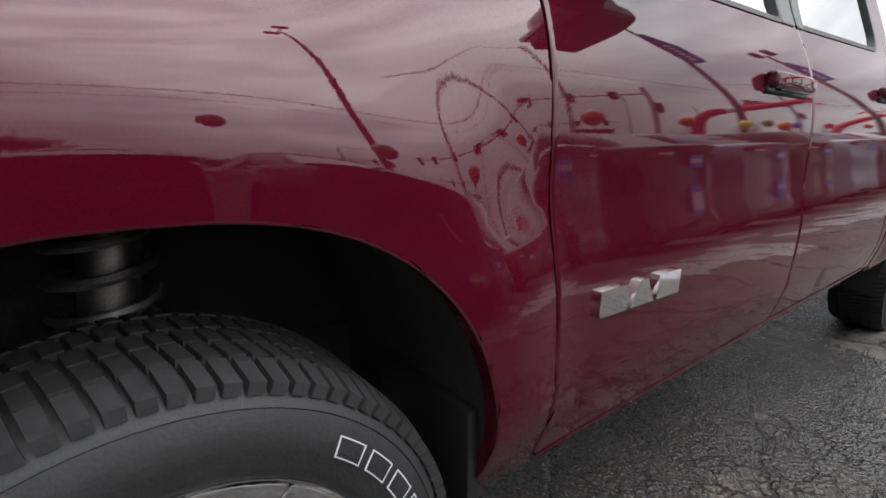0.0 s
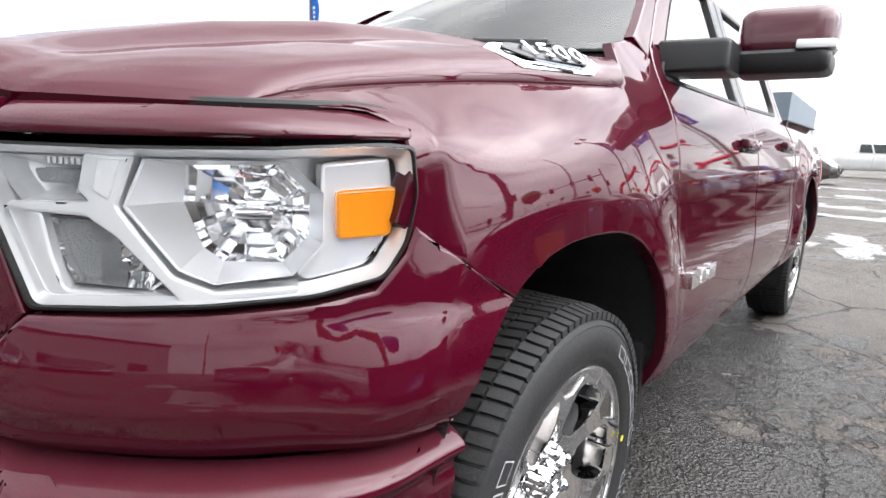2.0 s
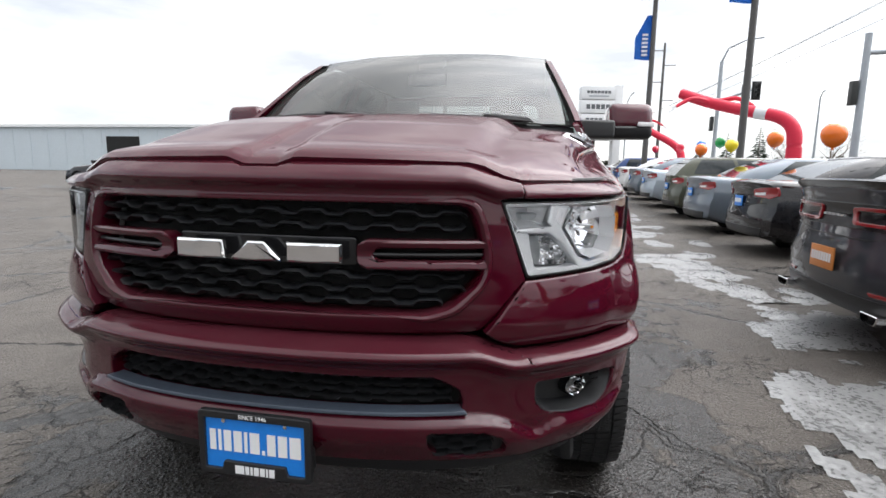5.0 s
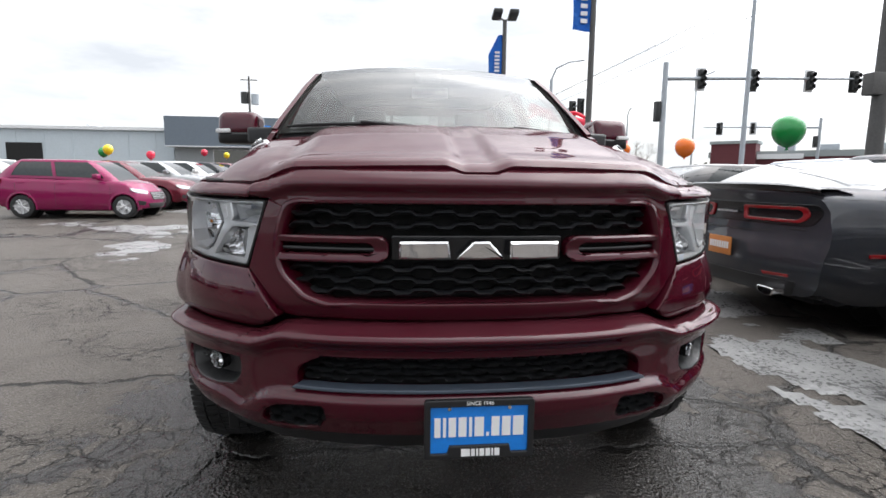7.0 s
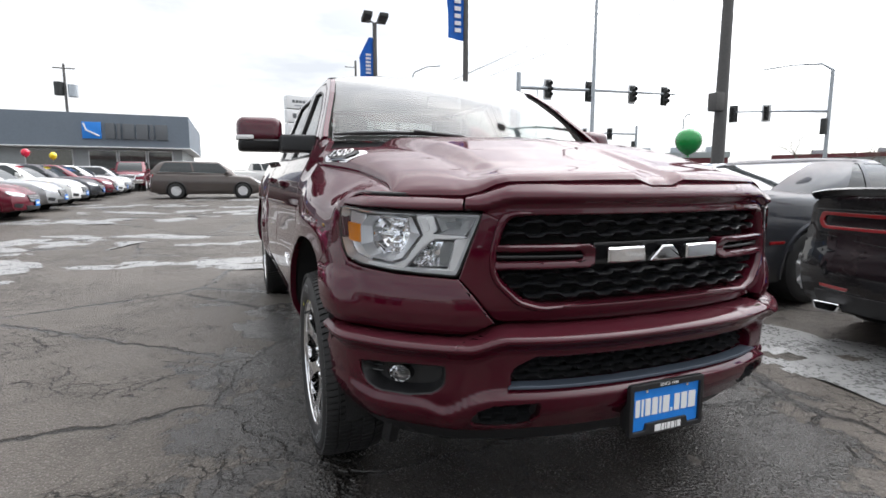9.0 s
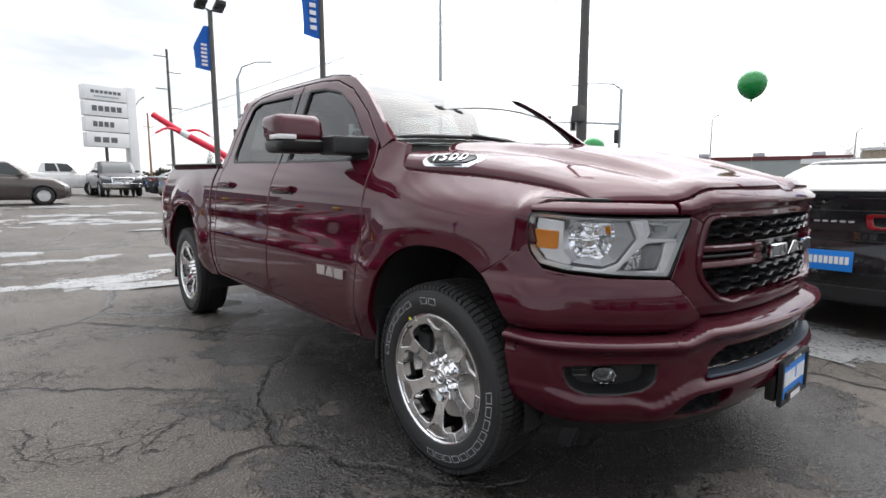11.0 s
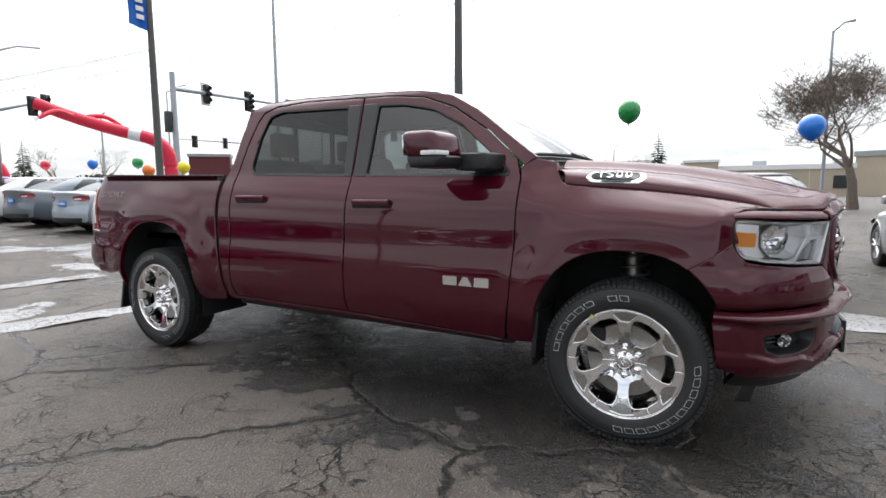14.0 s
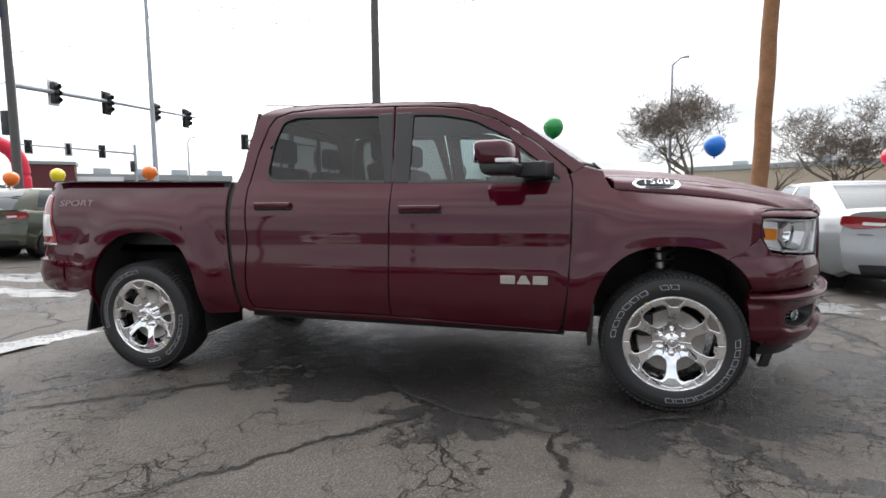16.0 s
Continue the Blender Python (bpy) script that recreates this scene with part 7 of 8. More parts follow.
    if lamp_style == "ring":
        # one wide black band with two red loops, spoiler, twin outlets
        skin_part("tail_panel", [(hw * a_, zt + b_) for a_, b_ in ((-0.88, 0.055), (0.88, 0.055), (0.90, -0.02), (0.84, -0.115), (-0.84, -0.115), (-0.90, -0.02))], tail_s(0.010), M_GLOSSBLACK, 0.04)
        for s_ in (-1, 1):
            loop_o = [(s_ * hw * a_, zt + b_) for a_, b_ in ((0.20, 0.030), (0.80, 0.036), (0.83, -0.03), (0.78, -0.088), (0.22, -0.088))]
            loop_i = rounded([(s_ * hw * a_, zt + b_) for a_, b_ in ((0.245, 0.006), (0.76, 0.012), (0.785, -0.03), (0.75, -0.066), (0.26, -0.066))], 0.025, 3)
            skin_part("tail_lamp", loop_o, tail_s(0.024), M_REDLENS, 0.03, "red looped tail lamp", [loop_i], 0.004)
            skin_part("bumper_reflector", [(s_ * hw * a_, b_) for a_, b_ in ((0.50, 0.445), (0.74, 0.45), (0.74, 0.425), (0.52, 0.42))], tail_s(0.006), M_REDLENS, 0.006)
            bm = bmesh.new()
            ring_ = rounded([(-0.10, 0.032), (0.10, 0.032), (0.075, -0.030), (-0.075, -0.030)], 0.02, 3)
            A, B, C = ([bm.verts.new((r + xo, s_ * hw * 0.62 + q[0] * sc, 0.300 + q[1] * sc)) for q in ring_] for xo, sc in ((-0.005, 1.0), (-0.01, 0.86), (0.14, 0.82)))
            for P, Q in ((A, B), (B, C)):
                for i in range(len(P)):
                    bm.faces.new((P[i], P[(i + 1) % len(P)], Q[(i + 1) % len(P)], Q[i]))
            part("exhaust_outlet", bm, M_CHROME, root)
            xm = r + 0.62
            part("side_marker", box(bmesh.new(), (xm - 0.10, s_ * skin(xm, 0.62) - 0.008, 0.605), (xm + 0.10, s_ * skin(xm, 0.62) + 0.006, 0.635), 0.004), M_REDLENS, root)
        bm = bmesh.new()
        prev = None
        for j in range(17):
            q = -0.90 + 1.80 * j / 16
            xe = tail_x(hw * q, deck)
            low_ = deck - 0.012 - 0.03 * abs(q) ** 4
            row = [bm.verts.new((xe + dx, hw * q, low_ + dz)) for dx, dz in ((0.26, 0.008), (0.10, 0.045), (-0.015, 0.070 * (1 - 0.6 * abs(q) ** 6)), (-0.035, 0.058 * (1 - 0.6 * abs(q) ** 6)), (-0.005, 0.010), (0.03, -0.01))]
            if prev:
                for i in range(5):
                    bm.faces.new((prev[i], prev[i + 1], row[i + 1], row[i]))
            prev = row
        bmesh.ops.recalc_face_normals(bm, faces=bm.faces[:])
        part("spoiler", bm, M_GLOSSBLACK, root)
        for j in range(5):
            part("badge_bar", box(bmesh.new(), (r + 0.02, -0.13 + j * 0.056, zt - 0.04), (r + 0.035, -0.095 + j * 0.056, zt - 0.025)), M_RIM, root)
    if kind == "pickup":
        part("bed_opening", box(bmesh.new(), (r + 0.10, -hw * 0.78, 0.95), (X(0.64), hw * 0.78, deck + 0.045)), M_DARK, root)
        skin_part("front_bumper", [(hw * a_, b_) for a_, b_ in ((-0.92, 0.70), (0.92, 0.70), (0.90, 0.48), (-0.90, 0.48))], face_s(0.035), M_CHROME, 0.04)
        outer = [(hw * a_, nose_z * b_) for a_, b_ in ((-0.54, 0.97), (0.54, 0.97), (0.50, 0.70), (-0.50, 0.70))]
        inner = rounded([(hw * a_, nose_z * b_) for a_, b_ in ((-0.48, 0.93), (0.48, 0.93), (0.44, 0.74), (-0.44, 0.74))], 0.02, 3)
        skin_part("grille_frame", outer, face_s(0.025), M_CHROME, 0.03, "", [inner])
    return root


C_PINK = paint("raspberry_paint", (0.27, 0.010, 0.085), 0.3, 0.2, 0.12)
C_RED = paint("cherry_paint", (0.13, 0.006, 0.020), 0.3, 0.2, 0.12)
C_SILVER = paint("silver_paint", (0.36, 0.37, 0.38), 0.6, 0.2, 0.15)
C_WHITE = paint("white_paint", (0.74, 0.74, 0.73), 0.0, 0.05, 0.18)
C_GREY = paint("dark_grey_paint", (0.050, 0.055, 0.066), 0.5, 0.3, 0.22, film=0.75)
C_BLACK = paint("black_paint", (0.010, 0.010, 0.012), 0.2, 0.2, 0.16)
C_SLATE = paint("slate_paint", (0.16, 0.19, 0.225), 0.5, 0.25, 0.18)
C_ICE = paint("ice_blue_paint", (0.42, 0.48, 0.54), 0.5, 0.2, 0.15)
C_OLIVE = paint("olive_paint", (0.075, 0.080, 0.055), 0.4, 0.25, 0.18)
C_BLUE = paint("blue_paint", (0.015, 0.05, 0.17), 0.4, 0.25, 0.15)
C_BROWN = paint("brown_grey_paint", (0.085, 0.070, 0.064), 0.5, 0.25, 0.15)
M_ORANGE = mat("orange_plate", (0.55, 0.20, 0.05), 0.45, vary=0.1)

# row beside the truck, tails towards it
ROW_A = "row of cars parked tail-in beside the lane"
car("coupe", C_GREY, -1.93, 5.25, 90, "dusty dark grey two-door coupe with looped red tail lamps", plate=M_ORANGE, group=ROW_A, lamp_style="ring")
car("coupe", C_BLACK, 0.56, 5.10, 90, "black two-door coupe with spoiler and blue dealer plate", plate=M_BLUE, group=ROW_A, lamp_style="ring")
car("sedan", C_SILVER, 3.52, 5.30, 90, "silver four-door sedan with red tail lamps", plate=M_BLUE, group=ROW_A)
car("sedan", C_SLATE, -3.88, 6.0, 90, "slate grey sedan with a paper in its window", plate=M_BLUE, group=ROW_A)
for x_, c_, k_, lab in ((-6.6, C_BLACK, "sedan", "black sedan parked tail-out with blue plate"), (-9.4, C_SLATE, "sedan", "grey sedan with wide red tail lamps"), (-12.1, C_OLIVE, "hatch", "olive green hatchback parked tail-out"),
                        (-14.8, C_ICE, "sedan", "pale blue sedan with red tail lamps"), (-17.5, C_SLATE, "sedan", "slate blue sedan parked tail-out"), (-20.4, C_WHITE, "sedan", "white sedan parked tail-out"),
                        (-23.2, C_BLUE, "hatch", "dark blue hatchback parked tail-out"), (-26.0, C_SILVER, "sedan", "silver sedan parked tail-out"), (-28.8, C_BLACK, "sedan", "black sedan far along the row")):
    car(k_, c_, x_, 6.05 if k_ == "sedan" else 5.6, 90, lab, plate=M_BLUE, group=ROW_A)
for x_, c_, lab in ((-8.5, C_GREY, "dark sedan in the second row"), (-11.5, C_SILVER, "silver sedan in the second row"), (-14.3, C_WHITE, "white sedan in the second row"), (-17.2, C_SLATE, "grey sedan in the second row")):
    car("sedan", c_, x_, 12.3, -90, lab, group="second row of cars behind the lane")
# row across the lot, noses towards the lane
ROW_B = "row of cars parked nose-out before the showroom"
for x_, c_, k_, lab in ((-12.2, C_PINK, "hatch", "raspberry pink small hatchback with silver wheels"), (-14.9, C_RED, "sedan", "cherry red sedan parked nose-out"), (-17.6, C_SILVER, "sedan", "silver sedan with white grille parked nose-out"),
                        (-20.3, C_WHITE, "sedan", "white sedan parked nose-out"), (-23.0, C_GREY, "sedan", "dark grey sedan parked nose-out"), (-25.7, C_RED, "sedan", "maroon sedan parked nose-out"),
                        (-28.4, C_WHITE, "sedan", "white sedan near the showroom"), (-31.2, C_SILVER, "hatch", "silver hatchback near the showroom")):
    car(k_, c_, x_, -8.65 if k_ == "sedan" else -8.2, 90, lab, plate=M_BLUE if k_ == "sedan" else None, group=ROW_B)
for x_, c_, lab in ((-16.0, C_BLACK, "black sedan in the row behind"), (-19.0, C_WHITE, "white sedan in the row behind"), (-22.2, C_BLUE, "blue sedan in the row behind")):
    car("sedan", c_, x_, -15.6, -90, lab, group="cars behind the nose-out row")
# unseen rows added behind the camera, to darken what the truck's paint reflects
for x_, c_, k_, lab in ((-6.2, C_GREY, "sedan", "dark grey sedan, out of view, added for door reflections"), (-3.4, C_BLACK, "hatch", "black hatchback, out of view, added for door reflections"), (-0.5, C_SLATE, "sedan", "slate sedan, out of view, added for door reflections"), (2.4, C_BLACK, "sedan", "black sedan, out of view, added for door reflections"), (5.3, C_BLUE, "hatch", "dark blue hatchback, out of view, added for door reflections")):
    car(k_, c_, x_, -14.2, 90, lab, group="cars across the open lane")
for y_, c_, lab in ((-8.0, C_BLACK, "black sedan, out of view, added for nose reflections"), (-5.1, C_GREY, "dark grey sedan, out of view, added for nose reflections"), (-2.2, C_SLATE, "slate sedan, out of view, added for nose reflections"), (0.7, C_BLACK, "black sedan, out of view, added for nose reflections")):
    car("sedan", c_, 12.0, y_, 180, lab, group="cars before the truck")
car("wagon", C_BROWN, -24.3, -2.35, 90, "brown-grey station wagon standing across the lane")
car("pickup", C_WHITE, -37.0, 0.5, 80, "white pickup truck far down the lane", name="parked_pickup")
car("pickup", C_RED, -38.0, -7.4, 0, "dark red pickup truck before the showroom", name="parked_pickup")
car("sedan", C_SLATE, -34.2, -9.2, 90, "grey sedan before the showroom")
car("pickup", C_GREY, -33.0, 2.9, 0, "grey pickup truck with chrome grille facing the lane", name="parked_pickup")
car("wagon", C_WHITE, -13.5, -25.5, 150, "white off-road wagon across the lot")
car("pickup", C_BLUE, -9.0, -25.0, 160, "dark blue pickup truck across the lot", name="parked_pickup")


# ---- showroom and warehouse ----
def wall_box(name, lo, hi, material, parent, bevel=0.0):
    return part(name, box(bmesh.new(), lo, hi, bevel), material, parent)


def showroom():
    gz = lot_height(-40, -10)
    h = thing("showroom", "low blue-grey car showroom with a deep fascia and glass front", "building", pose(0, 0, gz))
    M_FASCIA = mat("blue_grey_cladding", (0.135, 0.165, 0.20), 0.55, vary=0.08, vscale=0.8)
    M_WALL = mat("pale_grey_wall", (0.33, 0.35, 0.36), 0.7, vary=0.08, vscale=1)
    M_PANE = mat("showroom_glass", (0.035, 0.038, 0.036), 0.05, coat=1.0, vary=0.4, vscale=0.6)
    wall_box("wall", (-54, -16.9, 0), (-40.6, -4.6, 5.0), M_WALL, h)
    wall_box("fascia", (-54.5, -17.2, 2.95), (-39.6, -4.0, 5.15), M_FASCIA, h)
    part("soffit_trim", box(bmesh.new(), (-54.52, -17.22, 2.88), (-39.55, -3.95, 2.95)), M_SIGWHITE, h)
    for y0, y1 in ((-14.0, -11.3), (-10.4, -8.7), (-8.6, -6.9), (-6.8, -5.2)):
        wf = part("window", box(bmesh.new(), (-40.62, y0, 0.5), (-40.50, y1, 2.75)), M_SIGWHITE, h)
        part("pane", box(bmesh.new(), (-40.52, y0 + 0.06, 1.35), (-40.47, y1 - 0.06, 2.68)), M_PANE, wf)
        part("pane", box(bmesh.new(), (-40.52, y0 + 0.06, 0.56), (-40.47, y1 - 0.06, 1.28)), M_PANE, wf)
    # plain mark and bars of the sign
    part("sign_panel", box(bmesh.new(), (-39.58, -10.45, 3.45), (-39.50, -9.35, 4.55), 0.02), M_BLUE, h)
    bm = bmesh.new()
    tube(bm, [(-39.47, -10.35, 4.45), (-39.47, -10.2, 4.0), (-39.47, -9.45, 3.62)], 0.06, 6)
    part("sign_stroke", bm, M_SIGWHITE, h)
    y = -9.1
    for w in (0.55, 0.22, 0.7, 0.7, 0.22, 0.75):
        part("sign_bar", box(bmesh.new(), (-39.58, y, 3.45), (-39.46, y + w, 4.5), 0.02), M_SIGDARK, h)
        y += w + 0.12
    wh = thing("warehouse", "long pale metal warehouse behind the parked cars", "building", pose(0, 0, gz))
    M_METAL = mat("pale_ribbed_metal", (0.52, 0.58, 0.62), 0.5, 0.1, vary=0.06, vscale=0.7)
    wall_box("wall", (-58, -75, 0), (-41.4, -17.25, 4.15), M_METAL, wh)
    wall_box("roof", (-58.3, -75.3, 4.15), (-41.1, -17.2, 4.38), M_SIGWHITE, wh)
    for k in range(28):
        part("wall_rib", box(bmesh.new(), (-41.4, -74 + 2.05 * k, 0.1), (-41.36, -73.93 + 2.05 * k, 4.1)), M_METAL, wh)
    part("open_door", box(bmesh.new(), (-41.5, -29.6, 0), (-41.34, -27.0, 3.1)), M_DARK, wh)
    part("open_door", box(bmesh.new(), (-41.5, -40.6, 0), (-41.34, -37.0, 3.3)), M_DARK, wh)
    bm = bmesh.new()
    lathe(bm, [(0.0, 5.0), (0.55, 4.95), (0.55, 4.8), (0.35, 4.75), (0.35, 4.3)], 16, "z")
    for v in bm.verts:
        v.co += Vector((-46, -25.5, 0))
    part("roof_vent", bm, M_SIGWHITE, wh)


showroom()


# ---- poles, signs, signals, wires ----
def pole(name, x, y, h, r0, r1, material, label, cat):
    root = thing(name, label, cat, pose(x, y, lot_height(x, y)))
    part("shaft", tube(bmesh.new(), [(0, 0, 0), (0, 0, h * 0.5), (0, 0, h)], [r0, (r0 + r1) / 2, r1], 14), material, root)
    part("base_plate", box(bmesh.new(), (-r0 * 1.8, -r0 * 1.8, 0), (r0 * 1.8, r0 * 1.8, 0.04)), material, root)
    return root


def banner(root, z0, z1, width, side_, tilt=0.0):
    bm = bmesh.new()
    rows_ = []
    for i in range(13):
        t = i / 12
        z = z1 + (z0 - z1) * t
        row = []
        for j in range(7):
            u = j / 6
            wv = 0.08 * math.sin(t * 5 + u * 3.5) * u
            wide = width * (0.30 + 0.70 * min(1, t * 2.2))
            row.append(bm.verts.new((wv * 1.3, side_ * (0.09 + u * wide), z - tilt * u * wide + 0.25 * (1 - u) * (1 - t) * 0 - 0.05 * u * math.sin(t * 4))))
        rows_.append(row)
    for a, b in zip(rows_, rows_[1:]):
        for j in range(6):
            bm.faces.new((a[j], a[j + 1], b[j + 1], b[j]))
    bmesh.ops.solidify(bm, geom=bm.faces[:], thickness=0.008)
    fl = part("banner", bm, M_FLAG, root, "blue feather banner hanging limp")
    bm = bmesh.new()
    n_ = 6
    for k in range(n_):
        t0, t1 = 0.40 + 0.09 * k, 0.45 + 0.09 * k
        z_a, z_b = z1 + (z0 - z1) * t0, z1 + (z0 - z1) * t1
        for s_ in (-1, 1):
            box(bm, (s_ * 0.03 + 0.04 * math.sin(t0 * 5 + 1.7), side_ * (0.09 + width * 0.36) - 0.11, z_b), (s_ * 0.05 + 0.04 * math.sin(t0 * 5 + 1.7), side_ * (0.09 + width * 0.36) + 0.11, z_a))
    tagged(part("banner_print", bm, M_SIGWHITE, fl), kind="stuff")


def floodlights(root, h, spread=0.55):
    bm = bmesh.new()
    tube(bm, [(0, -spread, h + 0.15), (0, 0, h), (0, spread, h + 0.15)], 0.04, 8)
    part("cross_arm", bm, M_POLE, root)
    for s_ in (-1, 1):
        bm = bmesh.new()
        box(bm, (-0.22, s_ * spread - 0.2, h + 0.12), (0.34, s_ * spread + 0.2, h + 0.30), 0.05)
        for v in bm.verts:
            v.co.z += 0.35 * (v.co.x)
        part("lamp_head", bm, M_SIGNAL, root)


p1 = pole("flag_pole", -14.46, 6.25, 9.5, 0.11, 0.08, M_POLE, "dark lot pole with a blue banner", "lamp post")
banner(p1, 5.7, 8.3, 0.60, -1)
floodlights(p1, 9.5)
p2 = pole("flag_pole", -20.6, 4.7, 7.6, 0.12, 0.09, M_POLE, "dark lot pole with double floodlights and a blue banner", "lamp post")
banner(p2, 5.3, 7.0, 0.6, -1)
floodlights(p2, 7.6, 0.35)
p3 = pole("flag_pole", -25.2, -35.0, 13.5, 0.15, 0.11, M_POLE, "lot pole with a blue banner across the lot", "lamp post")
banner(p3, 9.1, 12.8, 1.0, 1)
p6 = pole("flag_pole", -18.5, -55.3, 10.3, 0.14, 0.09, M_STEEL, "far lot pole with two curved lamp arms and a blue banner", "lamp post")
banner(p6, 7.2, 9.8, 1.3, 1)
for s_ in (-1, 1):
    bm = bmesh.new()
    tube(bm, [(s_ * 0.05, 0, 9.6), (s_ * 1.2, 0, 10.6), (s_ * 2.6, 0, 11.0), (s_ * 4.0, 0, 10.9)], [0.07, 0.06, 0.05, 0.09], 8)
    part("lamp_arm", bm, M_STEEL, p6)
p4 = pole("steel_pole", -4.93, 7.15, 11.0, 0.125, 0.05, M_POLE, "dark steel lot pole behind the cars", "lamp post")
part("junction_box", box(bmesh.new(), (-0.10, -0.24, 2.45), (0.10, 0.0, 2.78), 0.02), M_POLE, p4)
floodlights(p4, 11.0)
p5 = pole("street_light", -16.8, 13.4, 11.5, 0.10, 0.06, M_STEEL, "slim galvanised street light pole", "street lamp")
part("lamp_arm", tube(bmesh.new(), [(0, 0, 11.3), (1.2, 0.6, 12.0), (2.4, 1.2, 12.1)], 0.04, 8), M_STEEL, p5)
wp = thing("utility_pole", "weathered brown wooden utility pole", "utility pole", pose(3.80, 10.0, lot_height(3.8, 10.0), 0, 1.2, 0))
bm = bmesh.new()
rng = random.Random(7)
pts = [(0.012 * math.sin(k * 1.7), 0.012 * math.cos(k * 2.1), 0.5 * k) for k in range(22)]
tube(bm, pts, [0.195 - 0.0020 * k + rng.uniform(-0.004, 0.004) for k in range(22)], 18)
part("shaft", bm, M_WOOD, wp)


def signal_head(parent, x, y, z, face):
    bm = bmesh.new()
    box(bm, (-0.14, -0.17, -0.52), (0.10, 0.17, 0.52), 0.03)
    bm.transform(pose(x, y, z, 0, 0, face))
    hd = part("signal_head", bm, M_SIGNAL, parent)
    bm = bmesh.new()
    box(bm, (-0.16, -0.30, -0.64), (-0.145, 0.30, 0.64), 0.004)
    bm.transform(pose(x, y, z, 0, 0, face))
    part("backplate", bm, M_SIGNAL if (x + y) % 2 > 1 else M_SIGWHITE, hd)
    for k in (-1, 0, 1):
        bm = bmesh.new()
        tube(bm, [(0.09, 0, k * 0.33), (0.30, 0, k * 0.33 - 0.02)], [0.14, 0.13], 12, False)
        bm.transform(pose(x, y, z, 0, 0, face))
        part("visor", bm, M_SIGNAL, hd)


def mast(x, y, h, arm_to, arm_z, heads, face, label, radius=0.17, lamp=None):
    root = thing("traffic_signal", label, "traffic light", pose(x, y, lot_height(x, y)))
    part("post", tube(bmesh.new(), [(0, 0, 0), (0, 0, h)], [radius, radius * 0.85], 14), M_STEEL, root)
    ax, ay = arm_to[0] - x, arm_to[1] - y
    part("mast_arm", tube(bmesh.new(), [(0, 0, arm_z), (ax * 0.5, ay * 0.5, arm_z + 0.25), (ax, ay, arm_z + 0.45)], [radius * 0.75, radius * 0.55, radius * 0.35], 10), M_STEEL, root)
    for t in heads:
        signal_head(root, ax * t, ay * t, arm_z + 0.3 * t, face)
    part("control_box", box(bmesh.new(), (-0.25, -0.45, 4.0), (0.1, -0.2, 5.1), 0.02), M_SIGNAL, root)
    if lamp:
        lx, ly, lz = lamp
        part("lamp_arm", tube(bmesh.new(), [(0, 0, h), (lx * 0.15, ly * 0.15, h + lz * 0.7), (lx * 0.55, ly * 0.55, h + lz), (lx, ly, h + lz)], [0.09, 0.07, 0.05, 0.06], 8), M_STEEL, root)


mast(-26.0, 15.0, 7.2, (-26.6, 28.0), 6.35, (0.17, 0.42, 0.70, 0.93), 0, "grey signal mast with four traffic lights on its arm")
mast(-44.7, 41.0, 6.8, (-51.0, 33.0), 5.9, (0.28, 0.55, 0.85), -40, "far signal mast with three traffic lights", 0.15)
fx, fy = polar(2.33, -1.355, 122.1, 46)
gx, gy = polar(2.33, -1.355, 129.6, 47)
mast(fx, fy, 8.4, (gx, gy), 5.6, (0.62, 0.98), -60, "signal mast with curved street lamp beyond the junction", 0.14, (-4.2, -1.2, 0.7))
hx, hy = polar(1.275, -2.867, 159.4, 47)
ix, iy = polar(1.275, -2.867, 156.0, 44)
mast(hx, hy, 9.2, (ix, iy), 6.2, (0.75, 1.0), 0, "signal mast with street lamp on the far side of the road", 0.16, (1.8, 2.2, 1.3))
for ang, dist, h, lean in ((145.5, 62, 11, 3.0), (168.0, 60, 8.2, 4.0), (110.8, 60, 7.0, 0.6), (82.0, 34, 9.0, 0.9), (131.0, 60, 7.0, 0.8), (151.0, 52, 6.8, 0.6), (100.0, 70, 6.0, 0.5)):
    x_, y_ = polar(0.4, -3.4, ang, dist)
    st = pole("street_light", x_, y_, h, 0.10, 0.06, M_STEEL, "slim distant street light on a steel pole", "street lamp")
    part("lamp_arm", tube(bmesh.new(), [(0, 0, h - 0.05), (lean * 0.5, 0, h + 0.35), (lean, 0, h + 0.4)], [0.05, 0.045, 0.08], 8), M_STEEL, st)

# pylon sign with four plain panels
sg = thing("pylon_sign", "tall white pylon sign with four printed panels", "sign", pose(-48.9, 5.6, lot_height(-48.9, 5), 0, 0, 12))
part("column", box(bmesh.new(), (-0.6, 1.05, 0), (0.4, 1.75, 8.5), 0.05), M_SIGWHITE, sg)
for k in range(4):
    z1 = 8.35 - k * 1.22
    pn = part("panel", box(bmesh.new(), (-0.4, -2.1, z1 - 1.14), (0.5, 1.0, z1), 0.03), M_SIGWHITE, sg)
    y = -1.6
    for w in ((0.32,) * 7, (0.45,) * 5, (0.4,) * 4, (0.6,) * 3)[k]:
        part("print_bar", box(bmesh.new(), (0.50, y, z1 - (0.62 if k == 0 else 0.78)), (0.515, y + w * 0.78, z1 - (0.38 if k == 0 else 0.36))), M_SIGDARK, pn)
        y += w
    if k == 0:
        part("print_bar", box(bmesh.new(), (0.50, -1.4, z1 - 0.92), (0.515, 0.4, z1 - 0.80)), M_STEEL, pn)
part("support", tube(bmesh.new(), [(0, -0.6, 0), (0, -0.6, 4.0)], 0.12, 10), M_POLE, sg)
tp = pole("utility_pole", -62.0, 13.2, 15.0, 0.2, 0.12, M_POLE, "tall dark utility pole with cross arms", "utility pole")
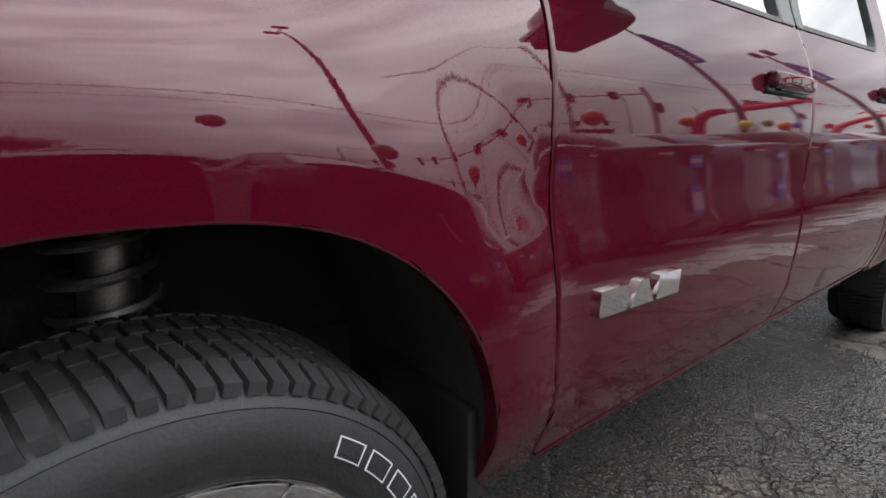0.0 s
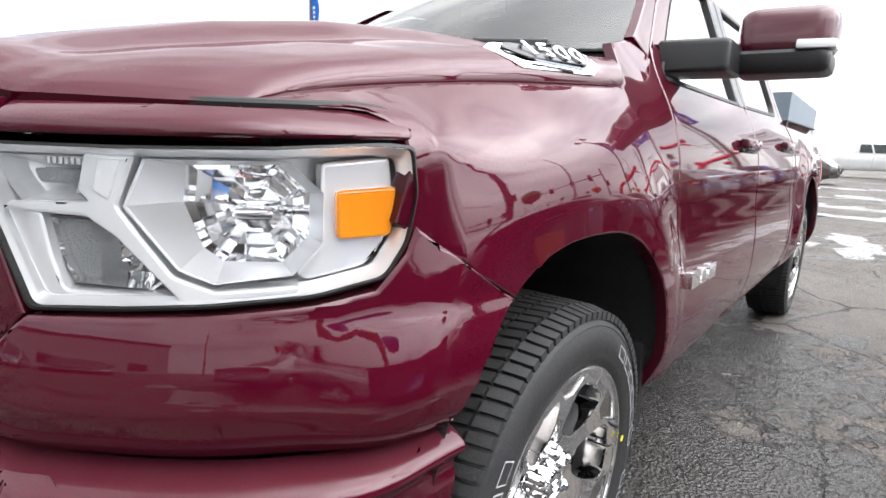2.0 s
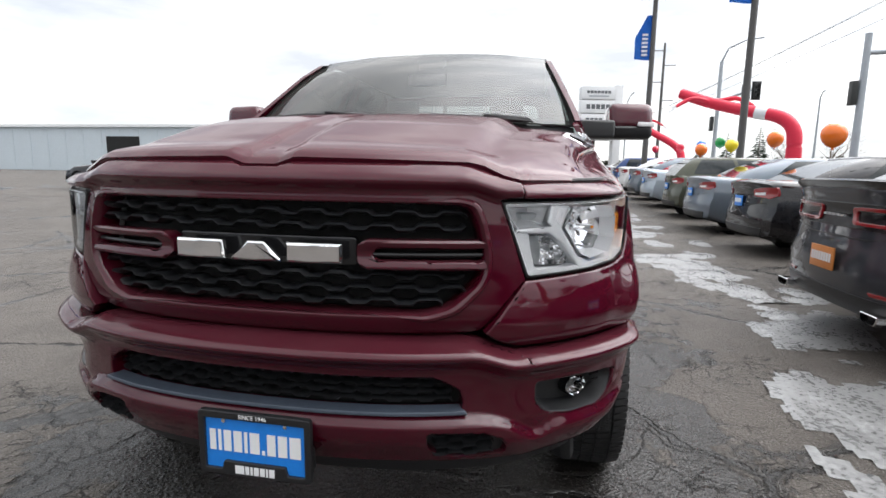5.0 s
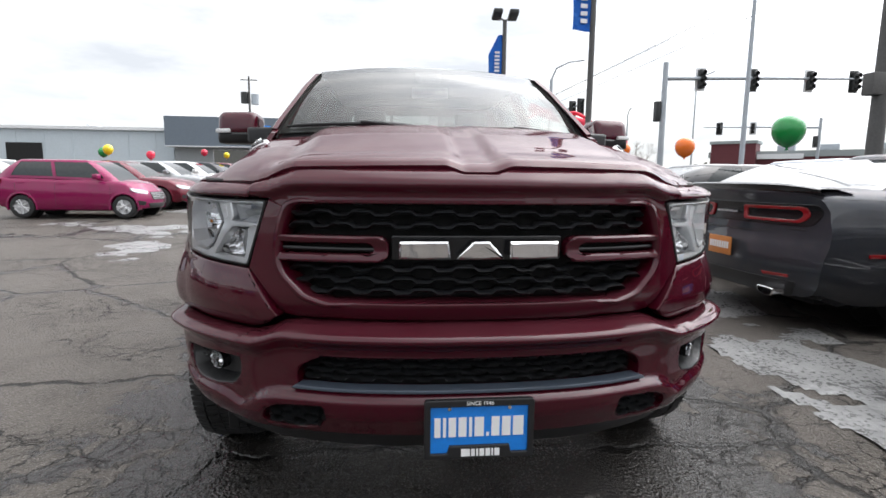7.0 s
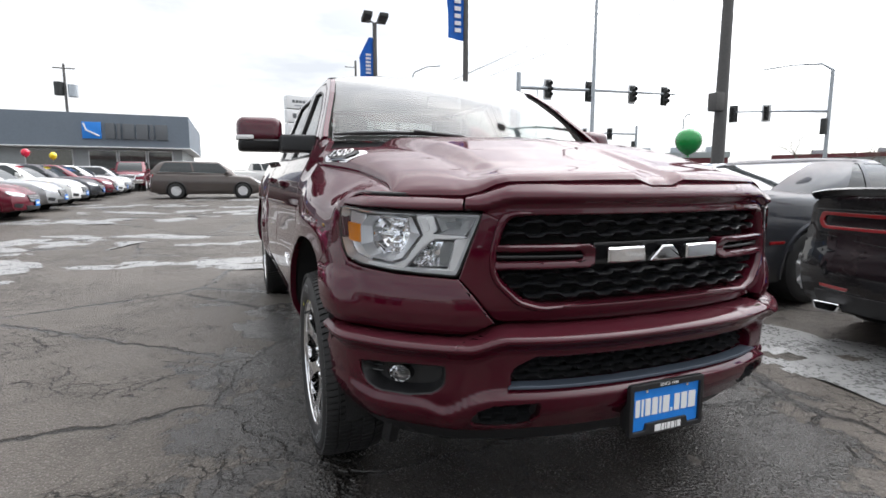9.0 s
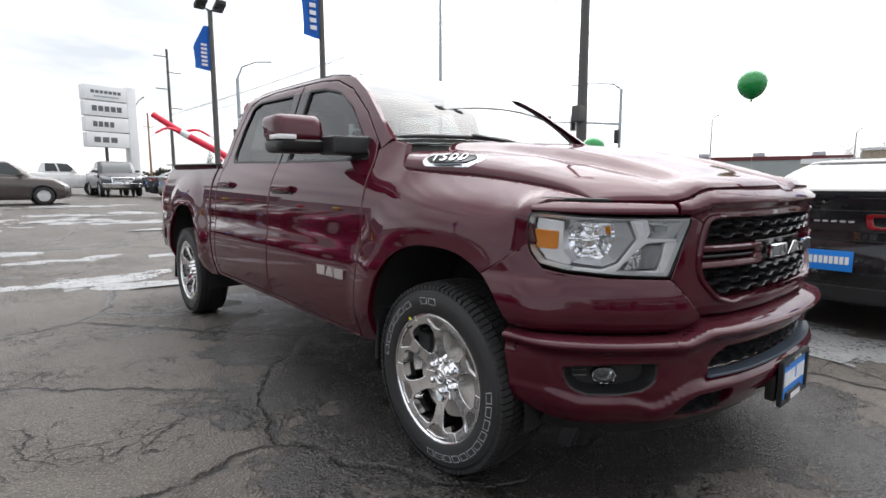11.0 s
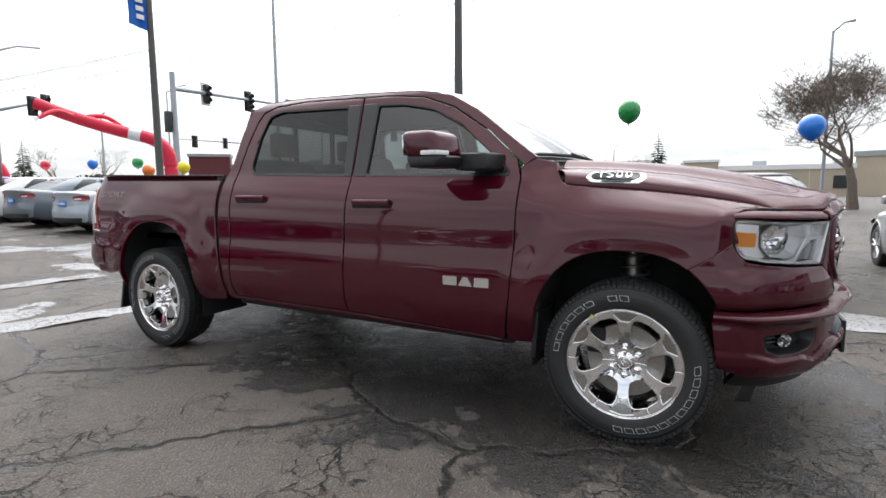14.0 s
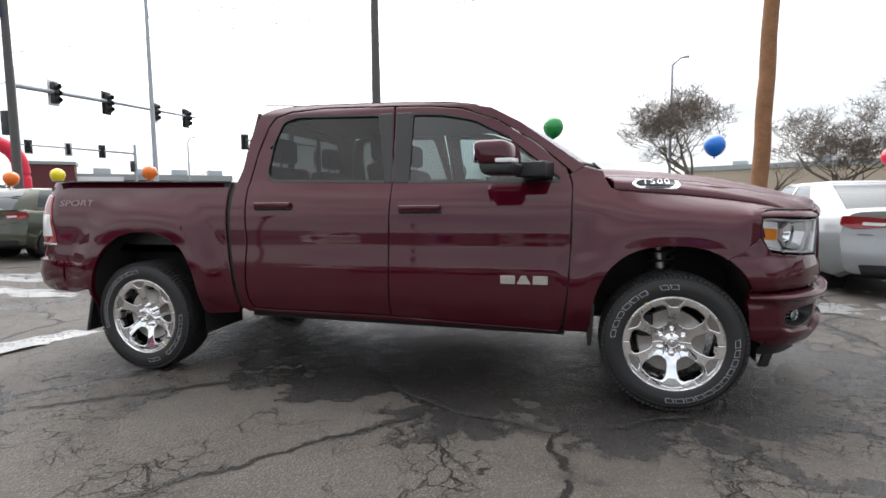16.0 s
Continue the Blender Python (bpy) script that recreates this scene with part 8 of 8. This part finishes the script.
for k, z in enumerate((14.2, 12.6, 10.8, 8.8)):
    part("cross_arm", tube(bmesh.new(), [(0, 0.0, z), (0, 1.3 if k % 2 else -1.3, z)], 0.05, 6), M_POLE, tp)
tp2 = pole("utility_pole", -58.0, -15.5, 11.5, 0.16, 0.1, M_POLE, "utility pole with a transformer behind the showroom", "utility pole")
part("transformer", tube(bmesh.new(), [(0, -0.5, 8.6), (0, -0.5, 9.8)], 0.4, 14), M_SIGNAL, tp2)
part("transformer", tube(bmesh.new(), [(0, 0.6, 8.5), (0, 0.6, 9.6)], 0.4, 14), M_STEEL, tp2)
part("cross_arm", tube(bmesh.new(), [(0, -0.9, 11.1), (0, 0.9, 11.1)], 0.06, 6), M_POLE, tp2)
for x_ in (-90.0, 30.0):
    up = pole("utility_pole", x_, 16.8, 11.4, 0.17, 0.12, M_WOOD, "wooden utility pole carrying the overhead lines", "utility pole")
    part("cross_arm", tube(bmesh.new(), [(0, -0.8, 9.3), (0, 0.9, 9.3)], 0.06, 6), M_WOOD, up)
for z, dy in ((9.15, 0.0), (10.0, 0.0), (10.2, 0.25)):
    bm = bmesh.new()
    a, b = Vector((-90, 16.8 + dy, z + 0.6)), Vector((30.0, 16.8 + dy, z + 0.6))
    tube(bm, [a + (b - a) * (k / 16) + Vector((0, 0, -0.8 * math.sin(math.pi * k / 16))) for k in range(17)], 0.018, 5)
    finish_ob = finish("power_line", bm, M_WIRE)
    tagged(finish_ob, "thin black overhead power line", "cable", "overhead lines")


# ---- balloons and air dancers ----
def balloon(x, y, z, colour, word, d=0.29, tied=True):
    b = thing("balloon", f"{word} party balloon on a string tied to a car", "balloon", pose(x, y, z), "balloons over the cars")
    bm = bmesh.new()
    lathe(bm, [(0.0, 0.5 * d)] + [(0.5 * d * math.cos(a) * (1 - 0.10 * max(0, -math.sin(a)) ** 2), 0.5 * d * math.sin(a) * (1.16 if a < 0 else 1.0)) for a in [radians(75 - 15 * k) for k in range(11)]] + [(0.008, -0.60 * d), (0.022, -0.66 * d)], 32, "z")
    part("skin", bm, colour, b)
    g = lot_height(x, y) + (1.38 if tied else 0.0) - z
    bm = bmesh.new()
    tube(bm, [(0, 0, -0.64 * d), (0.02, 0.02, (-0.64 * d + g) / 2), (0.05, 0.05, g)], 0.0012, 4)
    part("string", bm, M_SIGWHITE, b)


B_G = mat("green_balloon", (0.010, 0.26, 0.055), 0.22, vary=0.06, coat=0.4)
B_B = mat("blue_balloon", (0.010, 0.16, 0.62), 0.22, vary=0.06, coat=0.4)
B_O = mat("orange_balloon", (0.80, 0.16, 0.010), 0.22, vary=0.06, coat=0.4)
B_Y = mat("yellow_balloon", (0.80, 0.62, 0.015), 0.22, vary=0.06, coat=0.4)
B_R = mat("red_balloon", (0.62, 0.010, 0.045), 0.22, vary=0.06, coat=0.4)
balloon(-0.90, 4.91, 2.47, B_G, "green", 0.34)
balloon(-2.27, 3.56, 1.685, B_G, "green")
balloon(1.27, 3.5, 1.95, B_B, "blue", 0.27, tied=False)
balloon(-5.27, 4.28, 1.72, B_O, "orange", tied=False)
for k, (x_, y_, z_, c_, w_) in enumerate(((-15.0, -9.0, 2.0, B_Y, "yellow"), (-15.3, -9.3, 1.93, B_G, "green"), (-17.7, -8.9, 1.95, B_R, "red"), (-23.0, -8.8, 2.3, B_R, "red"), (-25.7, -8.6, 2.3, B_Y, "yellow"),
                                  (-9.4, 5.2, 1.92, B_O, "orange"), (-11.9, 5.2, 1.92, B_Y, "yellow"), (-12.6, 4.7, 1.84, B_O, "orange"), (-14.8, 5.8, 2.15, B_G, "green"), (-17.5, 6.0, 2.2, B_B, "blue"), (-20.4, 6.0, 2.25, B_R, "red"), (-23.2, 5.6, 2.3, B_R, "red"), (4.25, 5.4, 1.86, B_R, "red"))):
    balloon(x_, y_, z_, c_, w_, 0.30)


def air_dancer(x, y, pts, r, white_at, label):
    d = thing("air_dancer", label, "inflatable", pose(x, y, lot_height(x, y)))
    sp = spline(pts, 6)
    part("tube", tube(bmesh.new(), sp, [r * (1.05 - 0.25 * k / len(sp)) for k in range(len(sp))], 16), M_TUBE, d)
    k = int(len(sp) * white_at)
    part("white_band", tube(bmesh.new(), sp[k:k + 3], r * 0.96, 16), M_SIGWHITE, d)
    tip, pre = Vector(sp[-5]), Vector(sp[-8])
    for s_ in (-1, 1):
        a = spline([tuple(pre), tuple(pre + Vector((0.2, 0.75 * s_, 0.15))), tuple(pre + Vector((0.3, 1.35 * s_, -0.15)))], 4)
        part("arm", tube(bmesh.new(), a, [r * 0.42 * (1 - 0.05 * i) for i in range(len(a))], 10), M_TUBE, d)
        bm = bmesh.new()
        for q in range(4):
            tube(bm, [a[-1], (a[-1][0] + 0.05 * q, a[-1][1] + 0.35 * s_, a[-1][2] - 0.12 * q)], [0.03, 0.01], 4)
        part("fringe", bm, M_SIGWHITE, d)
    part("blower", box(bmesh.new(), (-0.45, -0.45, 0), (0.45, 0.45, 0.7), 0.08), M_SIGNAL, d)


air_dancer(-18.2, 9.2, [(0, 0, 0.6), (0.0, 0.0, 1.8), (-0.05, -0.1, 2.5), (-0.35, -0.5, 2.92), (-1.0, -1.4, 3.2), (-1.7, -2.5, 3.6), (-2.3, -3.3, 4.0)], 0.24, 0.55, "red inflatable tube dancer bent over in the wind")
air_dancer(-27.8, 7.8, [(0, 0, 0.6), (0.0, 0.0, 1.6), (-0.2, -0.3, 2.2), (-0.9, -1.3, 2.9), (-1.6, -2.3, 3.6), (-2.3, -3.3, 4.4)], 0.2, 0.7, "red inflatable tube dancer leaning over the cars")


# ---- trees, far buildings, ice ----
def bare_tree(x, y, h, seed, label, spread=0.55, levels=5):
    rng = random.Random(seed)
    t = thing("bare_tree", label, "tree", pose(x, y, lot_height(x, y)))
    trunk, crown = bmesh.new(), bmesh.new()

    def limb(p, d, ln, r, depth):
        q = p
        pts, rad = [p], [r]
        n_ = 4 if depth < 5 else 2
        for k in range(n_):
            d = (d + Vector((rng.uniform(-1, 1), rng.uniform(-1, 1), rng.uniform(-0.25, 0.5))) * 0.16).normalized()
            q = q + d * ln / n_
            pts.append(q)
            rad.append(r * (1 - 0.45 * (k + 1) / n_))
        tube(trunk if depth < 2 else crown, pts, rad, 7 if depth < 2 else 4 if depth < 4 else 3, False)
        if depth < levels:
            for k in range(rng.choice((3, 3, 4) if levels > 5 else (2, 3, 3)) if depth else 5):
                base = pts[-1] if k < 2 and depth else pts[rng.choice((2, 3, 4) if n_ == 4 else (1, 2))]
                ax = Vector((rng.uniform(-1, 1), rng.uniform(-1, 1), rng.uniform(-0.1, 0.7)))
                nd = (d * (1 - spread) + ax.normalized() * spread * 1.1).normalized()
                limb(base, nd, ln * rng.uniform(0.62, 0.82), max(0.008, rad[-1] * rng.uniform(0.6, 0.8)), depth + 1)
    limb(Vector((0, 0, 0)), Vector((0, 0, 1)), h * 0.26, h * 0.026, 0)
    part("trunk", trunk, M_BARK, t)
    part("crown", crown, M_BARK, t, "fine leafless winter twigs")


def conifer(x, y, h, seed):
    rng = random.Random(seed)
    t = thing("conifer", "dark green spruce behind the far buildings", "tree", pose(x, y, lot_height(x, y)))
    part("trunk", tube(bmesh.new(), [(0, 0, 0), (0, 0, h)], [h * 0.02, 0.02], 8), M_BARK, t)
    bm = bmesh.new()
    for k in range(26):
        f = k / 25
        z = h * (0.12 + 0.87 * f)
        rr = h * 0.27 * (1 - f) ** 0.85 + 0.12
        for j in range(9):
            a = rng.uniform(0, 6.28)
            ln = rr * rng.uniform(0.6, 1.1)
            p = Vector((0, 0, z))
            q = Vector((math.cos(a) * ln, math.sin(a) * ln, z - 0.25 * ln))
            m_ = p.lerp(q, 0.5) + Vector((0, 0, 0.1 * ln))
            w = Vector((-math.sin(a), math.cos(a), 0)) * ln * 0.2
            vs_ = [bm.verts.new(v) for v in (p, m_ - w, q, m_ + w, m_ + Vector((0, 0, -0.18 * ln)))]
            bm.faces.new(vs_[:4])
            bm.faces.new((vs_[1], vs_[4], vs_[2]))
            bm.faces.new((vs_[3], vs_[2], vs_[4]))
    part("crown", bm, M_NEEDLE, t)


for ang, dist, h, sd in ((78.6, 31, 9.6, 3), (67.4, 34, 8.4, 5), (61.8, 31, 9.4, 8), (72.0, 58, 8.0, 9), (120.5, 66, 8.0, 11), (116.0, 70, 8.5, 12), (128.0, 75, 8.0, 13), (150.5, 70, 8.5, 14), (154.0, 76, 8.0, 15), (100.0, 75, 8.0, 16), (97.0, 72, 7.6, 17)):
    x_, y_ = polar(-0.3, -3.9, ang, dist)
    bare_tree(x_, y_, h, sd, "leafless deciduous tree beyond the road", 0.62 if dist < 40 else 0.55, 7 if dist < 40 else 5)
conifer(-6.2, 62.0, 7.6, 21)
for k in range(3):
    conifer(-78 + 5 * k, 22.0 + 2 * k, 5.5 + k * 0.5, 31 + k)


def scrub(x0, y0, x1, y1, h, n_, seed):
    rng = random.Random(seed)
    bm = bmesh.new()
    for k in range(n_):
        t = rng.random()
        x_, y_ = x0 + (x1 - x0) * t + rng.uniform(-1.5, 1.5), y0 + (y1 - y0) * t + rng.uniform(-1.5, 1.5)
        z = lot_height(x_, y_)
        c = Vector((x_, y_, z + rng.uniform(0.1, 1.0) * h * (0.55 + 0.45 * math.sin(t * 23 + seed))))
        for j in range(2):
            d = Vector((rng.uniform(-1, 1), rng.uniform(-1, 1), rng.uniform(-0.6, 1))).normalized() * 0.42
            e = d.cross(Vector((rng.uniform(-1, 1), rng.uniform(-1, 1), 1))).normalized() * 0.3
            bm.faces.new([bm.verts.new(v) for v in (c - d, c + e, c + d, c - e)])
    tagged(finish("scrub", bm, M_HEDGE), "dark winter scrub and low trees beyond the road", "bushes", kind="stuff")


scrub(-95, 38, -60, 60, 3.6, 2600, 2)
scrub(-110, 8, -95, 38, 3.2, 2000, 4)


def far_building(x, y, heading, w, d, h, base, band, label, bits):
    b = thing("far_building", label, "building", pose(x, y, lot_height(x, y), 0, 0, heading))
    part("wall", box(bmesh.new(), (-w / 2, 0, 0), (w / 2, d, h)), base, b)
    part("parapet", box(bmesh.new(), (-w / 2 - 0.15, -0.15, h - 0.5), (w / 2 + 0.15, d + 0.15, h + 0.1)), band, b)
    for k, (u, bw, bh) in enumerate(bits):
        part("front_bay", box(bmesh.new(), (u - bw / 2, -0.8, 0), (u + bw / 2, 2.0, bh)), base, b)
        part("bay_cap", box(bmesh.new(), (u - bw / 2 - 0.15, -0.95, bh), (u + bw / 2 + 0.15, 2.15, bh + 0.3)), band, b)
    for k in range(5):
        u = -w * 0.4 + k * w * 0.2
        part("roof_unit", box(bmesh.new(), (u, d * 0.4, h), (u + 1.6, d * 0.4 + 1.5, h + 0.9), 0.03), M_STEEL, b)
        part("window", box(bmesh.new(), (u - 0.8, -0.06, 0.9), (u + 1.2, 0.02, 2.4)), M_CARGLASS, b)
    return b


M_MAROON = mat("maroon_cladding", (0.11, 0.022, 0.028), 0.7, vary=0.15, vscale=0.7)
M_TANWALL = mat("tan_stucco", (0.42, 0.36, 0.28), 0.85, vary=0.1, vscale=0.6)
M_GREYWALL = mat("grey_siding", (0.30, 0.33, 0.33), 0.8, vary=0.1, vscale=0.6)
x_, y_ = polar(-0.5, -4.2, 134.5, 64)
fb = far_building(x_, y_, 45, 19, 10, 3.7, M_MAROON, M_GREYWALL, "low maroon restaurant with a grey band beyond the junction", ((-7.2, 4.2, 4.6),))
part("sign_bar", box(bmesh.new(), (-5.0, -0.3, 3.0), (-1.0, -0.2, 3.5)), M_SIGWHITE, fb)
far_building(4.0, 72.0, 0, 44, 14, 3.7, M_TANWALL, M_SIGWHITE, "long tan commercial building across the road", ((-14, 4.5, 4.5), (-6, 4.0, 4.3)))
# next two added to darken the paint's reflections; the second is never in view
far_building(8.0, -40.0, 180, 56, 12, 3.2, M_GREYWALL, M_SIGWHITE, "low grey building behind the open lane, also darkening door reflections", ())
far_building(26.0, -8.0, -90, 34, 10, 5.5, M_GREYWALL, M_MAROON, "low grey building, out of view, added for nose reflections", ())
x_, y_ = polar(-0.5, -4.2, 62.0, 74)
far_building(x_, y_, -28, 46, 12, 5.0, M_TANWALL, M_GREYWALL, "tan shopping building behind the bare trees", ())
x_, y_ = polar(0.0, -4.2, 112.0, 95)
far_building(x_, y_, 22, 40, 12, 4.6, M_GREYWALL, M_MAROON, "grey shop row far behind the junction", ())


def ice_patch(cx, cy, rx, ry, rot, seed, lab):
    """A thin crust of trampled ice with a ragged edge and gaps."""
    rng = random.Random(seed)
    bm = bmesh.new()
    n_ = 44
    off = Vector((seed * 3.1, seed * 1.7, 0))
    c, s_ = math.cos(radians(rot)), math.sin(radians(rot))
    cell = {}
    for i in range(n_ + 1):
        for j in range(n_ + 1):
            u, v = -1 + 2 * i / n_, -1 + 2 * j / n_
            x_, y_ = cx + (u * rx) * c - (v * ry) * s_, cy + (u * rx) * s_ + (v * ry) * c
            e = 1 - (u * u + v * v)
            nz = noise.fractal(Vector((x_, y_, 0)) * 1.1 + off, 0.9, 2.1, 5)
            hgt = 0.035 * (e * 0.42 + nz * 1.15 - 0.06)
            cell[i, j] = (x_ + rng.uniform(-0.2, 0.2) * rx / n_, y_ + rng.uniform(-0.2, 0.2) * ry / n_, hgt)
    vs_ = {}
    for i in range(n_):
        for j in range(n_):
            q = [(i, j), (i + 1, j), (i + 1, j + 1), (i, j + 1)]
            if sum(cell[k][2] for k in q) / 4 > 0.004 and max(cell[k][2] for k in q) > 0.006:
                face = []
                for k in q:
                    if k not in vs_:
                        p = cell[k]
                        vs_[k] = bm.verts.new((p[0], p[1], lot_height(p[0], p[1]) + min(0.022, max(0.003, p[2]))))
                    face.append(vs_[k])
                bm.faces.new(face)
    if bm.faces:
        tagged(finish("ice_patch", bm, M_SNOW), lab, "ice", kind="stuff")
    else:
        bm.free()


for k, (cx, cy, rx, ry, rot) in enumerate(((-0.9, 2.55, 1.9, 0.52, -10), (0.35, 2.45, 1.4, 0.50, -8), (-2.9, 3.0, 1.2, 0.40, -15), (1.6, 2.4, 1.1, 0.40, 5), (-4.6, 2.6, 1.6, 0.5, 10), (-7.5, 2.9, 2.2, 0.6, 0), (-10.5, 2.3, 2.5, 0.8, 0), (-8.5, 1.2, 1.8, 0.35, 15),
                                      (-7.0, -4.6, 2.0, 0.5, 20), (-9.5, -5.6, 2.6, 0.8, 70), (-10.0, -3.4, 1.9, 0.5, 80), (-13.5, -4.8, 2.6, 0.7, 85), (-6.2, -2.2, 1.6, 0.45, 85), (-16.0, -2.5, 3.2, 0.7, 88), (-14.5, 0.5, 2.8, 0.6, 85),
                                      (-19.0, -4.5, 3.0, 0.8, 88), (-12.5, 1.2, 2.0, 0.5, 80), (-17.5, 1.0, 2.8, 0.7, 88), (-8.2, -0.4, 2.0, 0.35, 82), (3.6, 2.2, 1.6, 0.5, 0), (-5.4, -1.0, 0.9, 0.25, 80), (-22, -1, 3, 0.8, 88))):
    ice_patch(cx, cy, rx, ry, rot, k + 1, "thin dirty crust of ice on the asphalt")
